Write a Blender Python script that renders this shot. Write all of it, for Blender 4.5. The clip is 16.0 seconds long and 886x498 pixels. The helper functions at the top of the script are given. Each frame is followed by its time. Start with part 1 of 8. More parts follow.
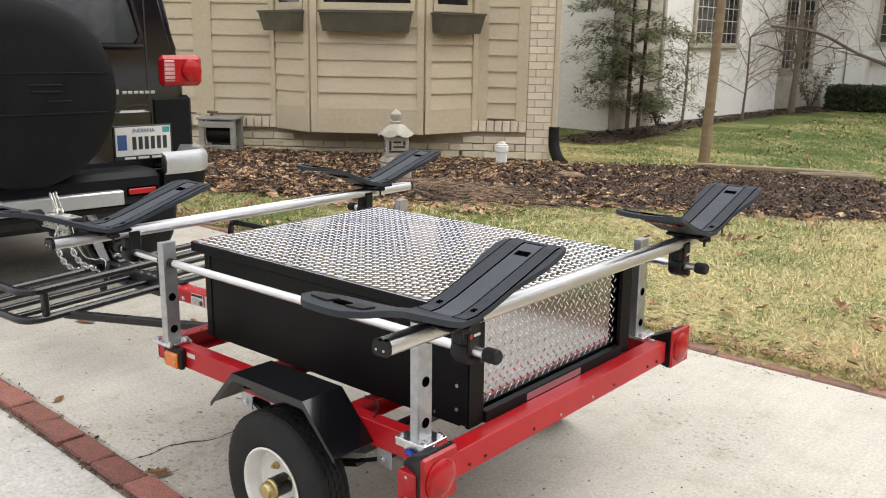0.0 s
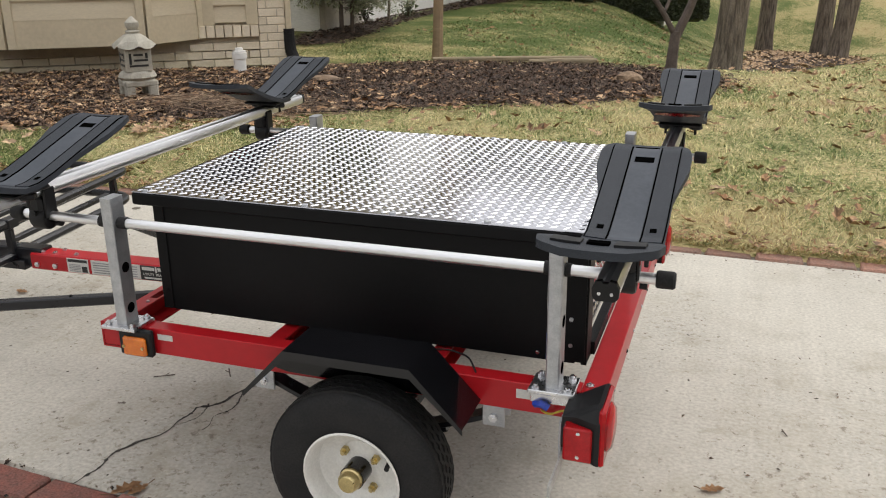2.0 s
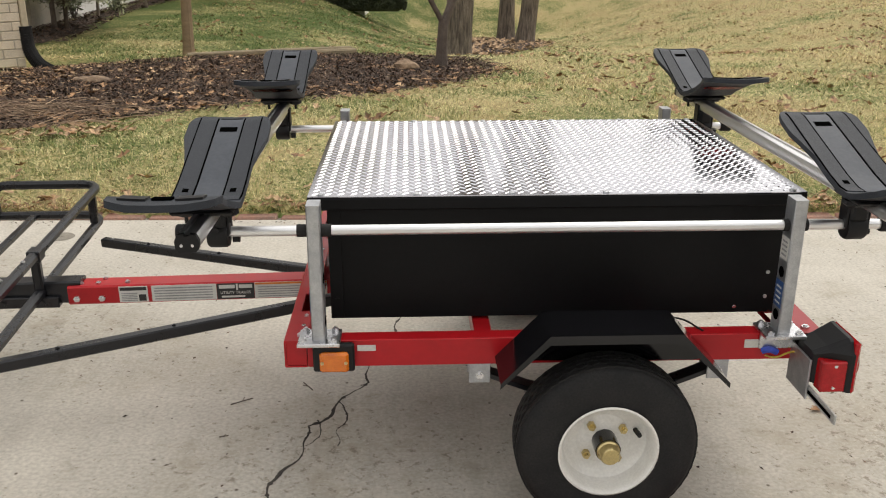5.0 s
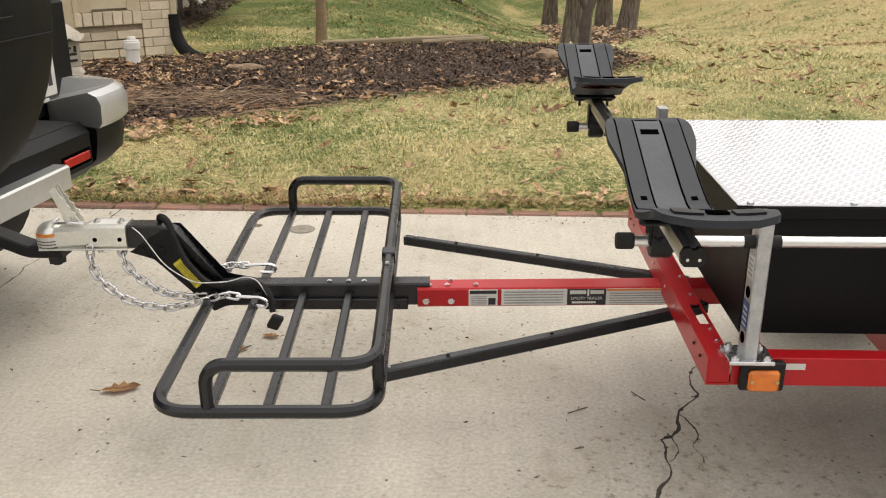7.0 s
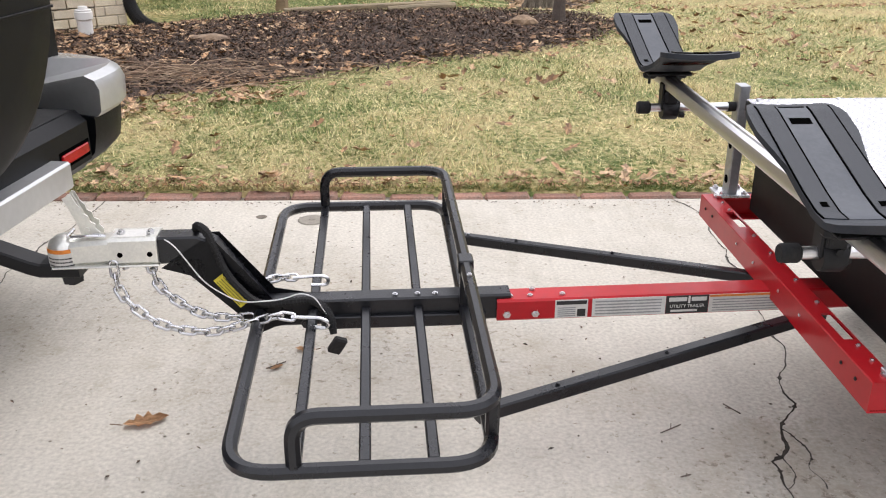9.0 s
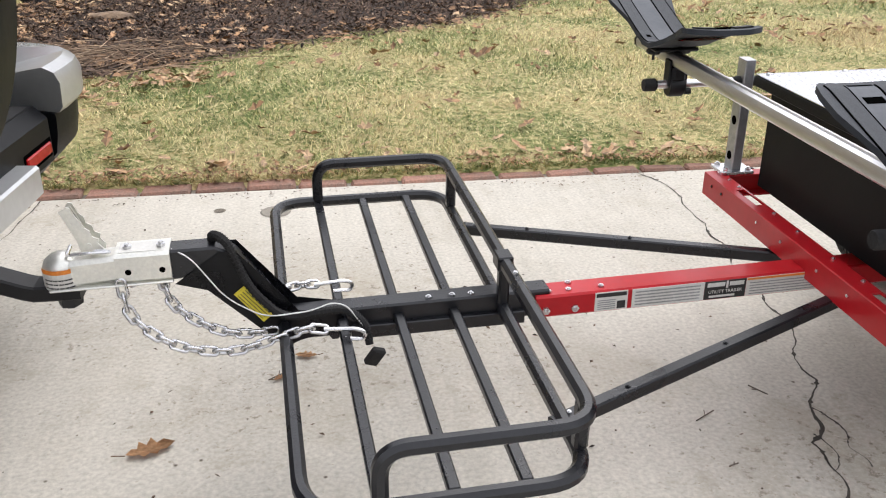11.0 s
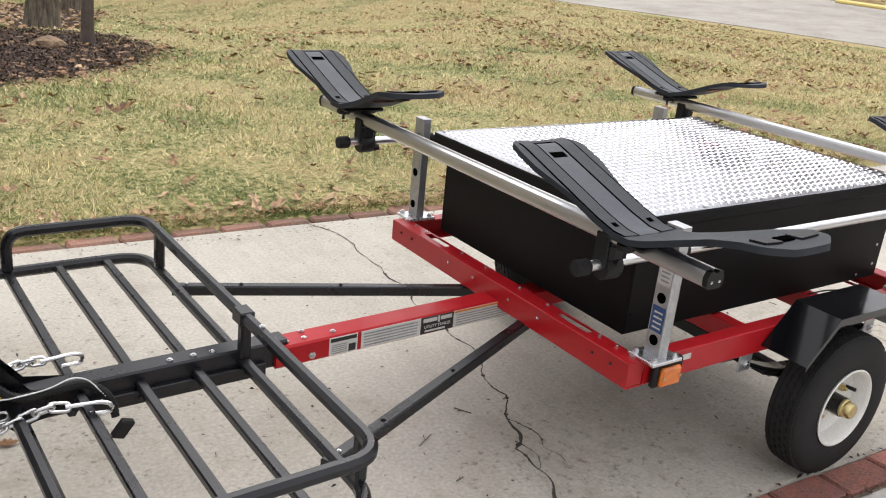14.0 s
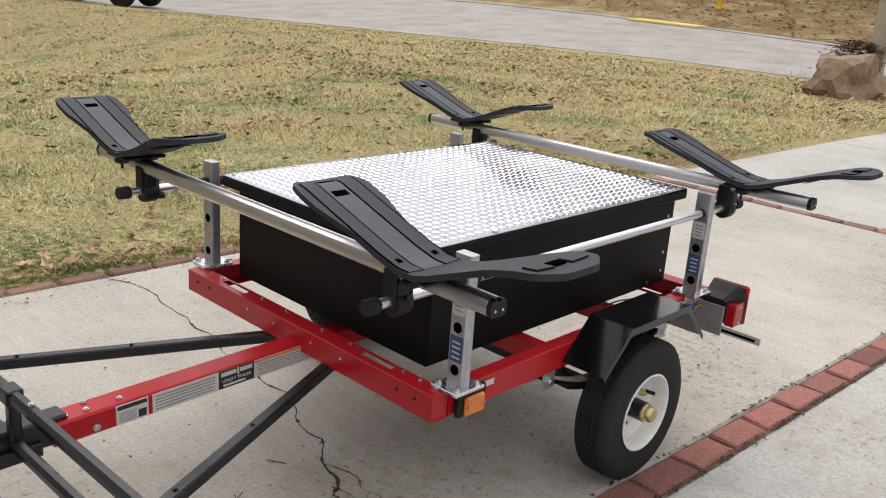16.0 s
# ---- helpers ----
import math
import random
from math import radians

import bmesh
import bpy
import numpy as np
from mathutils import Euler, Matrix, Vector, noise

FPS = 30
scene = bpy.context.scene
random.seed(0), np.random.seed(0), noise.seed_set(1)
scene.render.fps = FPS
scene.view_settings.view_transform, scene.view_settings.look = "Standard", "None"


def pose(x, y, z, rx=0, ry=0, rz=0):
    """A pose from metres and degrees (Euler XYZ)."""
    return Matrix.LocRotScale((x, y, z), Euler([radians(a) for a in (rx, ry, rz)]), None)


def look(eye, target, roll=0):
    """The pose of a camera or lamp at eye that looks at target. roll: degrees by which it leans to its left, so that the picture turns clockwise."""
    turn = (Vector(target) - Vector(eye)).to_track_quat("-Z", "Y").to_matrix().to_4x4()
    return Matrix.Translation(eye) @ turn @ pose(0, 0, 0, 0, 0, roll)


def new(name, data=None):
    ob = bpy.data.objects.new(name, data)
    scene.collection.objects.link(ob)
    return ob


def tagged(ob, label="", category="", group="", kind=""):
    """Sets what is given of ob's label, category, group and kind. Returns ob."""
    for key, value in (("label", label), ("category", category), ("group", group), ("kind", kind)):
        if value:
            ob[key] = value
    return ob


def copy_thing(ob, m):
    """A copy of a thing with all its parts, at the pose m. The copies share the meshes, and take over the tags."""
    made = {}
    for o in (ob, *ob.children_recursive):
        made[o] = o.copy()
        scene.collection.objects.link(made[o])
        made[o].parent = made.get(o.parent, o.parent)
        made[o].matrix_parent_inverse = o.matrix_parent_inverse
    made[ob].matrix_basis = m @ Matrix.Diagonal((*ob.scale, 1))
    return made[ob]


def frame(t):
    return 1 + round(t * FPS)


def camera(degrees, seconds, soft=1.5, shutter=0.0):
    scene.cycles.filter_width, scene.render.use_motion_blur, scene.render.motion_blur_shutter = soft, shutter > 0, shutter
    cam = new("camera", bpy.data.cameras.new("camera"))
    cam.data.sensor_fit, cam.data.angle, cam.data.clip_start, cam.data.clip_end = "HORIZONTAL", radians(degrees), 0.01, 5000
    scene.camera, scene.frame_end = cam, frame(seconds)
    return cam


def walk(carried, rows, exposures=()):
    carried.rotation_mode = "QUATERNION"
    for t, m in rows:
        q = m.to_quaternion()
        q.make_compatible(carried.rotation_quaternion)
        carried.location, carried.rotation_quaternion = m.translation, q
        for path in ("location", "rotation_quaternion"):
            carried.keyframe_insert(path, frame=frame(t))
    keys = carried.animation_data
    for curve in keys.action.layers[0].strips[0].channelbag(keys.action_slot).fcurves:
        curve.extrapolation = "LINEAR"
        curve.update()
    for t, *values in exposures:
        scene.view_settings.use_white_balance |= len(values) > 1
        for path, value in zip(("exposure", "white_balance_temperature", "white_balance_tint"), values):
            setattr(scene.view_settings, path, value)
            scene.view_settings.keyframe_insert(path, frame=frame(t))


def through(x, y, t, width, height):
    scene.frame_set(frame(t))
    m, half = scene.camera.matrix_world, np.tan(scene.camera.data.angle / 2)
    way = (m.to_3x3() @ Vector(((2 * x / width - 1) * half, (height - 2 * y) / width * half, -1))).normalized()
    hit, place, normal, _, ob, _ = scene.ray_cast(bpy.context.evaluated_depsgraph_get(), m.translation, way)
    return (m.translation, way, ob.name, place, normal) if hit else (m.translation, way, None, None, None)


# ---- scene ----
cam = camera(53.5, 16.0, soft=1.1)
PATH = [
    (0, (2.341, -1.912, 1.319), (1.079, -0.43, 0.856), 1.0),
    (0.5, (2.135, -2.004, 1.301), (1.059, -0.411, 0.749), 0.1),
    (1, (1.89, -2.078, 1.305), (1.01, -0.393, 0.684), -0.2),
    (1.5, (1.616, -2.055, 1.268), (0.893, -0.312, 0.605), -0.3),
    (2, (1.391, -2.066, 1.263), (0.779, -0.281, 0.6), -0.1),
    (2.5, (1.175, -2.148, 1.259), (0.722, -0.313, 0.608), 0.1),
    (3, (0.988, -2.226, 1.27), (0.604, -0.377, 0.614), 0.2),
    (3.2, (0.911, -2.225, 1.256), (0.564, -0.371, 0.592), 0.4),
    (5.3, (0.133, -2.263, 1.245), (0.231, -0.385, 0.563), 0.6),
    (5.5, (0.04, -2.21, 1.241), (0.1, -0.338, 0.541), 0.4),
    (6, (-0.139, -2.144, 1.238), (-0.136, -0.275, 0.526), 0.7),
    (6.5, (-0.341, -2.142, 1.254), (-0.346, -0.266, 0.558), 0.5),
    (7, (-0.493, -2.151, 1.252), (-0.56, -0.28, 0.548), 0.3),
    (7.5, (-0.586, -2.088, 1.239), (-0.715, -0.231, 0.508), -0.1),
    (8, (-0.682, -1.948, 1.237), (-0.804, -0.102, 0.477), -1.1),
    (8.5, (-0.747, -1.871, 1.232), (-0.8, -0.027, 0.458), -0.8),
    (8.7, (-0.768, -1.859, 1.228), (-0.774, -0.015, 0.455), -0.3),
    (10.8, (-1.084, -1.689, 1.227), (-0.827, 0.121, 0.416), 0.6),
    (11, (-1.094, -1.672, 1.225), (-0.803, 0.124, 0.394), 0.5),
    (11.5, (-1.184, -1.642, 1.209), (-0.645, 0.071, 0.328), 1.6),
    (12, (-1.314, -1.632, 1.225), (-0.603, 0.042, 0.393), 1.8),
    (12.5, (-1.4, -1.645, 1.235), (-0.707, 0.059, 0.449), 3.1),
    (13, (-1.427, -1.661, 1.232), (-0.668, 0.016, 0.448), 5.2),
    (13.5, (-1.398, -1.669, 1.239), (-0.464, -0.069, 0.485), 6.5),
    (14, (-1.356, -1.674, 1.252), (-0.265, -0.141, 0.574), 6.0),
    (14.5, (-1.305, -1.698, 1.263), (-0.037, -0.273, 0.661), 5.3),
    (15, (-1.255, -1.715, 1.277), (0.156, -0.41, 0.723), 4.8),
    (15.5, (-1.239, -1.717, 1.28), (0.187, -0.43, 0.726), 4.2),
    (16, (-1.25, -1.695, 1.274), (0.136, -0.379, 0.685), 4.4),
]
walk(cam, [(t, look(eye, target, roll)) for t, eye, target, roll in PATH], exposures=[
    (0, 1.06, 6500, 10), (1.0, 1.0, 6500, 10), (1.5, 0.90, 6500, 10), (2.5, 0.48, 6650, 10), (3.2, 0.45, 6800, 10), (5.5, 0.70, 6900, 10), (6.5, 0.79, 7300, 10), (7.5, 0.97, 6700, 13),
    (8.0, 1.05, 6500, 15), (8.7, 1.08, 6300, 15), (11.5, 1.08, 6300, 12), (13.0, 0.97, 6450, 11), (14.0, 0.88, 6450, 12), (14.5, 0.79, 6450, 13), (15.0, 0.66, 6450, 13), (16, 0.60, 6450, 13)])

scene.cycles.max_bounces = 8

# ---- world and light: bright overcast winter day ----
SUN_EL, SUN_AZ = 58.0, 42.0
world = bpy.data.worlds.new("overcast_sky")
scene.world = world
world.use_nodes = True
wn, wl = world.node_tree.nodes, world.node_tree.links
wn.clear()
sky = wn.new("ShaderNodeTexSky")
sky.sky_type = 'NISHITA'
sky.sun_disc = False
sky.sun_elevation, sky.sun_rotation = radians(SUN_EL), radians(SUN_AZ)
sky.air_density, sky.dust_density, sky.ozone_density = 1.2, 6.0, 1.0
grey = wn.new("ShaderNodeHueSaturation")
grey.inputs["Saturation"].default_value = 0.22
wbg, wout = wn.new("ShaderNodeBackground"), wn.new("ShaderNodeOutputWorld")
wbg.inputs["Strength"].default_value = 0.15
wl.new(sky.outputs[0], grey.inputs["Color"])
cloud = wn.new("ShaderNodeMix")
cloud.data_type = 'RGBA'
cloud.inputs[0].default_value = 0.78
cloud.inputs[7].default_value = (4.95, 5.0, 5.15, 1)
wl.new(grey.outputs[0], cloud.inputs[6])
wl.new(cloud.outputs[2], wbg.inputs["Color"])
wl.new(wbg.outputs[0], wout.inputs["Surface"])

sun = new("sun", bpy.data.lights.new("sun", "SUN"))
sun.data.energy, sun.data.angle, sun.data.color = 0.62, radians(45), (1.0, 0.96, 0.9)
sun_way = Vector((math.sin(radians(SUN_AZ)) * math.cos(radians(SUN_EL)), math.cos(radians(SUN_AZ)) * math.cos(radians(SUN_EL)), math.sin(radians(SUN_EL))))
sun.matrix_world = look((0, 0, 0), -sun_way)



# ---- materials ----
def mat(name, a, b=None, scale=8.0, rough=0.6, metal=0.0, bump=0.0, bump_scale=None, fine=None, fine_amount=0.25,
        coords="Object", rough_var=0.12, coat=0.0, island=0.0, stretch=(1, 1, 1), spec=0.5, rand=0.0, detail=6.0):
    """Two colours mixed by large noise, darkened and lightened by fine noise, with bump."""
    m = bpy.data.materials.new(name)
    m.use_nodes = True
    n, l = m.node_tree.nodes, m.node_tree.links
    bs = n["Principled BSDF"]
    tc = n.new("ShaderNodeTexCoord")
    mp = n.new("ShaderNodeMapping")
    mp.inputs["Scale"].default_value = stretch
    l.new(tc.outputs[coords], mp.inputs["Vector"])
    if b is None:
        b = tuple(c * 0.8 for c in a)
    t1 = n.new("ShaderNodeTexNoise")
    t1.inputs["Scale"].default_value, t1.inputs["Detail"].default_value = scale, detail
    t1.inputs["Roughness"].default_value = 0.62
    l.new(mp.outputs[0], t1.inputs["Vector"])
    ramp = n.new("ShaderNodeValToRGB")
    ramp.color_ramp.elements[0].position, ramp.color_ramp.elements[1].position = 0.35, 0.65
    ramp.color_ramp.elements[0].color, ramp.color_ramp.elements[1].color = (*a, 1), (*b, 1)
    l.new(t1.outputs["Fac"], ramp.inputs["Fac"])
    col = ramp.outputs["Color"]
    t2 = n.new("ShaderNodeTexNoise")
    t2.inputs["Scale"].default_value, t2.inputs["Detail"].default_value = fine or scale * 14, 4.0
    l.new(mp.outputs[0], t2.inputs["Vector"])
    r2 = n.new("ShaderNodeMapRange")
    r2.inputs["From Min"].default_value, r2.inputs["From Max"].default_value = 0.25, 0.75
    r2.inputs["To Min"].default_value, r2.inputs["To Max"].default_value = 1 - fine_amount, 1 + fine_amount
    l.new(t2.outputs["Fac"], r2.inputs["Value"])
    mul = n.new("ShaderNodeMix")
    mul.data_type, mul.blend_type = 'RGBA', 'MULTIPLY'
    mul.inputs[0].default_value = 1.0
    l.new(col, mul.inputs[6])
    l.new(r2.outputs[0], mul.inputs[7])
    col = mul.outputs[2]
    for amount, kind in ((island, "island"), (rand, "object")):
        if amount:
            if kind == "island":
                src = n.new("ShaderNodeNewGeometry").outputs["Random Per Island"]
            else:
                src = n.new("ShaderNodeObjectInfo").outputs["Random"]
            mr = n.new("ShaderNodeMapRange")
            mr.inputs["To Min"].default_value, mr.inputs["To Max"].default_value = 1 - amount, 1 + amount
            l.new(src, mr.inputs["Value"])
            mx = n.new("ShaderNodeMix")
            mx.data_type, mx.blend_type = 'RGBA', 'MULTIPLY'
            mx.inputs[0].default_value = 1.0
            l.new(col, mx.inputs[6])
            l.new(mr.outputs[0], mx.inputs[7])
            col = mx.outputs[2]
    l.new(col, bs.inputs["Base Color"])
    rr = n.new("ShaderNodeMapRange")
    rr.inputs["To Min"].default_value = max(0.03, rough - rough_var)
    rr.inputs["To Max"].default_value = min(1.0, rough + rough_var)
    l.new(t1.outputs["Fac"], rr.inputs["Value"])
    l.new(rr.outputs[0], bs.inputs["Roughness"])
    bs.inputs["Metallic"].default_value = metal
    bs.inputs["Coat Weight"].default_value = coat
    bs.inputs["Coat Roughness"].default_value = 0.08
    bs.inputs["Specular IOR Level"].default_value = spec
    if bump:
        bp = n.new("ShaderNodeBump")
        bp.inputs["Strength"].default_value, bp.inputs["Distance"].default_value = 1.0, bump
        if bump_scale:
            t3 = n.new("ShaderNodeTexNoise")
            t3.inputs["Scale"].default_value, t3.inputs["Detail"].default_value = bump_scale, 5.0
            l.new(mp.outputs[0], t3.inputs["Vector"])
            l.new(t3.outputs["Fac"], bp.inputs["Height"])
        else:
            l.new(t2.outputs["Fac"], bp.inputs["Height"])
        l.new(bp.outputs[0], bs.inputs["Normal"])
    return m


def concrete_material(name, tone):
    """Broom-finished concrete: mottled, with sand speckle, brown stains and small dark chips."""
    m = mat(name, tuple(c * 1.06 for c in tone), tuple(c * 0.86 for c in tone), scale=0.9, rough=0.88, bump=0.0006,
            bump_scale=240.0, fine=90.0, fine_amount=0.2, rough_var=0.06, spec=0.3)
    n, l = m.node_tree.nodes, m.node_tree.links
    bs = n["Principled BSDF"]
    src = bs.inputs["Base Color"].links[0].from_socket
    tc = n.new("ShaderNodeTexCoord")
    st = n.new("ShaderNodeTexNoise")
    st.inputs["Scale"].default_value, st.inputs["Detail"].default_value = 3.1, 7.0
    st.inputs["Roughness"].default_value = 0.7
    l.new(tc.outputs["Object"], st.inputs["Vector"])
    sr = n.new("ShaderNodeMapRange")
    sr.inputs["From Min"].default_value, sr.inputs["From Max"].default_value = 0.52, 0.78
    sr.inputs["To Max"].default_value = 0.55
    l.new(st.outputs["Fac"], sr.inputs["Value"])
    mx = n.new("ShaderNodeMix")
    mx.data_type = 'RGBA'
    mx.inputs[7].default_value = (tone[0] * 0.62, tone[1] * 0.58, tone[2] * 0.52, 1)
    l.new(sr.outputs[0], mx.inputs[0])
    l.new(src, mx.inputs[6])
    vo = n.new("ShaderNodeTexVoronoi")
    vo.inputs["Scale"].default_value = 22.0
    l.new(tc.outputs["Object"], vo.inputs["Vector"])
    vr = n.new("ShaderNodeMapRange")
    vr.inputs["From Min"].default_value, vr.inputs["From Max"].default_value = 0.05, 0.13
    vr.inputs["To Min"].default_value, vr.inputs["To Max"].default_value = 1.0, 0.0
    l.new(vo.outputs["Distance"], vr.inputs["Value"])
    pick = n.new("ShaderNodeMath")
    pick.operation = 'GREATER_THAN'
    pick.inputs[1].default_value = 0.82
    sep = n.new("ShaderNodeSeparateColor")
    l.new(vo.outputs["Color"], sep.inputs[0])
    l.new(sep.outputs[0], pick.inputs[0])
    both = n.new("ShaderNodeMath")
    both.operation = 'MULTIPLY'
    l.new(vr.outputs[0], both.inputs[0])
    l.new(pick.outputs[0], both.inputs[1])
    mx2 = n.new("ShaderNodeMix")
    mx2.data_type = 'RGBA'
    mx2.inputs[7].default_value = (0.12, 0.10, 0.08, 1)
    l.new(both.outputs[0], mx2.inputs[0])
    l.new(mx.outputs[2], mx2.inputs[6])
    out = mx2.outputs[2]
    # smudges of old dirt, torn by noise and gathered in drifts
    drift = n.new("ShaderNodeTexNoise")
    drift.inputs["Scale"].default_value, drift.inputs["Detail"].default_value = 0.9, 3.0
    l.new(tc.outputs["Object"], drift.inputs["Vector"])
    for size, lo, hi, strength, tint in ((2.2, 0.50, 0.68, 0.45, (0.74, 0.70, 0.63)), (5.0, 0.56, 0.74, 0.35, (1.10, 1.09, 1.06)), (9.0, 0.57, 0.68, 0.45, (0.64, 0.60, 0.53)), (34.0, 0.60, 0.66, 0.75, (0.42, 0.38, 0.33)), (60.0, 0.63, 0.68, 0.5, (1.22, 1.20, 1.16))):
        sm = n.new("ShaderNodeTexNoise")
        sm.inputs["Scale"].default_value, sm.inputs["Detail"].default_value = size, 8.0
        sm.inputs["Roughness"].default_value = 0.72
        l.new(tc.outputs["Object"], sm.inputs["Vector"])
        add = n.new("ShaderNodeMath")
        add.operation = 'MULTIPLY_ADD'
        add.inputs[1].default_value, add.inputs[2].default_value = 0.35, -0.175
        l.new(drift.outputs["Fac"], add.inputs[0])
        tot = n.new("ShaderNodeMath")
        l.new(sm.outputs["Fac"], tot.inputs[0])
        l.new(add.outputs[0], tot.inputs[1])
        mr = n.new("ShaderNodeMapRange")
        mr.inputs["From Min"].default_value, mr.inputs["From Max"].default_value = lo, hi
        mr.inputs["To Max"].default_value = strength
        l.new(tot.outputs[0], mr.inputs["Value"])
        mk = n.new("ShaderNodeMix")
        mk.data_type = 'RGBA'
        mk.inputs[7].default_value = (tone[0] * tint[0], tone[1] * tint[1], tone[2] * tint[2], 1)
        l.new(mr.outputs[0], mk.inputs[0])
        l.new(out, mk.inputs[6])
        out = mk.outputs[2]
    # faint broom strokes across the slab
    mp = n.new("ShaderNodeMapping")
    mp.inputs["Scale"].default_value = (28.0, 1.0, 1.0)
    l.new(tc.outputs["Object"], mp.inputs["Vector"])
    br = n.new("ShaderNodeTexNoise")
    br.inputs["Scale"].default_value, br.inputs["Detail"].default_value = 1.0, 3.0
    l.new(mp.outputs[0], br.inputs["Vector"])
    bm_range = n.new("ShaderNodeMapRange")
    bm_range.inputs["From Min"].default_value, bm_range.inputs["From Max"].default_value = 0.3, 0.7
    bm_range.inputs["To Min"].default_value, bm_range.inputs["To Max"].default_value = 0.955, 1.03
    l.new(br.outputs["Fac"], bm_range.inputs["Value"])
    strokes = n.new("ShaderNodeMix")
    strokes.data_type, strokes.blend_type = 'RGBA', 'MULTIPLY'
    strokes.inputs[0].default_value = 1.0
    l.new(out, strokes.inputs[6])
    l.new(bm_range.outputs[0], strokes.inputs[7])
    l.new(strokes.outputs[2], bs.inputs["Base Color"])
    return m


def lawn_material(name, blades):
    """Winter lawn: straw with green patches; the same patches colour the blades."""
    m = bpy.data.materials.new(name)
    m.use_nodes = True
    n, l = m.node_tree.nodes, m.node_tree.links
    bs = n["Principled BSDF"]
    geo = n.new("ShaderNodeNewGeometry")
    p1 = n.new("ShaderNodeTexNoise")
    p1.inputs["Scale"].default_value, p1.inputs["Detail"].default_value = 0.8, 6.0
    p1.inputs["Roughness"].default_value = 0.65
    l.new(geo.outputs["Position"], p1.inputs["Vector"])
    # the lawn turns from green by the neighbour's wall to straw towards the road
    sepx = n.new("ShaderNodeSeparateXYZ")
    l.new(geo.outputs["Position"], sepx.inputs[0])
    far = n.new("ShaderNodeMapRange")
    far.inputs["From Min"].default_value, far.inputs["From Max"].default_value = 7.5, 12.0
    far.inputs["To Max"].default_value = 0.13
    l.new(sepx.outputs["Y"], far.inputs["Value"])
    shade = n.new("ShaderNodeMapRange")
    shade.inputs["From Min"].default_value, shade.inputs["From Max"].default_value = 1.5, 4.5
    shade.inputs["To Min"].default_value, shade.inputs["To Max"].default_value = 1.0, 0.0
    l.new(sepx.outputs["X"], shade.inputs["Value"])
    green = n.new("ShaderNodeMath")
    green.operation = 'MULTIPLY'
    l.new(far.outputs[0], green.inputs[0])
    l.new(shade.outputs[0], green.inputs[1])
    dry = n.new("ShaderNodeMapRange")
    dry.inputs["From Min"].default_value, dry.inputs["From Max"].default_value = -1.0, 4.0
    dry.inputs["To Max"].default_value = 0.055
    l.new(sepx.outputs["X"], dry.inputs["Value"])
    s1 = n.new("ShaderNodeMath")
    l.new(p1.outputs["Fac"], s1.inputs[0])
    l.new(green.outputs[0], s1.inputs[1])
    s2 = n.new("ShaderNodeMath")
    s2.operation = 'SUBTRACT'
    l.new(s1.outputs[0], s2.inputs[0])
    l.new(dry.outputs[0], s2.inputs[1])
    street = n.new("ShaderNodeMapRange")
    street.inputs["From Min"].default_value, street.inputs["From Max"].default_value = 4.5, 9.0
    street.inputs["To Max"].default_value = 0.05
    l.new(sepx.outputs["X"], street.inputs["Value"])
    s5 = n.new("ShaderNodeMath")
    s5.operation = 'SUBTRACT'
    l.new(s2.outputs[0], s5.inputs[0])
    l.new(street.outputs[0], s5.inputs[1])
    bank = n.new("ShaderNodeMapRange")
    bank.inputs["From Min"].default_value, bank.inputs["From Max"].default_value = 23.0, 25.5
    bank.inputs["To Max"].default_value = 0.24
    l.new(sepx.outputs["X"], bank.inputs["Value"])
    s4 = n.new("ShaderNodeMath")
    s4.operation = 'SUBTRACT'
    l.new(s5.outputs[0], s4.inputs[0])
    l.new(bank.outputs[0], s4.inputs[1])
    src = s4.outputs[0]
    if blades:
        rnd = n.new("ShaderNodeMapRange")
        rnd.inputs["To Min"].default_value, rnd.inputs["To Max"].default_value = -0.21, 0.17
        l.new(geo.outputs["Random Per Island"], rnd.inputs["Value"])
        s3 = n.new("ShaderNodeMath")
        l.new(src, s3.inputs[0])
        l.new(rnd.outputs[0], s3.inputs[1])
        src = s3.outputs[0]
    else:
        p2 = n.new("ShaderNodeTexNoise")
        p2.inputs["Scale"].default_value, p2.inputs["Detail"].default_value = 28.0, 6.0
        l.new(geo.outputs["Position"], p2.inputs["Vector"])
        r2 = n.new("ShaderNodeMapRange")
        r2.inputs["From Min"].default_value, r2.inputs["From Max"].default_value = 0.2, 0.8
        r2.inputs["To Min"].default_value, r2.inputs["To Max"].default_value = -0.3, 0.3
        l.new(p2.outputs["Fac"], r2.inputs["Value"])
        s3 = n.new("ShaderNodeMath")
        l.new(src, s3.inputs[0])
        l.new(r2.outputs[0], s3.inputs[1])
        src = s3.outputs[0]
        bp = n.new("ShaderNodeBump")
        bp.inputs["Distance"].default_value = 0.02
        l.new(p2.outputs["Fac"], bp.inputs["Height"])
        l.new(bp.outputs[0], bs.inputs["Normal"])
    ramp = n.new("ShaderNodeValToRGB")
    e = ramp.color_ramp.elements
    e[0].position, e[0].color = 0.16, (0.30, 0.20, 0.10, 1)
    e[1].position, e[1].color = 0.68, (0.115, 0.175, 0.050, 1)
    for at, tone in ((0.26, (0.54, 0.44, 0.23)), (0.40, (0.66, 0.575, 0.32)), (0.49, (0.43, 0.415, 0.195)), (0.56, (0.24, 0.27, 0.10))):
        e.new(at).color = (*tone, 1)
    l.new(src, ramp.inputs["Fac"])
    tone = n.new("ShaderNodeMix")
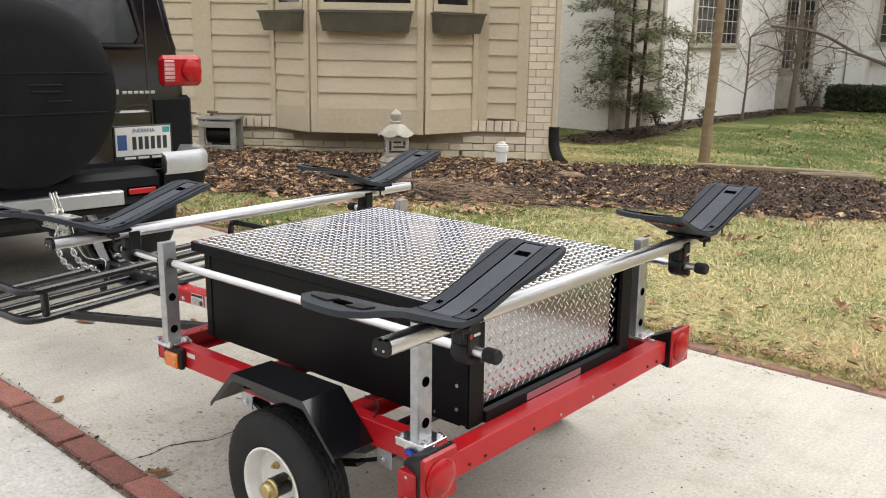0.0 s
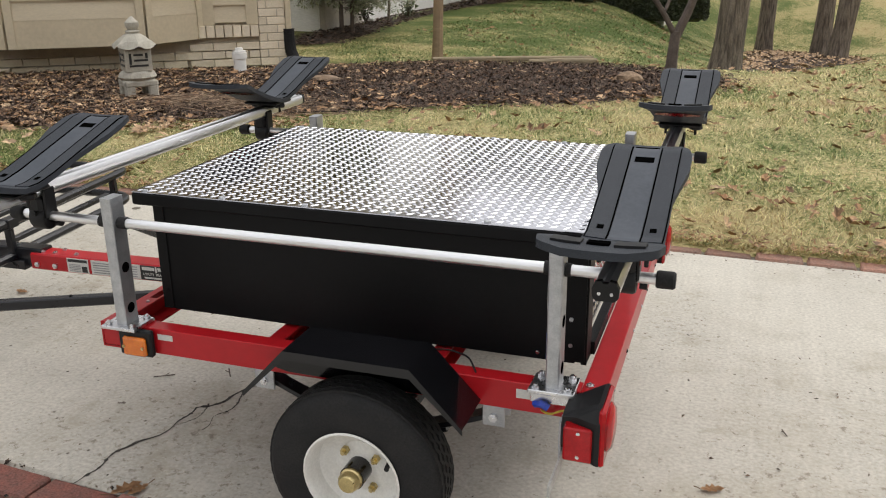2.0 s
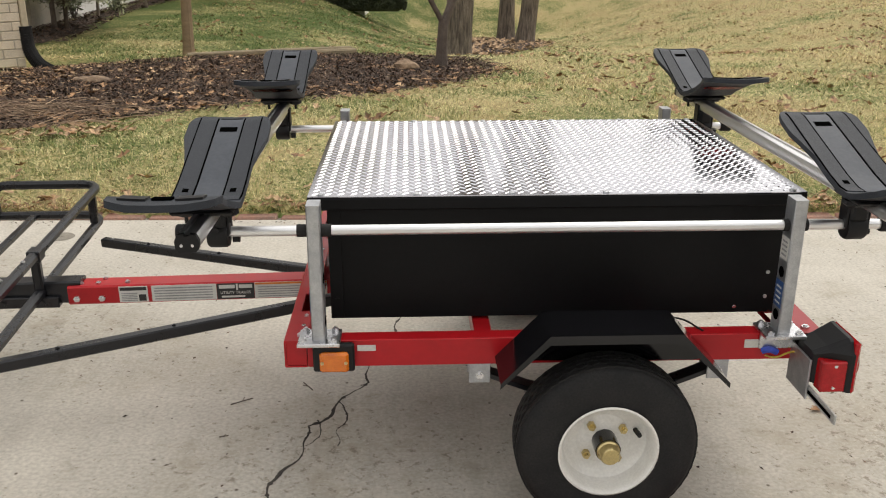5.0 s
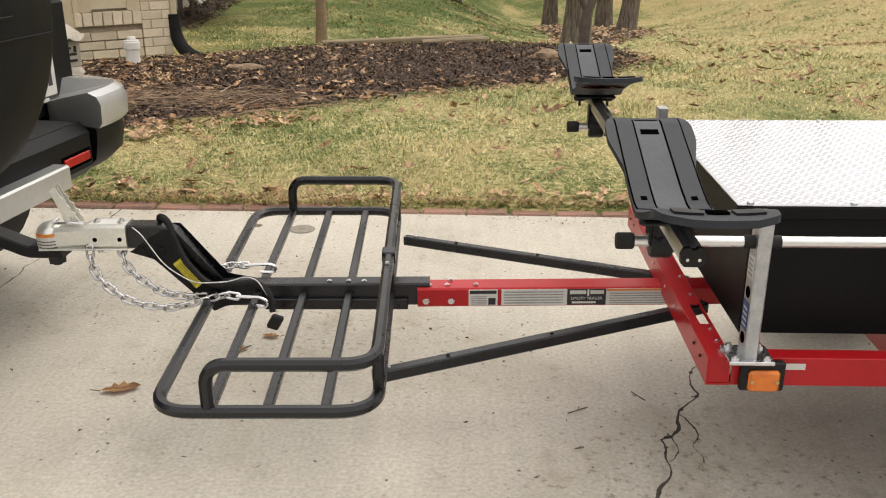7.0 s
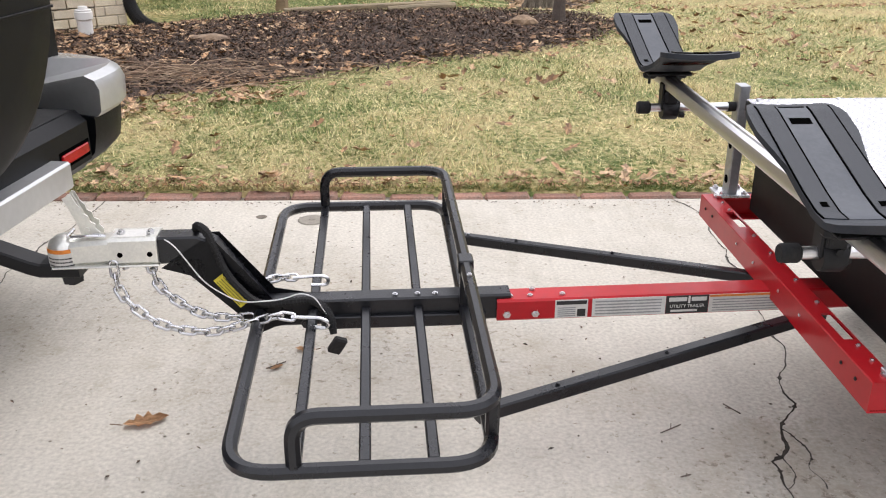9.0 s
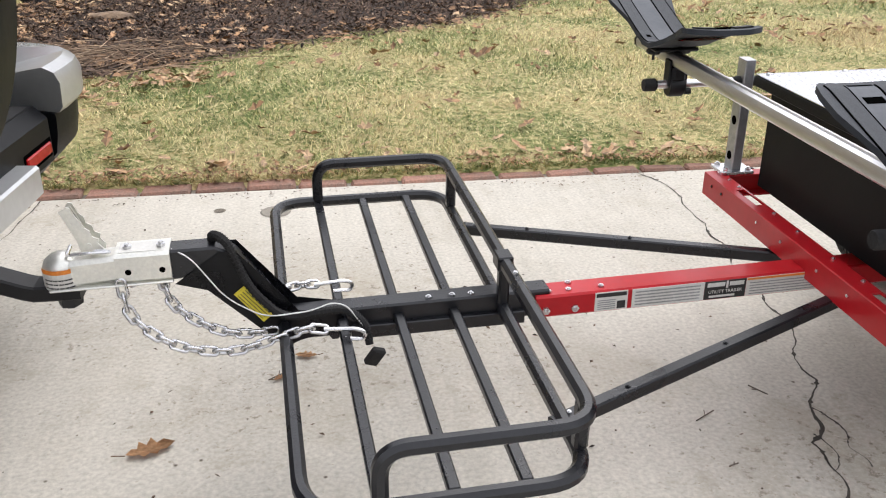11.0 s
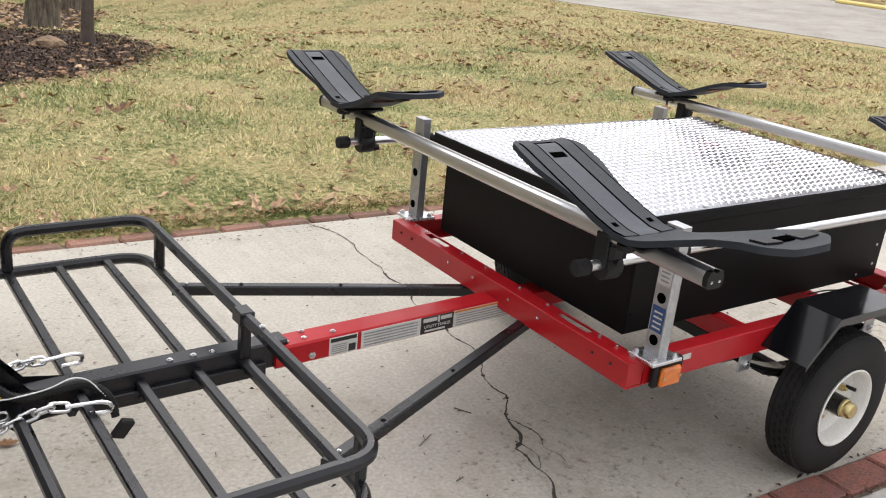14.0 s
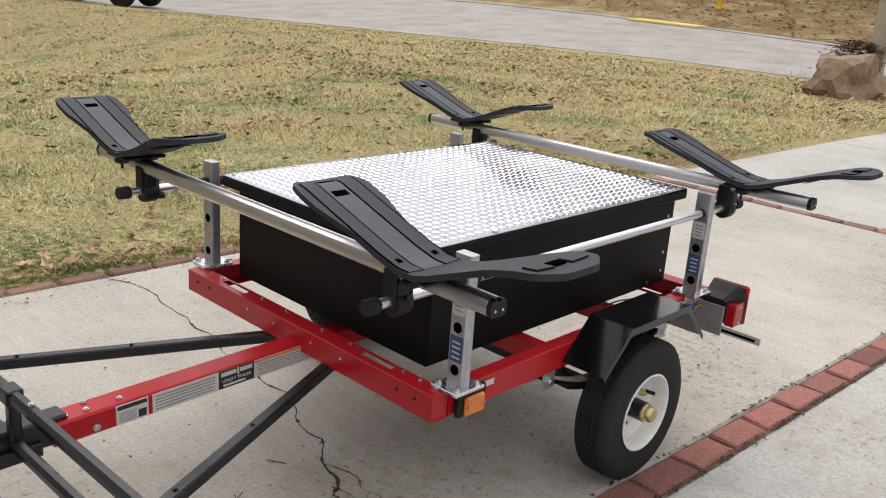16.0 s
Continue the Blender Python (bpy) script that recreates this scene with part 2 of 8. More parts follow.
    tone.data_type, tone.blend_type = 'RGBA', 'MULTIPLY'
    tone.inputs[0].default_value = 1.0
    l.new(ramp.outputs["Color"], tone.inputs[6])
    if blades:
        wn2 = n.new("ShaderNodeTexWhiteNoise")
        wn2.noise_dimensions = '1D'
        l.new(geo.outputs["Random Per Island"], wn2.inputs["W"])
        br = n.new("ShaderNodeMapRange")
        br.inputs["To Min"].default_value, br.inputs["To Max"].default_value = 0.42, 1.55
        l.new(wn2.outputs["Value"], br.inputs["Value"])
        l.new(br.outputs[0], tone.inputs[7])
    else:
        tone.inputs[7].default_value = (0.68, 0.64, 0.57, 1)
    l.new(tone.outputs[2], bs.inputs["Base Color"])
    bs.inputs["Roughness"].default_value = 0.85
    bs.inputs["Specular IOR Level"].default_value = 0.2
    return m


CONCRETE = concrete_material("driveway_concrete", (0.50, 0.468, 0.405))
CONCRETE_NEAR = concrete_material("side_slab_concrete", (0.50, 0.48, 0.44))
ROAD = concrete_material("road_concrete", (0.40, 0.375, 0.335))
LAWN, BLADES = lawn_material("lawn_soil", False), lawn_material("grass_blades", True)
PAVER = mat("red_paver", (0.30, 0.110, 0.080), (0.20, 0.100, 0.082), scale=22, rough=0.92, bump=0.003, bump_scale=90, fine=160, fine_amount=0.4, rand=0.32)
JOINT = mat("joint_soil", (0.10, 0.085, 0.065), (0.22, 0.19, 0.15), scale=16, rough=0.95, bump=0.004, fine_amount=0.5)
CRACK = mat("crack_dirt", (0.035, 0.03, 0.025), (0.07, 0.06, 0.05), scale=30, rough=0.95)
MULCH = mat("mulch_soil", (0.022, 0.014, 0.010), (0.055, 0.034, 0.023), scale=9, rough=0.95, bump=0.03, bump_scale=26, fine_amount=0.6)
CHIP = mat("mulch_chip", (0.040, 0.024, 0.016), (0.13, 0.082, 0.055), scale=40, rough=0.9, island=0.95)
CHIP_PALE = mat("pale_wood_chip", (0.34, 0.25, 0.17), (0.22, 0.16, 0.11), scale=20, rough=0.9, island=0.4)
LEAF = mat("dead_leaf", (0.19, 0.10, 0.045), (0.37, 0.22, 0.115), scale=9, rough=0.8, island=0.6)
LEAF_PALE = mat("pale_dead_leaf", (0.31, 0.185, 0.095), (0.52, 0.37, 0.225), scale=9, rough=0.8, island=0.5)
TWIG = mat("dry_twig", (0.15, 0.09, 0.058), (0.38, 0.28, 0.19), scale=9, rough=0.9, island=0.6)
RED = mat("red_enamel", (0.43, 0.009, 0.015), (0.37, 0.007, 0.011), scale=4, rough=0.34, fine_amount=0.06, coat=0.12, rough_var=0.08, spec=0.3)
BLACK_BOX = mat("black_powder_coat", (0.004, 0.004, 0.0045), (0.006, 0.006, 0.0065), scale=6, rough=0.5, spec=0.16, bump=0.0003, bump_scale=500, fine_amount=0.15)
BLACK_GLOSS = mat("black_gloss_paint", (0.003, 0.003, 0.004), (0.005, 0.005, 0.006), scale=5, rough=0.15, fine_amount=0.15, coat=0.5, spec=0.2, rough_var=0.05)
BLACK_STEEL = mat("black_tube_paint", (0.0055, 0.006, 0.008), (0.009, 0.0095, 0.012), scale=10, rough=0.29, spec=0.48, bump=0.0003, bump_scale=260, fine_amount=0.25)
SADDLE = mat("charcoal_plastic", (0.020, 0.0235, 0.030), (0.028, 0.032, 0.039), scale=9, rough=0.6, spec=0.28, bump=0.0006, bump_scale=420, fine=700, fine_amount=0.25, rough_var=0.06)
SADDLE_PAD = mat("smooth_grey_panel", (0.055, 0.062, 0.075), (0.045, 0.052, 0.064), scale=9, rough=0.55, spec=0.3, fine_amount=0.12)
RUBBER = mat("black_rubber", (0.011, 0.011, 0.0115), (0.020, 0.019, 0.0185), scale=16, rough=0.75, spec=0.3, bump=0.0006, bump_scale=160, fine_amount=0.3)
PLASTIC = mat("black_plastic", (0.007, 0.007, 0.0075), (0.010, 0.010, 0.011), scale=18, rough=0.5, spec=0.3, fine_amount=0.2)
ALU = mat("satin_aluminium", (0.82, 0.82, 0.82), (0.74, 0.74, 0.75), scale=3, rough=0.36, metal=1.0, fine_amount=0.06, stretch=(1, 12, 12))
ALU_BAR = mat("anodised_aluminium", (0.74, 0.74, 0.74), (0.66, 0.66, 0.67), scale=3, rough=0.34, metal=1.0, fine_amount=0.06, stretch=(12, 1, 12))
GALV = mat("galvanised_steel", (0.50, 0.51, 0.52), (0.38, 0.39, 0.41), scale=30, rough=0.42, metal=0.85, fine_amount=0.12)
ZINC = mat("bright_zinc", (0.72, 0.72, 0.72), (0.58, 0.58, 0.6), scale=30, rough=0.28, metal=1.0, fine_amount=0.1)
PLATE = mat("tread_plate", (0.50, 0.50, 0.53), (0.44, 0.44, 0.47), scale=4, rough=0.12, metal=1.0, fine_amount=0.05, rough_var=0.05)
# same metal as the sheet, made paler to paint in the lugs' sky glint
LUG_LIT = mat("tread_plate_lit", (0.78, 0.78, 0.81), (0.72, 0.72, 0.75), scale=4, rough=0.18, metal=1.0, fine_amount=0.04, rough_var=0.04)
WHITE_RIM = mat("white_rim_enamel", (0.78, 0.77, 0.73), (0.70, 0.68, 0.63), scale=12, rough=0.35, fine_amount=0.08, coat=0.2)
BRASS = mat("yellow_zinc", (0.62, 0.50, 0.24), (0.5, 0.40, 0.20), scale=20, rough=0.3, metal=1.0, fine_amount=0.15)
AMBER = mat("amber_lens", (0.75, 0.20, 0.012), (0.62, 0.14, 0.01), scale=30, rough=0.22, fine_amount=0.12, coat=0.4)
RED_LENS = mat("red_lens", (0.42, 0.008, 0.011), (0.28, 0.005, 0.007), scale=30, rough=0.22, fine_amount=0.2, coat=0.2, spec=0.3)
STICKER = mat("white_sticker", (0.62, 0.61, 0.58), (0.55, 0.54, 0.5), scale=12, rough=0.45, fine_amount=0.08)
HOLE = mat("dark_opening", (0.002, 0.002, 0.002), scale=12, rough=0.9, spec=0.0)
PAVER_OLD = mat("dusty_old_paver", (0.30, 0.150, 0.105), (0.20, 0.135, 0.105), scale=12, rough=0.95, bump=0.004, bump_scale=70, fine_amount=0.4, rand=0.3)
INK = mat("black_ink", (0.02, 0.02, 0.02), scale=12, rough=0.5)
GREYINK = mat("grey_print", (0.30, 0.30, 0.30), scale=12, rough=0.5)
YELLOW = mat("yellow_label", (0.72, 0.60, 0.04), scale=12, rough=0.5)
ORANGE = mat("orange_label", (0.75, 0.24, 0.03), scale=12, rough=0.5)
BLUE = mat("blue_label", (0.03, 0.08, 0.22), scale=12, rough=0.45)
CAR_PAINT = mat("black_car_paint", (0.002, 0.003, 0.006), (0.003, 0.004, 0.008), scale=3, rough=0.06, fine_amount=0.05, coat=0.8, rough_var=0.03, spec=0.45)
CAR_PLASTIC = mat("grey_black_trim", (0.0045, 0.005, 0.0065), (0.007, 0.0075, 0.009), scale=5, rough=0.45, spec=0.16, bump=0.0003, bump_scale=400)
SILVER_PAINT = mat("silver_bumper_paint", (0.52, 0.53, 0.53), (0.46, 0.47, 0.47), scale=3, rough=0.3, metal=0.55, fine_amount=0.05, coat=0.4)
DARK_GLASS = mat("tinted_glass", (0.010, 0.012, 0.013), scale=2, rough=0.04, fine_amount=0.02, rough_var=0.01, coat=1.0)
SIDING = mat("beige_siding_paint", (0.62, 0.53, 0.375), (0.58, 0.49, 0.345), scale=2, rough=0.6, bump=0.0008, bump_scale=60, fine_amount=0.07, stretch=(1, 1, 4))
TRIM = mat("beige_trim_paint", (0.60, 0.51, 0.355), (0.56, 0.475, 0.33), scale=2, rough=0.6, fine_amount=0.07)
HBRICK = mat("cream_brick", (0.78, 0.68, 0.52), (0.70, 0.60, 0.45), scale=9, rough=0.88, bump=0.0015, bump_scale=90, fine_amount=0.15, rand=0.10)
MORTAR = mat("brick_mortar", (0.56, 0.49, 0.385), (0.47, 0.41, 0.325), scale=14, rough=0.95, bump=0.002)
OLIVE = mat("olive_box_paint", (0.115, 0.105, 0.072), (0.085, 0.078, 0.055), scale=6, rough=0.6, fine_amount=0.15)
WHITE_WALL = mat("white_painted_brick", (0.90, 0.885, 0.845), (0.86, 0.84, 0.80), scale=1.2, rough=0.75, bump=0.004, bump_scale=16, fine_amount=0.08, stretch=(1, 1, 3))
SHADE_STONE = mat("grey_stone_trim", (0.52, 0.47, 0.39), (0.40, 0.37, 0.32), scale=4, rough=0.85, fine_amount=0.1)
BARK = mat("grey_bark", (0.075, 0.058, 0.045), (0.26, 0.21, 0.165), scale=7, rough=0.95, bump=0.04, bump_scale=14, fine_amount=0.4, stretch=(3, 3, 0.4))
BARK_TAN = mat("tan_smooth_bark", (0.30, 0.215, 0.13), (0.22, 0.155, 0.095), scale=6, rough=0.9, bump=0.004, bump_scale=30, fine_amount=0.2, stretch=(1, 1, 2.5))
BARK_DARK = mat("dark_thin_bark", (0.085, 0.066, 0.055), (0.14, 0.11, 0.09), scale=12, rough=0.95, bump=0.004)
NEEDLE = mat("hemlock_needles", (0.23, 0.26, 0.14), (0.36, 0.36, 0.21), scale=3, rough=0.75, island=0.4)
BARK_PALE = mat("pale_thin_bark", (0.21, 0.165, 0.125), (0.15, 0.12, 0.095), scale=12, rough=0.95, bump=0.004)
SHRUB = mat("shrub_leaves", (0.075, 0.095, 0.045), (0.13, 0.14, 0.07), scale=5, rough=0.7, island=0.5)
BOXWOOD = mat("boxwood_leaves", (0.030, 0.040, 0.018), (0.055, 0.062, 0.028), scale=5, rough=0.7, island=0.5)
STONE = mat("cast_stone", (0.46, 0.43, 0.36), (0.33, 0.31, 0.26), scale=14, rough=0.93, bump=0.003, bump_scale=80, fine_amount=0.2)
BOULDER = mat("tan_boulder", (0.34, 0.235, 0.145), (0.21, 0.15, 0.105), scale=2.5, rough=0.92, bump=0.05, bump_scale=5, fine_amount=0.35)
PVC = mat("white_pvc", (0.82, 0.81, 0.78), (0.76, 0.75, 0.71), scale=9, rough=0.4, fine_amount=0.05)
TIMBER = mat("weathered_timber", (0.34, 0.27, 0.17), (0.22, 0.18, 0.12), scale=6, rough=0.92, bump=0.006, bump_scale=30, fine_amount=0.3, stretch=(0.3, 3, 3))
HYDRANT = mat("hydrant_yellow", (0.75, 0.50, 0.02), (0.66, 0.42, 0.02), scale=8, rough=0.45, fine_amount=0.08)
KERB_YELLOW = mat("kerb_yellow_paint", (0.78, 0.60, 0.16), (0.66, 0.54, 0.24), scale=3, rough=0.8, fine_amount=0.25)
POST_BEIGE = mat("beige_mail_post", (0.42, 0.36, 0.27), (0.36, 0.31, 0.235), scale=5, rough=0.7, fine_amount=0.08)
GREY_WOOD = mat("grey_hose_box", (0.36, 0.345, 0.30), (0.28, 0.27, 0.235), scale=7, rough=0.8, fine_amount=0.15)
BRUSH = mat("winter_brush", (0.16, 0.115, 0.085), (0.24, 0.18, 0.13), scale=3, rough=0.95, island=0.5)
WIRE_WHITE = mat("white_wire", (0.7, 0.7, 0.68), scale=9, rough=0.4)
WIRE_BLUE = mat("blue_wire", (0.02, 0.06, 0.45), scale=9, rough=0.4)
WIRE_YELLOW = mat("yellow_wire", (0.55, 0.40, 0.03), scale=9, rough=0.4)


# ---- mesh helpers ----
def part(name, bm, material, parent=None, label="", smooth=False):
    """Links a bmesh as one mesh object under a thing or a part."""
    bmesh.ops.recalc_face_normals(bm, faces=bm.faces)
    me = bpy.data.meshes.new(name)
    bm.to_mesh(me)
    bm.free()
    me.materials.append(material)
    if smooth:
        for p in me.polygons:
            p.use_smooth = True
        me.set_sharp_from_angle(angle=radians(35))
    ob = new(name, me)
    if parent is not None:
        ob.parent = parent
    if label:
        tagged(ob, label)
    return ob


def thing(name, label, category, group="", kind="", at=None):
    ob = tagged(new(name), label, category, group, kind)
    ob.empty_display_size = 0.1
    if at is not None:
        ob.matrix_world = at
    return ob


def raw(name, verts, faces, material, parent=None):
    me = bpy.data.meshes.new(name)
    me.from_pydata([tuple(v) for v in verts], [], [tuple(f) for f in faces])
    me.materials.append(material)
    ob = new(name, me)
    if parent is not None:
        ob.parent = parent
    return ob


def tris(name, v, material, parent=None):
    """A soup of loose triangles from an array n x 3 x 3."""
    v = np.asarray(v, dtype=np.float32)
    k = len(v)
    me = bpy.data.meshes.new(name)
    me.vertices.add(k * 3)
    me.vertices.foreach_set("co", v.reshape(-1))
    me.loops.add(k * 3)
    me.loops.foreach_set("vertex_index", np.arange(k * 3, dtype=np.int32))
    me.polygons.add(k)
    me.polygons.foreach_set("loop_start", np.arange(0, k * 3, 3, dtype=np.int32))
    me.update(calc_edges=True)
    me.validate()
    me.materials.append(material)
    ob = new(name, me)
    if parent is not None:
        ob.parent = parent
    return ob


def box(bm, c, s, bevel=0.0, m=None, seg=1):
    """A box of centre c and size s, its edges rounded."""
    made = bmesh.ops.create_cube(bm, size=1.0)["verts"]
    bmesh.ops.scale(bm, vec=s, verts=made)
    bmesh.ops.translate(bm, vec=c, verts=made)
    if bevel:
        edges = list({e for v in made for e in v.link_edges})
        out = bmesh.ops.bevel(bm, geom=edges, offset=bevel, segments=seg, affect='EDGES', profile=0.5)
        made = list({v for f in out["faces"] for v in f.verts} | {v for v in made if v.is_valid})
    if m is not None:
        bmesh.ops.transform(bm, matrix=m, verts=made)
    return made


def slab(bm, x0, x1, y0, y1, z0, z1, bevel=0.0, m=None):
    return box(bm, ((x0 + x1) / 2, (y0 + y1) / 2, (z0 + z1) / 2), (x1 - x0, y1 - y0, z1 - z0), bevel, m)


def frame_of(d):
    d = Vector(d).normalized()
    up = Vector((0, 0, 1)) if abs(d.z) < 0.95 else Vector((1, 0, 0))
    a = d.cross(up).normalized()
    return a, a.cross(d).normalized()


def rod(bm, p, q, r, seg=12, r2=None, caps=True):
    """A round bar from p to q."""
    p, q = Vector(p), Vector(q)
    a, b = frame_of(q - p)
    r2 = r if r2 is None else r2
    ring = []
    for c, rad in ((p, r), (q, r2)):
        ring.append([bm.verts.new(c + (a * math.cos(k * math.tau / seg) + b * math.sin(k * math.tau / seg)) * rad) for k in range(seg)])
    for k in range(seg):
        bm.faces.new((ring[0][k], ring[0][(k + 1) % seg], ring[1][(k + 1) % seg], ring[1][k]))
    if caps:
        bm.faces.new(ring[0][::-1])
        bm.faces.new(ring[1])


def lathe(bm, prof, origin=(0, 0, 0), axis="z", seg=32, cap=True):
    """Turns a profile of (radius, height) round an axis."""
    rings = []
    for r, hgt in prof:
        row = []
        for k in range(seg):
            a = k * math.tau / seg
            c, s = r * math.cos(a), r * math.sin(a)
            p = {"z": (c, s, hgt), "y": (c, hgt, s), "x": (hgt, c, s)}[axis]
            row.append(bm.verts.new(Vector(p) + Vector(origin)))
        rings.append(row)
    for i in range(len(rings) - 1):
        for k in range(seg):
            bm.faces.new((rings[i][k], rings[i][(k + 1) % seg], rings[i + 1][(k + 1) % seg], rings[i + 1][k]))
    if cap and prof[0][0] > 1e-5:
        bm.faces.new(rings[0][::-1])
    if cap and prof[-1][0] > 1e-5:
        bm.faces.new(rings[-1])
    bmesh.ops.remove_doubles(bm, verts=bm.verts, dist=1e-6)


def fillet(pts, r, n=6, closed=False):
    """Rounds the corners of a polyline."""
    pts = [Vector(p) for p in pts]
    out, k = [], len(pts)
    for i, p in enumerate(pts):
        if not closed and i in (0, k - 1):
            out.append(p)
            continue
        a, b = (pts[i - 1] - p), (pts[(i + 1) % k] - p)
        d = min(r, a.length * 0.49, b.length * 0.49)
        s, e = p + a.normalized() * d, p + b.normalized() * d
        for j in range(n + 1):
            t = j / n
            out.append(s * (1 - t) ** 2 + p * 2 * t * (1 - t) + e * t * t)
    return out


def sweep(bm, pts, sec, closed=False, up=(0, 0, 1), carry=False):
    """Sweeps a section (pairs across, upward) along a polyline; carry takes each ring's turn from the one before."""
    pts = [Vector(p) for p in pts]
    k, up, rings, last = len(pts), Vector(up), [], None
    for i, p in enumerate(pts):
        if closed:
            d = (pts[(i + 1) % k] - p).normalized() + (p - pts[i - 1]).normalized()
        elif i == 0:
            d = pts[1] - p
        elif i == k - 1:
            d = p - pts[i - 1]
        else:
            d = (pts[i + 1] - p).normalized() + (p - pts[i - 1]).normalized()
        d.normalize()
        u = up if abs(d.dot(up)) < 0.9 else Vector((1, 0, 0))
        a = d.cross(u).normalized()
        if carry and last is not None:
            a = (last - d * last.dot(d)).normalized()
        last = a
        b = a.cross(d).normalized()
        rings.append([bm.verts.new(p + a * s[0] + b * s[1]) for s in sec])
    m = len(sec)
    for i in range(k if closed else k - 1):
        r0, r1 = rings[i], rings[(i + 1) % k]
        for j in range(m):
            bm.faces.new((r0[j], r0[(j + 1) % m], r1[(j + 1) % m], r1[j]))
    if not closed:
        bm.faces.new(rings[0][::-1])
        bm.faces.new(rings[-1])


def square(w, h=None, c=0.15):
    h = w if h is None else h
    k = min(w, h) * c
    x, y = w / 2, h / 2
    return [(x, -y + k), (x, y - k), (x - k, y), (-x + k, y), (-x, y - k), (-x, -y + k), (-x + k, -y), (x - k, -y)]


def circle(r, n=8):
    return [(r * math.cos(i * math.tau / n), r * math.sin(i * math.tau / n)) for i in range(n)]


def bolt(bm, c, axis, r=0.008, h=0.006):
    rod(bm, c, Vector(c) + Vector(axis) * h, r, 6)
    rod(bm, Vector(c) + Vector(axis) * h, Vector(c) + Vector(axis) * h * 1.6, r * 0.55, 8)


def spin(bm, m):
    bmesh.ops.transform(bm, matrix=m, verts=bm.verts)


def text_part(name, words, size, m, material, parent):
    """Letters in the built-in font, turned into a mesh."""
    cu = bpy.data.curves.new(name, 'FONT')
    cu.body, cu.size, cu.extrude = words, size, 0.0004
    cu.align_x, cu.align_y = 'CENTER', 'CENTER'
    tmp = new(name + "_curve", cu)
    dg = bpy.context.evaluated_depsgraph_get()
    me = bpy.data.meshes.new_from_object(tmp.evaluated_get(dg))
    bpy.data.objects.remove(tmp)
    me.materials.clear()
    me.materials.append(material)
    ob = new(name, me)
    ob.parent = parent
    ob.matrix_local = m
    return ob


def smoothstep(a, b, x):
    t = min(1.0, max(0.0, (x - a) / (b - a)))
    return t * t * (3 - 2 * t)


def ground_z(x, y):
    """Height of lawn and bank: level by the drive, falling to the house, climbing beyond the road."""
    z = 0.02 * smoothstep(1.7, 2.2, y)
    z -= 0.035 * max(0.0, min(y, 9.5) - 3.0) * (1 - smoothstep(3, 9, x))
    fall = 0.16 * max(0.0, min(y, 12.0) - 8.9) + 0.085 * max(0.0, min(y, 26.0) - 12.0)
    z -= fall * smoothstep(-3.2, 1.3, x) * (1 - smoothstep(4, 11, x)) * (1 - smoothstep(26, 33, y))
    z += min(1.0, max(0.0, (x - 15) / 10)) * 0.05 * max(0.0, min(y, 24.0))
    z -= 0.0135 * max(0.0, min(x, 26.0) - 8.0) + 0.016 * max(0.0, min(y, 26.0) - 8.0) * smoothstep(8, 12, x)
    z += 0.12 * max(0.0, min(x, 60.0) - 25)
    return z


# ---- ground, drive, road ----
def build_ground():
    xs = [-900, -400, -200, -100, -60, -40, -25, -16] + list(np.arange(-12, 34.1, 0.5)) + [36, 38, 40, 44, 50, 60, 80, 120, 200, 400, 900]
    ys = [-900, -400, -200, -100, -60, -30, -15, -8, -4, -2, 0, 1.0, 1.64, 1.70] + list(np.arange(2.0, 34.1, 0.5)) + [36, 40, 46, 55, 70, 100, 160, 300, 600, 900]
    verts = []
    for y in ys:
        for x in xs:
            z = ground_z(x, y)
            if y < 1.66 and x < 15.6:
                z = -0.06
            if 1.66 < y and -10 < x < 14:
                z += 0.012 * noise.noise((x * 0.7, y * 0.7, 0))
            verts.append((x, y, z))
    w = len(xs)
    faces = [(j * w + i, j * w + i + 1, (j + 1) * w + i + 1, (j + 1) * w + i) for j in range(len(ys) - 1) for i in range(w - 1)]
    ob = raw("ground", verts, faces, LAWN)
    for p in ob.data.polygons:
        p.use_smooth = True
    tagged(ob, "winter lawn with straw and green patches", "lawn", kind="structure")


build_ground()


SKEW = -0.034


def drive_slab(name, x0, x1, y0, y1, material, label, top=0.0):
    """A slab whose edge beside the near bricks follows their line, a little askew to the drive."""
    bm = bmesh.new()
    slab(bm, x0, x1, y0, y1, -0.1, top, 0.008)
    for v in bm.verts:
        if v.co.x > 10:
            v.co.z -= 0.105
        if v.co.y > -1.0 and v.co.y < 0:
            v.co.y += SKEW * (v.co.x - 1.5)
    tagged(part(name, bm, material), label, "driveway", kind="structure")


drive_slab("driveway", -9.0, 4.285, -0.652, 1.625, CONCRETE, "stained grey concrete driveway with a long crack")
drive_slab("driveway", 4.40, 7.70, -0.652, 1.60, CONCRETE_NEAR, "pale concrete driveway slab beyond the brick band")
drive_slab("driveway", 7.715, 15.9, -0.652, 1.60, CONCRETE_NEAR, "pale concrete driveway slab near the road")
drive_slab("pavement", 7.715, 15.9, -7.0, -0.767, CONCRETE_NEAR, "pale concrete slab sloping to the road", top=-0.004)
drive_slab("pavement", -9.0, 7.70, -7.0, -0.767, CONCRETE_NEAR, "pale concrete slab beside the brick edging", top=-0.004)


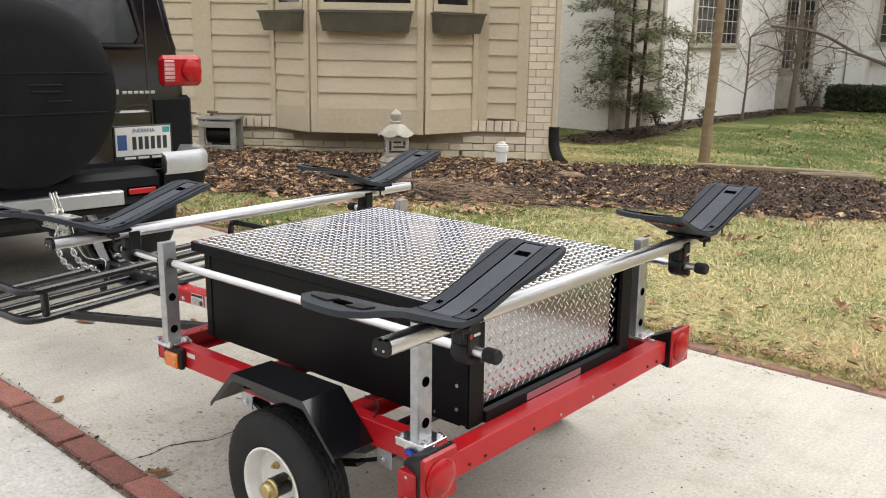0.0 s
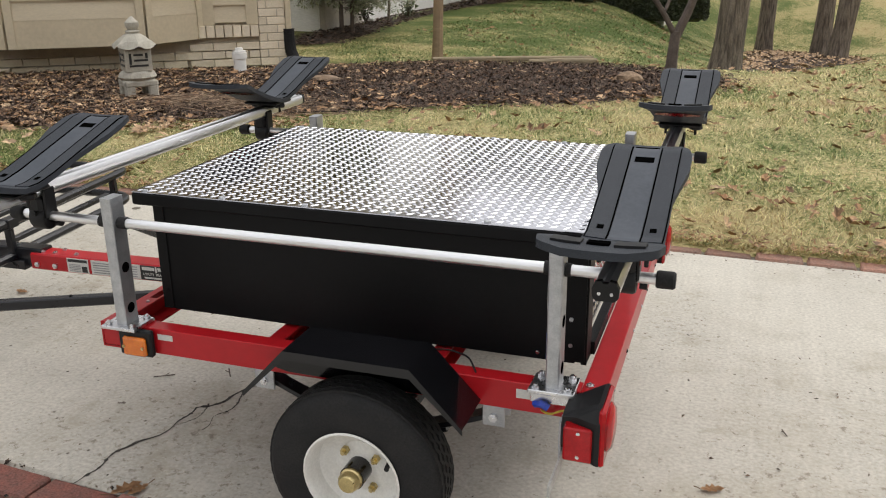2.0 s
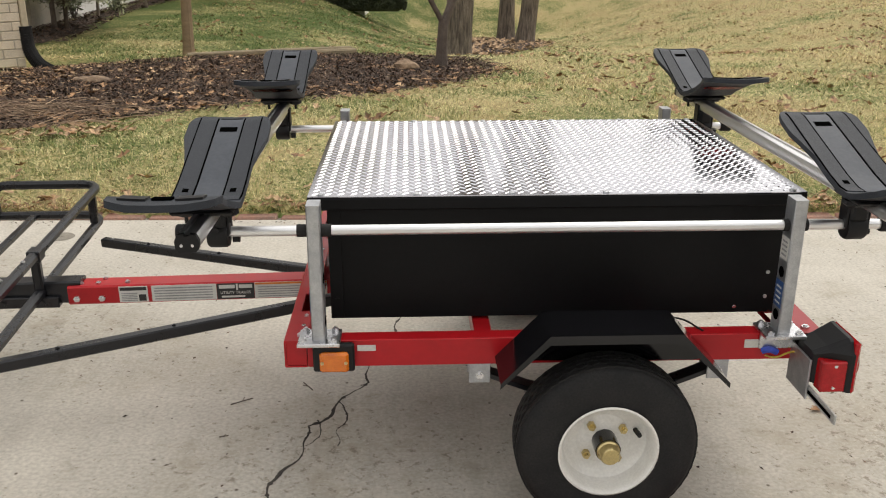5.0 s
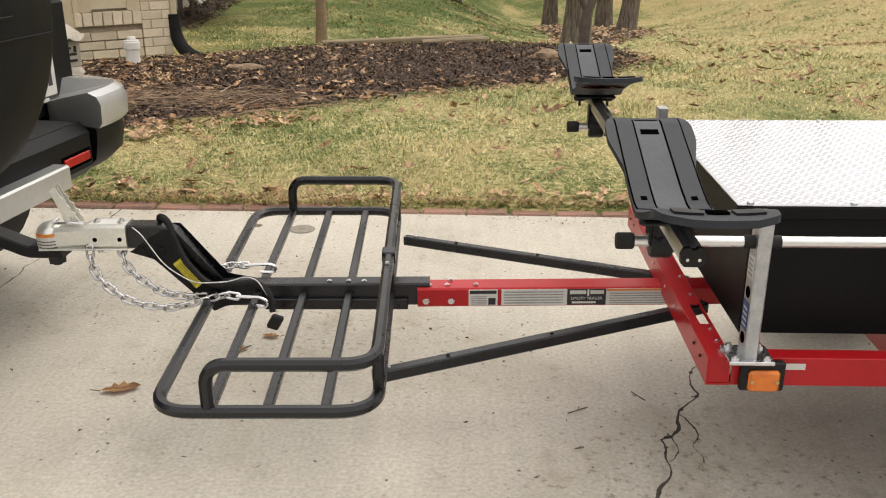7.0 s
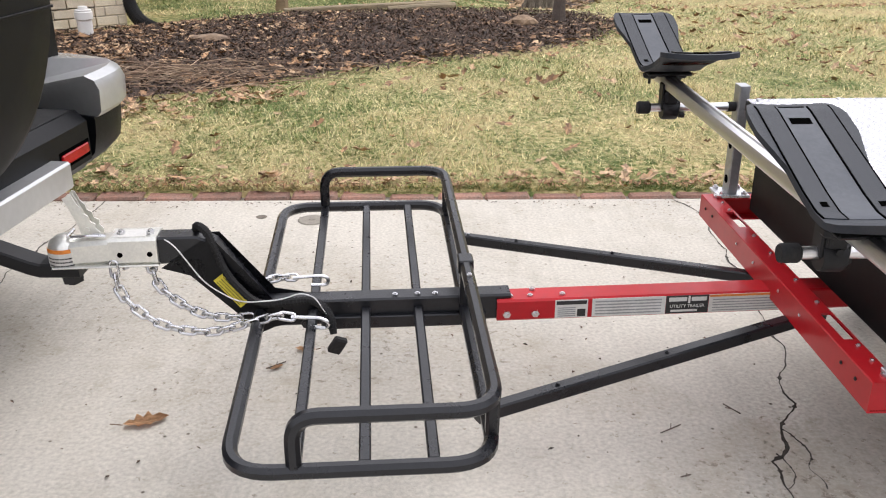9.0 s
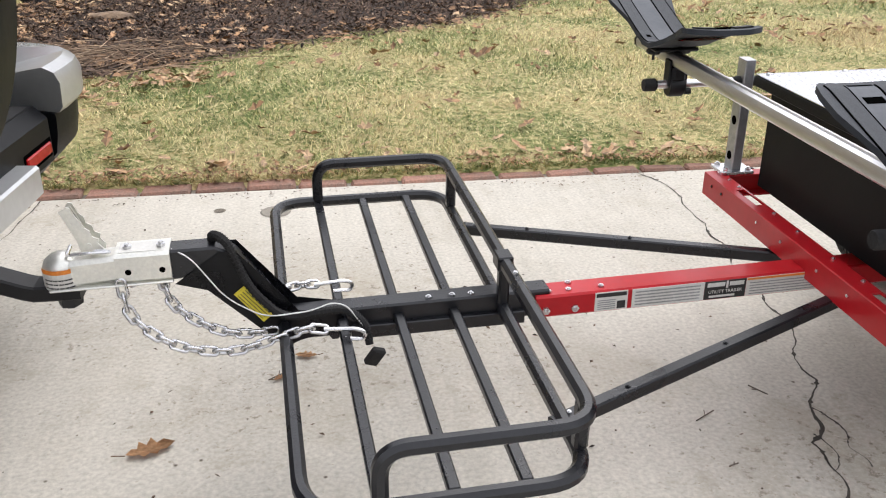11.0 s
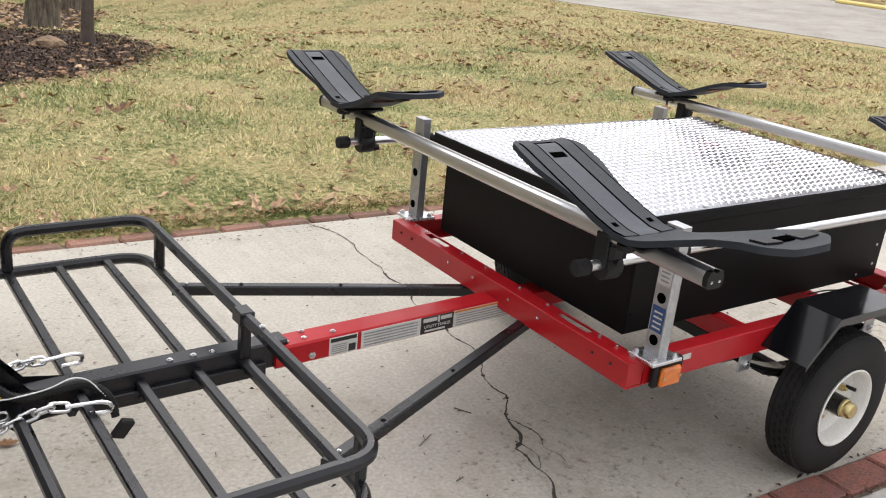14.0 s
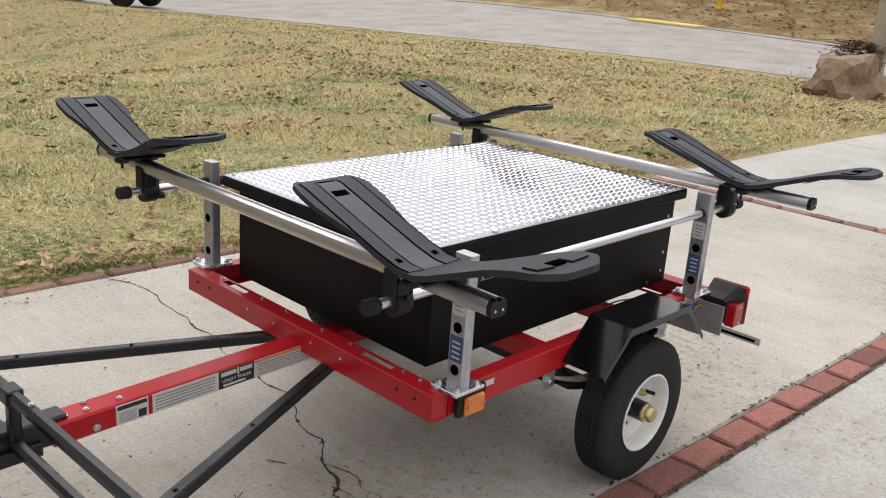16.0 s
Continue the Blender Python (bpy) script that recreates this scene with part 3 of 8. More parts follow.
def crack(name, pts, width, label):
    """A jagged open crack, as a thin dirty ribbon that follows the points."""
    rng = random.Random(5)
    line = [Vector((x, y, 0)) for x, y in pts]
    for level in range(4):
        amp = 0.030 * 0.5 ** level
        finer = [line[0]]
        for a, b in zip(line[:-1], line[1:]):
            c = (a + b) / 2
            side = Vector((a.y - b.y, b.x - a.x, 0)).normalized()
            finer += [c + side * rng.uniform(-amp, amp) * min(1.0, (b - a).length * 6), b]
        line = finer
    verts, faces = [], []
    for i, p in enumerate(line):
        d = (line[min(i + 1, len(line) - 1)] - line[max(i - 1, 0)]).normalized()
        side = Vector((d.y, -d.x, 0))
        w = width * 1.2 * (0.3 + 0.9 * max(0.0, noise.noise((p.x * 11, p.y * 11, 3)) + 0.35) + (rng.uniform(0, 1.2) if rng.random() < 0.12 else 0))
        k = rng.uniform(0.3, 1.0)
        verts += [(*(p + side * w * k).xy, 0.0012), (*(p - side * w).xy, 0.0012)]
        if i:
            faces.append((2 * i - 2, 2 * i - 1, 2 * i + 1, 2 * i))
    tagged(raw(name, verts, faces, CRACK), label, "crack", kind="structure")


crack("driveway_crack", [(0.25, 1.62), (0.32, 1.46), (0.30, 1.18), (0.275, 0.95), (0.245, 0.73), (0.225, 0.47), (0.20, 0.24), (0.15, 0.05), (0.07, -0.06), (0.0, -0.19), (-0.005, -0.28), (-0.045, -0.40), (-0.06, -0.52), (-0.075, -0.62)], 0.0042, "dark branching crack across the concrete")
crack("driveway_crack", [(0.07, -0.06), (0.10, -0.14), (0.075, -0.22), (0.085, -0.29)], 0.0022, "thin side crack in the concrete")
crack("driveway_crack", [(0.02, -0.16), (0.035, -0.22), (0.02, -0.27), (-0.01, -0.29)], 0.0018, "hair crack beside the long crack")
crack("driveway_crack", [(-2.1, 1.62), (-2.16, 1.2), (-2.2, 0.9), (-2.21, 0.6), (-2.3, 0.1)], 0.003, "thin dark crack across the concrete")

bm = bmesh.new()
lathe(bm, [(0.0, 0.0045), (0.05, 0.004), (0.056, 0.001)], (-1.224, 1.385, 0), seg=28)
rod(bm, (-1.224, 1.385, 0.003), (-1.224, 1.385, 0.006), 0.012, 10)
tagged(part("drain_cover", bm, mat("worn_iron_cover", (0.26, 0.235, 0.19), (0.2, 0.18, 0.15), scale=40, rough=0.8)), "small round flat metal cover in the concrete", "drain cover")


bm = bmesh.new()
lathe(bm, [(0.0, 0.0025), (0.018, 0.0022), (0.022, 0.001)], (-1.427, 1.424, 0), seg=18)
tagged(part("drain_cover", bm, JOINT), "small dark cap set in the concrete", "drain cover")


def brick_mesh(name, l, w, h, bevel, material, seed):
    rng = random.Random(seed)
    b = bmesh.new()
    box(b, (0, 0, 0), (l, w, h), bevel)
    for v in b.verts:
        v.co += Vector((rng.uniform(-1, 1), rng.uniform(-1, 1), rng.uniform(-1, 1))) * 0.0022
    me = bpy.data.meshes.new(name)
    b.to_mesh(me)
    b.free()
    me.materials.append(material)
    return me


PAVER_MESHES = [brick_mesh("paver", 0.192, 0.098, 0.09, 0.006, PAVER, s) for s in range(4)]
OLD_MESHES = [brick_mesh("paver", 0.190, 0.096, 0.09, 0.009, PAVER_OLD, s + 9) for s in range(4)]


def paver_row(name, label, start, step, count, turned, lift, seed, tilt=2.0, meshes=PAVER_MESHES):
    """A row of bricks laid end to end, each a piece of its own over a soil joint."""
    rng = random.Random(seed)
    holder = thing(name, label, "brick edging", kind="structure")
    b = bmesh.new()
    e = Vector(start) + Vector(step) * count
    c = (Vector(start) + e) / 2
    lx, ly = abs(step[0]) * count + 0.02, abs(step[1]) * count + 0.02
    if turned:
        slab(b, c.x - 0.056, c.x + 0.056, c.y - ly / 2, c.y + ly / 2, -0.08, -0.012)
    else:
        slab(b, c.x - lx / 2, c.x + lx / 2, c.y - 0.062, c.y + 0.062, -0.08, -0.012)
    part("joint", b, JOINT, holder)
    for i in range(count):
        p = Vector(start) + Vector(step) * (i + 0.5)
        ob = new("brick", rng.choice(meshes))
        ob.parent = holder
        ob.matrix_local = pose(p.x + rng.uniform(-0.003, 0.003), p.y + rng.uniform(-0.005, 0.005), lift - 0.045 + rng.uniform(-0.006, 0.004),
                               rng.uniform(-tilt, tilt), rng.uniform(-tilt, tilt), (90 if turned else 0) + rng.uniform(-1.6, 1.6))
    return holder


paver_row("near_brick_edging", "weathered red brick edging between concrete slabs", (-5.7, 0, 0), (0.203, 0, 0), 62, False, 0.008, 1).matrix_local = pose(1.5, -0.709, 0, 0, 0, math.degrees(SKEW))
paver_row("lawn_brick_edging", "worn red brick edging along the lawn", (-5.2, 1.683, 0), (0.203, 0, 0), 44, False, 0.004, 2, 1.2, OLD_MESHES)
paver_row("cross_brick_band", "red brick band across the driveway", (4.343, -0.62, 0), (0, 0.203, 0), 11, True, 0.006, 3, 1.0, OLD_MESHES)

ROAD_NEAR = [(16.4, -40), (16.2, -12), (15.9, 0), (15.8, 6), (15.6, 10.7), (14.9, 16.5), (13.0, 22.0), (10.2, 27.5), (6.0, 34.0), (0, 42.0), (-20, 66)]


def road_strip(name, lo, hi, material, label, category, lift, across):
    pts = fillet([(x, y, 0) for x, y in ROAD_NEAR], 3.0, 6)
    rows = []
    for i, p in enumerate(pts):
        d = (pts[min(i + 1, len(pts) - 1)] - pts[max(i - 1, 0)]).normalized()
        side = Vector((d.y, -d.x, 0))
        rows.append([p + side * (lo + (hi - lo) * k / across) for k in range(across + 1)])
    fine = []
    for a, b in zip(rows[:-1], rows[1:]):
        k = max(1, int((b[0] - a[0]).length / 0.8))
        for j in range(k):
            fine.append([u.lerp(v, j / k) for u, v in zip(a, b)])
    fine.append(rows[-1])
    n = across + 1
    verts = [(p.x, p.y, ground_z(p.x, p.y) + lift) for r in fine for p in r]
    verts += [(p.x, p.y, ground_z(p.x, p.y) - 0.3) for r in fine for p in (r[0], r[-1])]
    faces = [(i * n + j, i * n + j + 1, (i + 1) * n + j + 1, (i + 1) * n + j) for i in range(len(fine) - 1) for j in range(across)]
    base = len(fine) * n
    for i in range(len(fine) - 1):
        faces.append((i * n, (i + 1) * n, base + 2 * i + 2, base + 2 * i))
        faces.append((i * n + across, base + 2 * i + 1, base + 2 * i + 3, (i + 1) * n + across))
    ob = raw(name, verts, faces, material)
    tagged(ob, label, category, kind="structure")
    return ob


road_strip("road", 0.0, 9.2, ROAD, "wide pale concrete street curving past the lawn", "road", 0.014, 12)
road_strip("kerb", 9.2, 9.55, ROAD, "low rolled concrete kerb beside the bank", "kerb", 0.045, 2)
bm = bmesh.new()
kerb_pts = [(24.95, 12.6), (24.75, 13.6), (24.5, 14.9)]
sweep(bm, [(x, y, ground_z(x, y) + 0.025) for x, y in kerb_pts], square(1.15, 0.08, 0.2))
tagged(part("painted_kerb", bm, KERB_YELLOW), "faded yellow painted stretch of kerb", "kerb", kind="structure")


# ---- trailer ----
LEVEL = pose(0, 0, 0, 0, -0.55, 0)
PITCH = pose(0, -0.006, 0) @ LEVEL @ Matrix.Diagonal((1, 0.989, 1, 1))
HITCH = pose(0, 0, 0, 0, 0, 2.8)
trailer = thing("utility_trailer", "red steel utility trailer hitched on the driveway", "trailer", at=PITCH)


def channel(bm, p, q, inward, h=0.064, w=0.042, t=0.004, z0=0.345):
    """A C-channel rail from p to q, open towards inward."""
    p, q, n = Vector((*p, 0)), Vector((*q, 0)), Vector((*inward, 0))
    sec = [(0, 0), (w, 0), (w, t), (t, t), (t, h - t), (w, h - t), (w, h), (0, h)]
    r = [[bm.verts.new(c + n * s[0] + Vector((0, 0, z0 + s[1]))) for s in sec] for c in (p, q)]
    k = len(sec)
    for j in range(k):
        bm.faces.new((r[0][j], r[0][(j + 1) % k], r[1][(j + 1) % k], r[1][j]))
    bm.faces.new(r[0][::-1])
    bm.faces.new(r[1])


def rail(name, p, q, inward, slots=(), through=False, **kw):
    """A channel rail of the trailer; slots, in metres from p, are cut out of its top flange, or of both."""
    b = bmesh.new()
    channel(b, p, q, inward, **kw)
    bmesh.ops.bevel(b, geom=[e for e in b.edges if e.calc_length() > 0.3], offset=0.0016, segments=1, affect='EDGES')
    ob = part(name, b, RED, trailer)
    if slots:
        d, n = (Vector(q) - Vector(p)).normalized(), Vector(inward)
        cut = bmesh.new()
        for at in slots:
            c = Vector(p) + d * at + n * 0.028
            lo, hi = ((0.335, 0.42) if through else (0.385, 0.42))
            size = (0.11 * abs(d.x) + 0.022 * abs(n.x), 0.11 * abs(d.y) + 0.022 * abs(n.y), hi - lo)
            box(cut, (c.x, c.y, (lo + hi) / 2), size)
        tool = part("slot_cutter", cut, RED)
        hollow = ob.modifiers.new("slots", 'BOOLEAN')
        hollow.object, hollow.operation, hollow.solver = tool, 'DIFFERENCE', 'EXACT'
        bpy.context.view_layer.update()
        done = bpy.data.meshes.new_from_object(ob.evaluated_get(bpy.context.evaluated_depsgraph_get()))
        ob.modifiers.clear()
        ob.data = done
        bpy.data.objects.remove(tool)
    return ob


XR = 1.20
front_rail = rail("front_rail", (0, -0.515), (0, 0.515), (1, 0), w=0.05, slots=(0.215, 0.815))
rear_rail = rail("rear_rail", (XR, 0.515), (XR, -0.515), (-1, 0), w=0.05, slots=(0.195, 0.835), through=True)
side_near = rail("side_rail", (XR - 0.051, -0.515), (0.051, -0.515), (0, 1))
rail("side_rail", (0.051, 0.515), (XR - 0.051, 0.515), (0, -1))
for x0, x1, owner in ((0.0042, 0.0485, front_rail), (XR - 0.0485, XR - 0.0042, rear_rail)):
    for s in (-1, 1):
        b = bmesh.new()
        y0, y1 = sorted((s * 0.5135, s * 0.509))
        slab(b, x0, x1, y0, y1, 0.3495, 0.4045, 0.0008)
        part("end_plate", b, RED, owner)
for xc in (0.42, 0.80):
    rail("cross_member", (xc, -0.472), (xc, 0.472), (1, 0), h=0.05, w=0.04, z0=0.35)

# bolts on the rails
for y in (-0.46, -0.40, -0.2, -0.08, 0.08, 0.2, 0.40, 0.46):
    b = bmesh.new()
    bolt(b, (-0.001, y, 0.385), (-1, 0, 0), 0.004, 0.002)
    part("rivet", b, INK if abs(y) > 0.3 else ZINC, front_rail)
    b = bmesh.new()
    bolt(b, (XR + 0.001, y, 0.362), (1, 0, 0), 0.0045, 0.002)
    part("rivet", b, INK if abs(y) > 0.1 else ZINC, rear_rail)
    b = bmesh.new()
    bolt(b, (0.036, y * 0.95, 0.409), (0, 0, 1), 0.005, 0.003)
    part("bolt", b, ZINC, front_rail)
for x in (0.035, XR - 0.035):
    for y in (-0.49, 0.49):
        b = bmesh.new()
        bolt(b, (x, y, 0.409), (0, 0, 1), 0.009, 0.005)
        part("bolt", b, ZINC, front_rail if x < 0.5 else rear_rail)
b = bmesh.new()
slab(b, 1.02, 1.10, -0.5166, -0.5155, 0.375, 0.395)
part("sticker", b, STICKER, side_near)
b = bmesh.new()
slab(b, 0.16, 0.20, -0.5166, -0.5155, 0.383, 0.397)
part("sticker", b, STICKER, side_near)

# tongue, two braces
b = bmesh.new()
sweep(b, [(-0.632, -0.0035, 0.339), (0.45, -0.0035, 0.339)], square(0.0665, 0.052, 0.09))
spin(b, HITCH)
tongue = part("tongue", b, RED, trailer)


def on_tongue(name, x0, x1, z0, z1, material, off=0.0):
    q = bmesh.new()
    z0, z1 = 0.317 + (z0 - 0.305) * 0.84, 0.317 + (z1 - 0.305) * 0.84
    slab(q, x0, x1, -0.0376 - off, -0.0364, z0, z1)
    spin(q, HITCH)
    return part(name, q, material, tongue)


for x0, x1, z0, z1, mt in ((-0.50, -0.425, 0.305, 0.358, STICKER), (-0.415, -0.245, 0.305, 0.358, STICKER), (-0.244, -0.145, 0.305, 0.358, INK), (-0.144, 0.05, 0.305, 0.358, STICKER)):
    on_tongue("label", x0, x1, z0, z1, mt)
on_tongue("label_band", -0.497, -0.428, 0.344, 0.355, INK, 0.0004)
on_tongue("label_band", -0.449, -0.430, 0.308, 0.330, INK, 0.0004)
on_tongue("label_band", -0.143, 0.049, 0.351, 0.357, ORANGE, 0.0004)
for k in range(5):
    on_tongue("text_bar", -0.408, -0.255, 0.311 + k * 0.009, 0.315 + k * 0.009, GREYINK, 0.0004)
    on_tongue("text_bar", -0.135, 0.04, 0.309 + k * 0.008, 0.312 + k * 0.008, GREYINK, 0.0004)
    on_tongue("text_bar", -0.494, -0.453, 0.309 + k * 0.006, 0.312 + k * 0.006, GREYINK, 0.0004)
on_tongue("maker_mark", -0.238, -0.196, 0.341, 0.353, STICKER, 0.0005)
on_tongue("maker_mark", -0.185, -0.150, 0.341, 0.353, STICKER, 0.0005)
on_tongue("maker_mark", -0.193, -0.188, 0.335, 0.356, STICKER, 0.0005)
on_tongue("text_bar", -0.232, -0.170, 0.310, 0.316, STICKER, 0.0005)
text_part("lettering", "UTILITY TRAILER", 0.0108, HITCH @ pose(-0.1945, -0.0384, 0.335, 90, 0, 0), STICKER, tongue)
for x, z in ((-0.61, 0.331), (-0.545, 0.331)):
    b = bmesh.new()
    bolt(b, (x, -0.0366, z), (0, -1, 0), 0.009, 0.005)
    spin(b, HITCH)
    part("bolt", b, ZINC, tongue)
for x, y in ((-0.60, -0.03), (-0.555, -0.03), (-0.545, 0.003), (-0.48, -0.028)):
    b = bmesh.new()
    bolt(b, (x, y + 0.013, 0.365), (0, 0, 1), 0.007, 0.004)
    spin(b, HITCH)
    part("bolt", b, ZINC, tongue)
for s in (-1, 1):
    b = bmesh.new()
    lift = 0.010 if s < 0 else 0.0
    p0, p1 = Vector((-0.70, s * 0.455 - 0.008, 0.314 + lift)), Vector((0.10, s * 0.093, 0.326 + lift))
    sweep(b, [p0, p1], square(0.028, 0.028, 0.12))
    brace = part("tongue_brace", b, BLACK_STEEL, trailer)
    for t in (0.04, 0.20, 0.5, 0.93):
        b = bmesh.new()
        bolt(b, p0.lerp(p1, t) + Vector((0, 0, 0.0138)), (0, 0, 1), 0.005, 0.003)
        part("bolt", b, ZINC if t < 0.1 else BLACK_STEEL, brace)

# drop neck and coupler ahead of the carrier
b = bmesh.new()
sweep(b, [(-1.40, 0, 0.508), (-1.285, 0, 0.508), (-1.262, 0, 0.498), (-1.165, 0, 0.356), (-1.150, 0, 0.347), (-0.60, 0, 0.345)], square(0.052, 0.062, 0.08))
spin(b, HITCH)
neck = part("drop_neck", b, BLACK_STEEL, trailer)
b = bmesh.new()
for s in (-1, 1):
    vs = [b.verts.new((x, s * 0.0275 + s * 0.002, z)) for x, z in ((-1.36, 0.470), (-1.30, 0.450), (-1.16, 0.305), (-1.13, 0.318), (-1.02, 0.340), (-1.05, 0.372), (-1.13, 0.388), (-1.24, 0.528), (-1.27, 0.528))]
    b.faces.new(vs if s > 0 else vs[::-1])
bmesh.ops.solidify(b, geom=b.faces[:], thickness=0.004)
spin(b, HITCH)
part("gusset_plate", b, BLACK_STEEL, neck)
b = bmesh.new()
mm = HITCH @ pose(-1.216, -0.0325, 0.412, 0, 52, 0)
box(b, (0, 0, 0), (0.085, 0.0015, 0.026), 0.0, mm)
part("warning_label", b, YELLOW, neck)
b = bmesh.new()
for k in range(4):
    box(b, (0, -0.001, 0.009 - k * 0.006), (0.07, 0.0008, 0.0012), 0.0, mm)
part("text_bar", b, INK, neck)
for x in (-1.06, -0.93, -0.80, -0.70):
    b = bmesh.new()
    bolt(b, (x, -0.0262 if x < -1.03 else -0.0342, 0.324), (0, -1, 0), 0.012, 0.006)
    spin(b, HITCH)
    part("bolt", b, BLACK_STEEL, neck)
for x, y in ((-0.86, -0.01), (-0.81, -0.01), (-0.77, -0.012), (-0.70, 0.0)):
    b = bmesh.new()
    bolt(b, (x, y, 0.3762), (0, 0, 1), 0.007, 0.004)
    spin(b, HITCH)
    part("bolt", b, ZINC, neck)

COUPLED = HITCH @ pose(0, 0, 0.020)
COUPLER = mat("zinc_plated_coupler", (0.78, 0.77, 0.70), (0.68, 0.68, 0.64), scale=12, rough=0.36, metal=0.75, fine_amount=0.08)
b = bmesh.new()
sweep(b, [(-1.362, 0, 0.492), (-1.462, 0, 0.492)], square(0.072, 0.060, 0.1))
sweep(b, [(-1.458, 0, 0.490), (-1.480, 0, 0.489), (-1.545, 0, 0.486)], square(0.060, 0.054, 0.16))
spin(b, COUPLED)
coupler = part("coupler", b, COUPLER, trailer, "bright zinc ball coupler with stickers")
b = bmesh.new()
lathe(b, [(0.028, 0.0), (0.036, 0.004), (0.036, 0.040), (0.031, 0.055), (0.018, 0.066), (0.0, 0.069)], (-1.562, 0, 0.455), seg=24)
spin(b, COUPLED)
part("ball_socket", b, COUPLER, coupler, smooth=True)
b = bmesh.new()
slab(b, -1.585, -1.36, -0.040, 0.040, 0.458, 0.4625, 0.002)
spin(b, COUPLED)
part("flange", b, COUPLER, coupler)
b = bmesh.new()
outline = [(-1.480, 0.520), (-1.480, 0.531), (-1.488, 0.541), (-1.486, 0.550), (-1.497, 0.556), (-1.499, 0.568), (-1.509, 0.574), (-1.511, 0.586), (-1.520, 0.596), (-1.527, 0.615), (-1.534, 0.617),
           (-1.540, 0.609), (-1.533, 0.594), (-1.524, 0.570), (-1.515, 0.545), (-1.511, 0.520)]
for y0, thick in ((-0.015, 0.003), (0.012, 0.003)):
    side = [[b.verts.new((x, y, z)) for x, z in outline] for y in (y0, y0 + thick)]
    b.faces.new(side[0])
    b.faces.new(side[1][::-1])
    for i in range(len(outline)):
        b.faces.new((side[0][i], side[1][i], side[1][i - 1], side[0][i - 1]))
sweep(b, [(x, 0, z) for x, z in outline[11:]], square(0.026, 0.003, 0.1), up=(0, 1, 0.02))
rod(b, (-1.505, -0.02, 0.538), (-1.505, 0.02, 0.538), 0.006, 10)
spin(b, COUPLED)
part("latch_lever", b, COUPLER, coupler)
b = bmesh.new()
sweep(b, fillet([(-1.54, -0.022, 0.525), (-1.50, -0.03, 0.53), (-1.465, -0.02, 0.524), (-1.50, -0.012, 0.528)], 0.01, 4), circle(0.003, 6))
rod(b, (-1.545, -0.024, 0.526), (-1.545, 0.02, 0.526), 0.004, 8)
spin(b, COUPLED)
part("latch_pin", b, ZINC, coupler)
for z0, z1, mt in ((0.459, 0.492, STICKER), (0.492, 0.501, ORANGE)):
    b = bmesh.new()
    for k in range(8):
        a0, a1 = radians(200 + k * 16), radians(216 + k * 16)
        p = [(-1.562 + 0.0366 * math.cos(a), 0.0366 * math.sin(a)) for a in (a0, a1)]
        b.faces.new([b.verts.new((*p[0], z0)), b.verts.new((*p[1], z0)), b.verts.new((*p[1], z1)), b.verts.new((*p[0], z1))])
    spin(b, COUPLED)
    part("warning_label", b, mt, coupler)
for k in range(3):
    b = bmesh.new()
    a0 = -1.562
    for j in range(5):
        p = [(a0 + 0.0369 * math.cos(radians(220 + j * 18 + e)), 0.0369 * math.sin(radians(220 + j * 18 + e))) for e in (0, 17)]
        z = 0.463 + k * 0.008
        b.faces.new([b.verts.new((*p[0], z)), b.verts.new((*p[1], z)), b.verts.new((*p[1], z + 0.003)), b.verts.new((*p[0], z + 0.003))])
    spin(b, COUPLED)
    part("text_bar", b, INK, coupler)
b = bmesh.new()
slab(b, -1.455, -1.385, -0.025, 0.02, 0.5222, 0.5230)
spin(b, COUPLED)
part("warning_label", b, STICKER, coupler)
for x in (-1.440, -1.378):
    b = bmesh.new()
    bolt(b, (x, -0.004, 0.522), (0, 0, 1), 0.009, 0.006)
    spin(b, COUPLED)
    part("bolt", b, ZINC, coupler)
    b = bmesh.new()
    rod(b, (x, -0.0352, 0.486), (x, -0.0366, 0.486), 0.006, 10)
    spin(b, COUPLED)
    part("hole", b, HOLE, coupler)
    b = bmesh.new()
    rod(b, (x, -0.01, 0.460), (x, -0.01, 0.444), 0.007, 8)
    spin(b, COUPLED)
    part("bolt_end", b, ZINC, coupler)


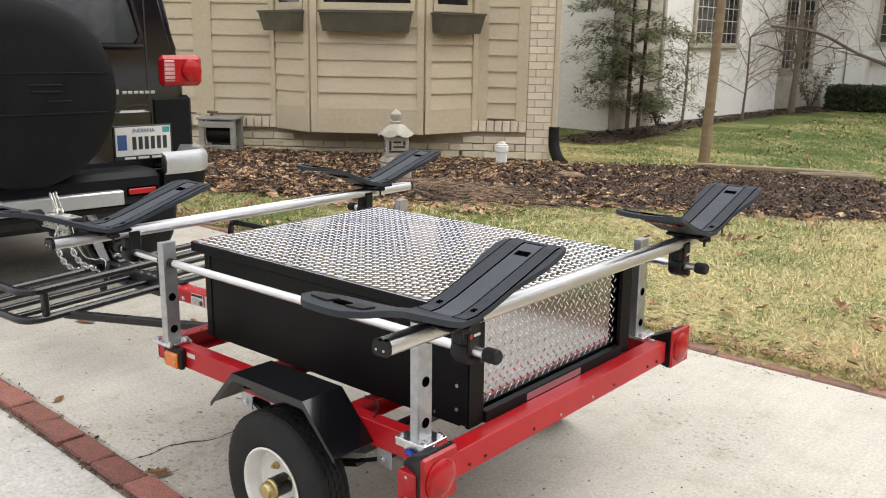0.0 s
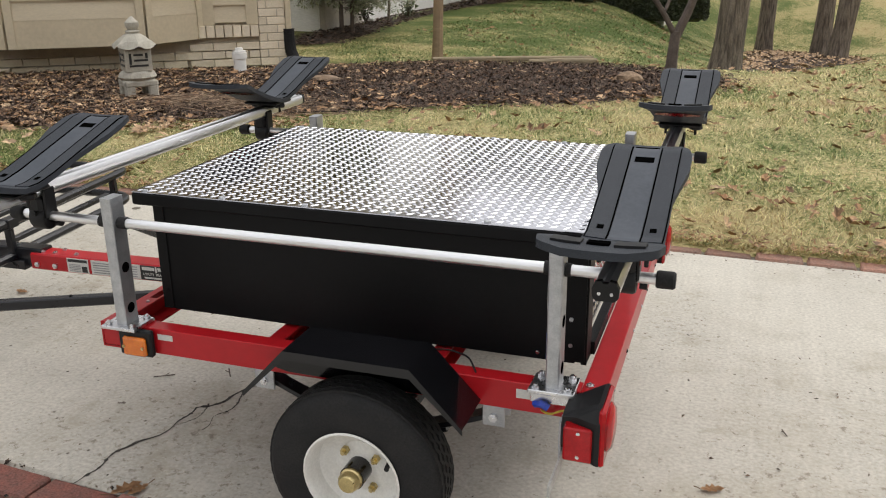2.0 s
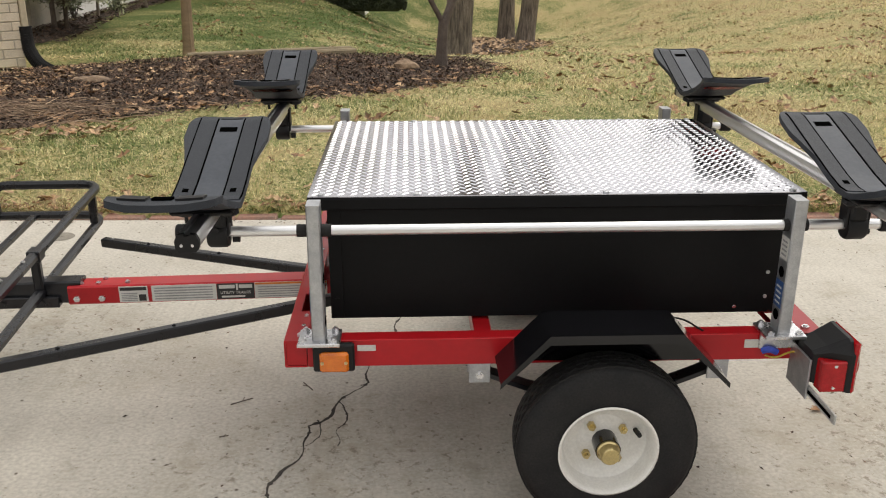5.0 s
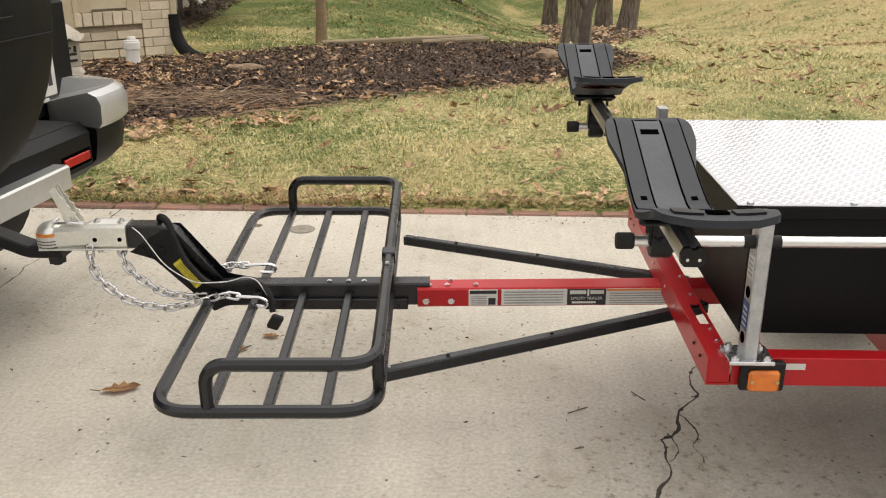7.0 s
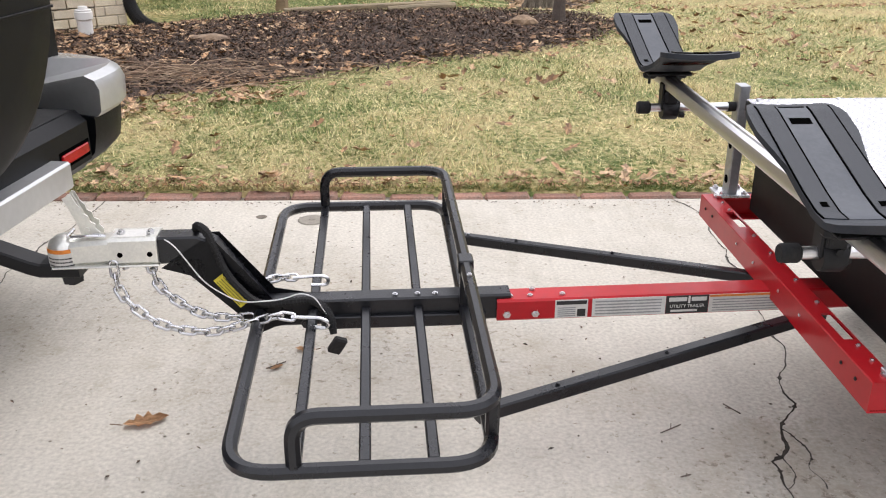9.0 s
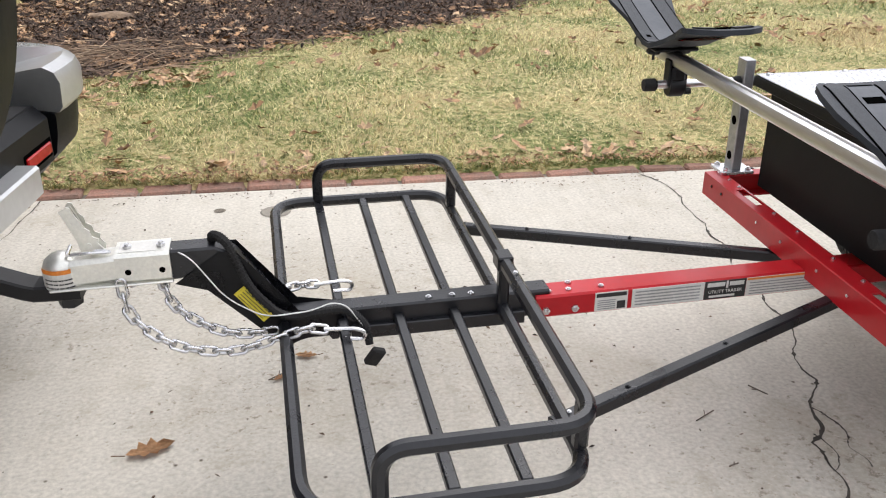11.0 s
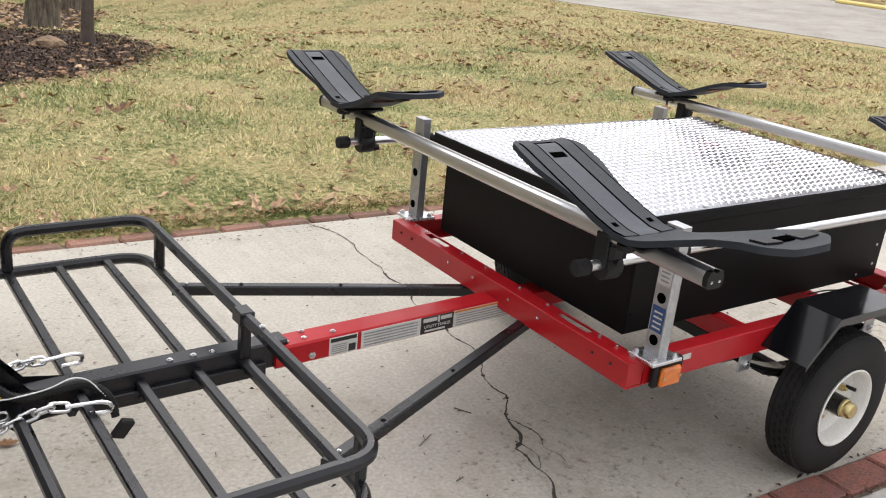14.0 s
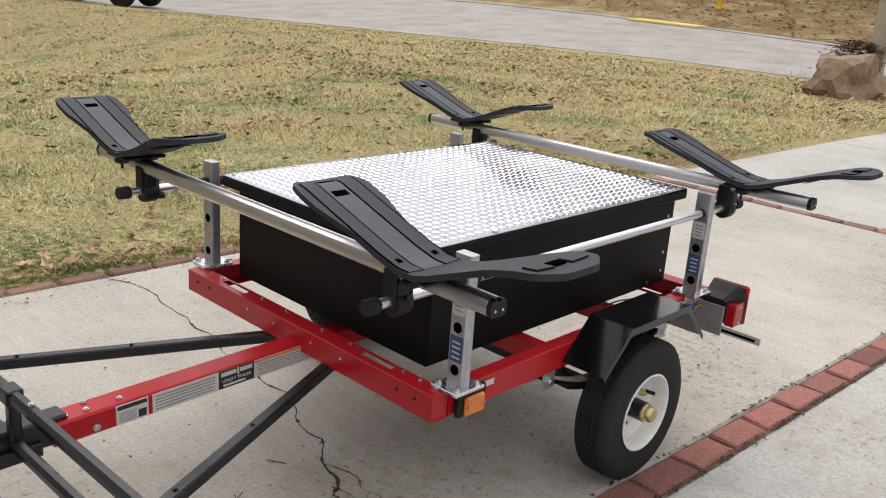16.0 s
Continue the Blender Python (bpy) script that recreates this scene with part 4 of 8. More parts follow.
# wheels, hubs, springs, fenders
def wheel(side):
    s = -1 if side < 0 else 1
    h = Vector((0.70, 0, 0.1935))
    b = bmesh.new()
    y0 = s * 0.590
    half = [(0.104, 0.040), (0.105, 0.048), (0.130, 0.053), (0.165, 0.0525), (0.182, 0.049), (0.192, 0.0425), (0.1955, 0.034), (0.196, 0.015)]
    prof = [(r, -w) for r, w in half] + [(r, w) for r, w in reversed(half)]
    lathe(b, [(r, t) for r, t in prof], (h.x, y0, h.z), "y", 56, cap=False)
    tyre = part("tyre", b, RUBBER, wheel_thing(side), smooth=True)
    # tread ribs in zigzag
    b = bmesh.new()
    for row, off in enumerate((-0.032, -0.016, 0.0, 0.016, 0.032)):
        k = 96
        ring = []
        for i in range(k):
            a = i * math.tau / k
            zig = (0.0034 if abs(off) < 0.02 else 0.001) * (1 if (i + row) % 2 else -1)
            for dy in (-0.0052, 0.0052):
                for rad in (0.1955 if abs(off) < 0.02 else 0.194, 0.2000 if abs(off) < 0.02 else 0.1985):
                    ring.append(b.verts.new((h.x + rad * math.cos(a), y0 + off + zig + dy, h.z + rad * math.sin(a))))
        for i in range(k):
            p, q = ring[i * 4:i * 4 + 4], ring[(i + 1) % k * 4:(i + 1) % k * 4 + 4]
            b.faces.new((p[1], p[3], q[3], q[1]))
            b.faces.new((p[0], p[1], q[1], q[0]))
            b.faces.new((p[3], p[2], q[2], q[3]))
    part("tread", b, RUBBER, tyre)
    b = bmesh.new()
    prof = [(0.099, -0.042), (0.107, -0.048), (0.110, -0.0535), (0.106, -0.0555), (0.102, -0.052), (0.099, -0.045), (0.096, -0.018), (0.093, -0.010), (0.084, -0.004), (0.074, 0.002), (0.060, 0.004), (0.048, -0.004), (0.022, -0.004), (0.0, -0.004)]
    lathe(b, [(r, t * -s) for r, t in prof], (h.x, y0, h.z), "y", 48, cap=False)
    rim = part("rim", b, WHITE_RIM, wheel_thing(side), smooth=True)
    face = y0 + s * 0.004
    for k in range(4):
        a = radians(k * 90 + 38)
        b = bmesh.new()
        c = Vector((h.x + 0.050 * math.cos(a), face, h.z + 0.050 * math.sin(a)))
        rod(b, c, c + Vector((0, s * 0.012, 0)), 0.0095, 6)
        rod(b, c, c + Vector((0, s * 0.020, 0)), 0.005, 8)
        part("lug_nut", b, BRASS, rim)
    a = radians(20)
    b = bmesh.new()
    c = Vector((h.x + 0.072 * math.cos(a), face, h.z + 0.072 * math.sin(a)))
    rod(b, c, c + Vector((0.004, s * 0.026, 0)), 0.0055, 8)
    part("valve", b, RUBBER, rim)
    b = bmesh.new()
    rod(b, (h.x, y0 - s * 0.01, h.z), (h.x, y0 + s * 0.048, h.z), 0.0275, 20)
    hub = part("hub", b, BLACK_GLOSS, wheel_thing(side), smooth=True)
    b = bmesh.new()
    lathe(b, [(0.022, 0), (0.0255, s * 0.004), (0.0255, s * 0.009), (0.0225, s * 0.012), (0.0215, s * 0.026), (0.018, s * 0.031), (0.0, s * 0.032)], (h.x, y0 + s * 0.044, h.z), "y", 24)
    part("dust_cap", b, BRASS, hub, "yellow zinc dust cap", smooth=True)


WHEELS = {}


def wheel_thing(side):
    if side not in WHEELS:
        b = bmesh.new()
        rod(b, (0.70, side * 0.40, 0.197), (0.70, side * 0.55, 0.197), 0.016, 10)
        WHEELS[side] = part("wheel", b, BLACK_STEEL, trailer)
    return WHEELS[side]


for side in (-1, 1):
    wheel(side)

b = bmesh.new()
sweep(b, [(0.70, -0.42, 0.197), (0.70, 0.42, 0.197)], square(0.038, 0.038, 0.1))
part("axle", b, BLACK_STEEL, trailer)
for s in (-1, 1):
    b = bmesh.new()
    arc = [(0.43 + 0.54 * t, s * 0.475, 0.315 - 0.075 * math.sin(math.pi * t)) for t in np.linspace(0, 1, 11)]
    sweep(b, arc, square(0.04, 0.012, 0.1))
    sweep(b, [(x, y, z - 0.012) for x, y, z in arc[2:9]], square(0.04, 0.010, 0.1))
    part("leaf_spring", b, BLACK_STEEL, trailer)
    for x in (0.43, 0.97):
        b = bmesh.new()
        for dy in (-0.026, 0.026):
            slab(b, x - 0.024, x + 0.024, s * 0.478 + dy - 0.002, s * 0.478 + dy + 0.002, 0.294, 0.345, 0.001)
        slab(b, x - 0.024, x + 0.024, s * 0.478 - 0.026, s * 0.478 + 0.026, 0.339, 0.3445)
        hang = part("spring_hanger", b, GALV, trailer)
        b = bmesh.new()
        bolt(b, (x, s * 0.478 - 0.0285 if s < 0 else s * 0.478 + 0.0285, 0.315), (0, s, 0), 0.010, 0.006)
        part("bolt", b, ZINC, hang)
    # fender: bent plate with a turned outer lip
    y_in, y_out = s * 0.518, s * 0.648
    prof = [(0.462, 0.365), (0.563, 0.472), (0.838, 0.472), (0.946, 0.358)]
    b = bmesh.new()
    rows = []
    for y, dz in ((y_in, 0.0), (y_out, 0.0), (y_out, -0.020)):
        rows.append([b.verts.new((x, y, z + (dz if 0 < i < 3 else dz * 0.6))) for i, (x, z) in enumerate(prof)])
    for r0, r1 in zip(rows[:-1], rows[1:]):
        for i in range(3):
            b.faces.new((r0[i], r0[i + 1], r1[i + 1], r1[i]))
    # inner skirt that closes against the frame
    low = [b.verts.new((x, y_in, z)) for x, z in ((0.50, 0.355), (0.905, 0.350))]
    b.faces.new((rows[0][0], rows[0][1], rows[0][2], rows[0][3], low[1], low[0]))
    bmesh.ops.recalc_face_normals(b, faces=b.faces)
    bmesh.ops.solidify(b, geom=b.faces[:], thickness=0.003)
    part("fender", b, BLACK_GLOSS, trailer, "black bent-plate fender")


# lights
def tail_lamp(s):
    """A wedge-shaped housing that widens to a big red lens, with a red lens low on its outer side."""
    b = bmesh.new()
    rings = []
    for x, yi, yo, z0, z1, cut in ((1.146, 0.524, 0.600, 0.345, 0.420, 0.006), (1.176, 0.520, 0.612, 0.338, 0.434, 0.010), (1.214, 0.515, 0.628, 0.331, 0.456, 0.014), (1.222, 0.514, 0.629, 0.331, 0.457, 0.014)):
        rings.append([b.verts.new((x, s * y, z)) for y, z in ((yi, z0), (yo, z0), (yo, 0.425 if x > 1.16 else 0.415), (yo - cut, z1 - 0.004), (yo - 2 * cut, z1), (yi, z1))])
    for r0, r1 in zip(rings[:-1], rings[1:]):
        for k in range(6):
            b.faces.new((r0[k], r0[(k + 1) % 6], r1[(k + 1) % 6], r1[k]))
    b.faces.new(rings[0][::-1])
    b.faces.new(rings[-1])
    lamp = part("tail_lamp", b, PLASTIC, trailer, "red tail lamp in a black wedge-shaped housing")
    b = bmesh.new()
    slab(b, 1.219, 1.231, min(s * 0.513, s * 0.632), max(s * 0.513, s * 0.632), 0.328, 0.458, 0.006)
    part("rear_lens", b, RED_LENS, lamp)
    b = bmesh.new()
    lathe(b, [(0.050, 0.0), (0.050, 0.004), (0.042, 0.010), (0.02, 0.013), (0.0, 0.0135)], (1.230, s * 0.573, 0.392), "x", 28)
    part("round_lens", b, RED_LENS, lamp, smooth=True)
    b = bmesh.new()
    slab(b, 1.154, 1.208, min(s * 0.598, s * 0.6305), max(s * 0.598, s * 0.6305), 0.334, 0.410, 0.003)
    part("side_lens", b, RED_LENS, lamp)
    for z in (0.346, 0.400):
        b = bmesh.new()
        bolt(b, (1.182, s * 0.630, z), (0, s, 0), 0.004, 0.002)
        part("screw", b, ZINC, lamp)
    b = bmesh.new()
    y0, y1 = sorted((s * 0.50, s * 0.60))
    slab(b, 1.140, 1.145, y0, y1, 0.30, 0.40, 0.001)
    part("bracket", b, GALV, lamp)
    return lamp


for s in (-1, 1):
    tail_lamp(s).matrix_local = pose(-0.0125, s * 0.0117, 0.0166) @ Matrix.Diagonal((1, 1, 0.931, 1))
b = bmesh.new()
slab(b, 1.133, 1.138, -0.735, -0.53, 0.304, 0.327, 0.001)
arm = part("plate_bracket", b, mat("pale_plastic_strip", (0.40, 0.395, 0.37), (0.32, 0.315, 0.295), scale=20, rough=0.4), trailer)
b = bmesh.new()
slab(b, 1.1315, 1.1325, -0.72, -0.60, 0.311, 0.319)
part("slot", b, HOLE, arm)
for s in (-1, 1):
    b = bmesh.new()
    slab(b, 0.064, 0.154, min(s * 0.519, s * 0.536), max(s * 0.519, s * 0.536), 0.342, 0.408, 0.004)
    lamp = part("side_marker", b, PLASTIC, trailer, "amber side marker lamp on a black base")
    b = bmesh.new()
    slab(b, 0.079, 0.142, min(s * 0.532, s * 0.546), max(s * 0.532, s * 0.546), 0.345, 0.392, 0.005)
    part("lens", b, AMBER, lamp)
    for x in (0.085, 0.136):
        b = bmesh.new()
        bolt(b, (x, s * 0.546, 0.369), (0, s, 0), 0.004, 0.002)
        part("screw", b, BRASS, lamp)
# wiring by the rear post
for mt, pts in ((WIRE_YELLOW, [(1.05, -0.50, 0.36), (1.09, -0.525, 0.35), (1.12, -0.53, 0.372), (1.155, -0.545, 0.375)]), (WIRE_BLUE, [(1.06, -0.52, 0.37), (1.075, -0.53, 0.378), (1.09, -0.53, 0.37)]),
                (RUBBER, [(0.93, -0.50, 0.41), (0.90, -0.45, 0.418), (0.85, -0.42, 0.413), (0.80, -0.40, 0.40)])):
    b = bmesh.new()
    sweep(b, fillet(pts, 0.02, 5), circle(0.0022 if mt is not WIRE_BLUE else 0.008, 6))
    part("wire", b, mt, trailer)


# ---- storage box ----
storage = thing("storage_box", "black steel box with a bright tread-plate lid on the trailer", "storage box", at=PITCH)
BX0, BX1, BY, BZ0, BZ1 = 0.095, 1.135, 0.393, 0.408, 0.672


def tread(bm, lu, lv, pitch, place):
    """Raised lugs in a basket weave that runs at 45 degrees over a sheet of lu by lv."""
    k = int((lu + lv) / pitch) + 2
    c45 = math.sqrt(0.5)
    l, w, h = pitch * 0.58, pitch * 0.145, 0.0016
    for i in range(-k, k):
        for j in range(-k, k):
            u, v = (i - j) * pitch * c45, (i + j) * pitch * c45
            if not (l * 0.8 < u < lu - l * 0.8 and l * 0.8 < v < lv - l * 0.8):
                continue
            a = radians(45 if (i + j) % 2 else -45)
            ca, sa = math.cos(a), math.sin(a)

            def at(p, q, g):
                return bm.verts.new(place(u + p * ca - q * sa, v + p * sa + q * ca, g))
            e0, e1 = at(-l, 0, 0), at(l, 0, 0)
            s0, s1, s2, s3 = at(-l * 0.5, -w, 0), at(l * 0.5, -w, 0), at(l * 0.5, w, 0), at(-l * 0.5, w, 0)
            t0, t1 = at(-l * 0.55, 0, h), at(l * 0.55, 0, h)
            for f in ((e0, s0, t0), (s0, s1, t1, t0), (s1, e1, t1), (e1, s2, t1), (s2, s3, t0, t1), (s3, e0, t0)):
                bm.faces.new(f)


b = bmesh.new()
slab(b, BX0, BX1 - 0.02, -BY, BY, BZ0, BZ0 + 0.004)
body = part("floor_panel", b, BLACK_BOX, storage)
for s in (-1, 1):
    b = bmesh.new()
    slab(b, BX0, BX1, min(s * BY, s * (BY - 0.004)), max(s * BY, s * (BY - 0.004)), BZ0 + 0.003, BZ1, 0.001)
    side = part("side_panel", b, BLACK_BOX, storage)
    b = bmesh.new()
    slab(b, BX0 + 0.002, BX0 + 0.03, min(s * BY, s * (BY + 0.003)), max(s * BY, s * (BY + 0.003)), BZ0 + 0.003, BZ1, 0.001)
    part("corner_angle", b, BLACK_BOX, side)
    for x, z in ((BX1 - 0.03, BZ0 + 0.04), (BX1 - 0.03, BZ0 + 0.10), (BX1 - 0.03, BZ1 - 0.05), (BX1 - 0.10, BZ0 + 0.015), (BX0 + 0.016, BZ0 + 0.05), (BX0 + 0.016, BZ1 - 0.05)):
        b = bmesh.new()
        bolt(b, (x, s * (BY + (0.003 if x < 0.3 else 0.0)), z), (0, s, 0), 0.005, 0.002)
        part("bolt", b, ZINC if x > 1 else BLACK_BOX, side)
b = bmesh.new()
slab(b, BX0, BX0 + 0.004, -BY + 0.005, BY - 0.005, BZ0 + 0.003, BZ1, 0.001)
part("front_panel", b, BLACK_BOX, storage)
for s in (-1, 1):
    b = bmesh.new()
    y0, y1 = sorted((s * (BY - 0.005), s * (BY - 0.062)))
    slab(b, BX1 - 0.008, BX1 + 0.004, y0, y1, BZ0 - 0.004, BZ1, 0.001)
    part("rear_post", b, BLACK_BOX, storage)
b = bmesh.new()
slab(b, BX1 - 0.008, BX1 + 0.012, -BY + 0.063, BY - 0.063, BZ0 - 0.004, BZ0 + 0.026, 0.001)
part("rear_sill", b, BLACK_BOX, storage)
b = bmesh.new()
slab(b, BX1 - 0.020, BX1 - 0.016, -BY + 0.055, BY - 0.055, BZ0 + 0.01, BZ1)
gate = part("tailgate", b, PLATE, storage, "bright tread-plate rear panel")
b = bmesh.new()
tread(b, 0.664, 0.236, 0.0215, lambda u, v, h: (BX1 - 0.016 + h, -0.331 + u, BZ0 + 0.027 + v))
tagged(part("tread_relief", b, LUG_LIT, gate), kind="stuff")
b = bmesh.new()
slab(b, BX1 + 0.0125, BX1 + 0.0135, -0.16, 0.10, BZ0 - 0.0, BZ0 + 0.022)
part("strip", b, PLATE, storage)

LX0, LX1, LY, LZ = 0.054, 1.164, 0.414, 0.704
b = bmesh.new()
slab(b, LX0, LX1, -LY, LY, LZ - 0.030, LZ - 0.001, 0.003)
lid = part("lid", b, BLACK_BOX, storage)
b = bmesh.new()
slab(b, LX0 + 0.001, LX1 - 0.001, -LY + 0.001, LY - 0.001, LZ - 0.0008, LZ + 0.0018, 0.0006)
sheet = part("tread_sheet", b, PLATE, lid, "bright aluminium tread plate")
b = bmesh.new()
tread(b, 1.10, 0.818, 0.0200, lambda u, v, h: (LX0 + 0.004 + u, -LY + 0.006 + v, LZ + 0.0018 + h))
tagged(part("tread_relief", b, LUG_LIT, sheet), kind="stuff")
for i in range(6):
    for s in (-1, 1):
        b = bmesh.new()
        lathe(b, [(0.008, 0.0), (0.007, 0.003), (0.0, 0.0045)], (LX0 + 0.03 + i * (LX1 - LX0 - 0.06) / 5, s * (LY - 0.014), LZ + 0.0018), seg=10)
        part("rivet", b, GALV, sheet)


# ---- kayak rack: posts, tubes, bars ----
rack = thing("kayak_rack", "galvanised posts with silver tubes and crossbars on the trailer", "kayak rack", at=PITCH)
TZ = 0.662
for x in (0.079, 1.097):
    for s in (-1, 1):
        b = bmesh.new()
        sweep(b, [(x, s * 0.513, 0.418), (x, s * 0.513, 0.722)], square(0.028, 0.048, 0.1), up=(0, 1, 0))
        post = part("post", b, GALV, rack)
        for z in (0.455, 0.505, 0.555, 0.605):
            for f in (-1, 1):
                b = bmesh.new()
                rod(b, (x + f * 0.0141, s * 0.513, z), (x + f * 0.0149, s * 0.513, z), 0.0125, 16)
                if z in (0.455, 0.555):
                    part("hole", b, HOLE, post)
                else:
                    b.free()
        for f in (-1,):
            if s < 0:
                b = bmesh.new()
                slab(b, x - 0.0152, x - 0.0142, s * 0.513 - 0.018, s * 0.513 + 0.018, 0.475, 0.535)
                part("label", b, BLUE, post)
                b = bmesh.new()
                slab(b, x - 0.0152, x - 0.0142, s * 0.513 - 0.018, s * 0.513 + 0.018, 0.585, 0.635)
                part("label", b, STICKER, post)
                for k in range(4):
                    for z in (0.593 + k * 0.010, 0.483 + k * 0.012):
                        b = bmesh.new()
                        slab(b, x - 0.0158, x - 0.0152, s * 0.513 - 0.013, s * 0.513 + 0.011, z, z + 0.004)
                        part("text_bar", b, GREYINK if z > 0.56 else STICKER, post)
        b = bmesh.new()
        slab(b, x - 0.046, x + 0.046, s * 0.513 - 0.040, s * 0.513 + 0.040, 0.4095, 0.418, 0.0015)
        y0, y1 = sorted((s * 0.5165, s * 0.5225))
        if x > 0.5:
            slab(b, x - 0.046, x + 0.046, y0, y1, 0.375, 0.410, 0.001)
        base = part("base_plate", b, ZINC, rack)
        for dx in (-0.032, 0.032):
            for dy in (-0.028, 0.028):
                b = bmesh.new()
                bolt(b, (x + dx, s * 0.513 + dy, 0.418), (0, 0, 1), 0.008, 0.006)
                part("bolt", b, ZINC, base)
for s in (-1, 1):
    b = bmesh.new()
    rod(b, (-0.175, s * 0.513, TZ), (1.285, s * 0.513, TZ), 0.0112, 18)
    tube = part("side_tube", b, ALU, rack, smooth=True)
    for x in (0.079, 1.097):
        for f in (-1, 1):
            b = bmesh.new()
            rod(b, (x + f * 0.0145, s * 0.513, TZ), (x + f * 0.036 if x < 0.5 else x + f * 0.026, s * 0.513, TZ), 0.0135, 16)
            part("collar", b, RUBBER, tube, smooth=True)
    for x0, x1 in ((-0.205, -0.170), (1.280, 1.315)):
        b = bmesh.new()
        lathe(b, [(0.0, x0), (0.015, x0), (0.017, x0 + 0.004), (0.017, x1 - 0.004), (0.014, x1), (0.0, x1)], (0, s * 0.513, TZ), "x", 18)
        part("end_cap", b, RUBBER, tube, smooth=True)
BAR_SEC = [(-0.020, -0.010), (-0.014, -0.016), (0.014, -0.016), (0.020, -0.010), (0.021, 0.004), (0.016, 0.0145), (0.006, 0.0165), (0.004, 0.0125), (-0.004, 0.0125), (-0.006, 0.0165), (-0.016, 0.0145), (-0.021, 0.004)]
BARS = ((-0.118, 0.727), (1.224, 0.730))
for bx, bz in BARS:
    b = bmesh.new()
    sweep(b, [(bx, -0.765, bz), (bx, 0.765, bz)], BAR_SEC)
    bar = part("crossbar", b, ALU_BAR, rack, smooth=True)
    for s in (-1, 1):
        b = bmesh.new()
        sweep(b, [(bx, s * 0.765, bz), (bx, s * 0.776, bz)], [(x * 1.05, z * 1.05) for x, z in BAR_SEC])
        cap = part("end_cap", b, PLASTIC, bar)
        for dx in (-0.010, 0.010):
            b = bmesh.new()
            bolt(b, (bx + dx, s * 0.776, bz - 0.004), (0, s, 0), 0.003, 0.0012)
            part("screw", b, ZINC, cap)
        # clamp between tube and bar
        yc = s * 0.513
        b = bmesh.new()
        slab(b, bx - 0.020, bx + 0.020, yc - 0.028, yc + 0.028, TZ + 0.010, bz - 0.014, 0.008)
        slab(b, bx - 0.026, bx - 0.019, yc - 0.019, yc + 0.019, TZ - 0.004, bz + 0.002, 0.003)
        slab(b, bx + 0.019, bx + 0.026, yc - 0.019, yc + 0.019, TZ - 0.004, bz + 0.002, 0.003)
        clamp = part("clamp", b, PLASTIC, rack, "black plastic bar clamp")
        b = bmesh.new()
        lathe(b, [(0.0, -0.021), (0.026, -0.021), (0.029, -0.016), (0.029, 0.016), (0.026, 0.021), (0.0, 0.021)], (bx, yc, TZ - 0.004), "x", 22)
        part("jaw", b, PLASTIC, clamp, smooth=True)
        b = bmesh.new()
        rod(b, (bx + 0.026, yc - s * 0.01, TZ - 0.018), (bx + 0.040, yc - s * 0.01, TZ - 0.018), 0.009, 12)
        part("knob", b, PLASTIC, clamp)
        b = bmesh.new()
        y_side = yc + s * 0.0282
        if bx > 0.5:
            slab(b, bx + 0.0262, bx + 0.0275, yc - 0.018, yc - 0.009, TZ + 0.030, TZ + 0.040, 0.0003)
            part("badge", b, RED_LENS, clamp)
            b = bmesh.new()
            slab(b, bx + 0.0262, bx + 0.0272, yc - 0.004, yc + 0.018, TZ + 0.032, TZ + 0.038, 0.0003)
            part("text_bar", b, STICKER, clamp)
        else:
            rod(b, (bx, y_side, TZ + 0.012), (bx, y_side + s * 0.004, TZ + 0.012), 0.006, 10)
            part("screw", b, PLASTIC, clamp)


# ---- kayak saddles ----
def saddle_strip(rows, lo, hi, lift, thick):
    """A strip of the wing between two fractions of its width."""
    q = bmesh.new()
    grid = []
    for y, z, x0, x1, ny, nz in rows:
        xc, hw = (x0 + x1) / 2, (x1 - x0) / 2
        line = []
        for f in np.linspace(lo, hi, 5):
            dish = 0.004 * ((xc + f * hw) / 0.085) ** 2
            line.append((q.verts.new((xc + f * hw, y + ny * (lift + dish), z + nz * (lift + dish))),
                         q.verts.new((xc + f * hw, y + ny * (lift + dish - thick), z + nz * (lift + dish - thick)))))
        grid.append(line)
    for r0, r1 in zip(grid[:-1], grid[1:]):
        for a, c, d, e in zip(r0[:-1], r0[1:], r1[1:], r1[:-1]):
            q.faces.new((a[0], c[0], d[0], e[0]))
            q.faces.new((a[1], e[1], d[1], c[1]))
        for a, e in ((r0[0], r1[0]), (r0[-1], r1[-1])):
            q.faces.new((a[0], e[0], e[1], a[1]))
    for r in (grid[0], grid[-1]):
        for a, c in zip(r[:-1], r[1:]):
            q.faces.new((a[0], a[1], c[1], c[0]))
    return q


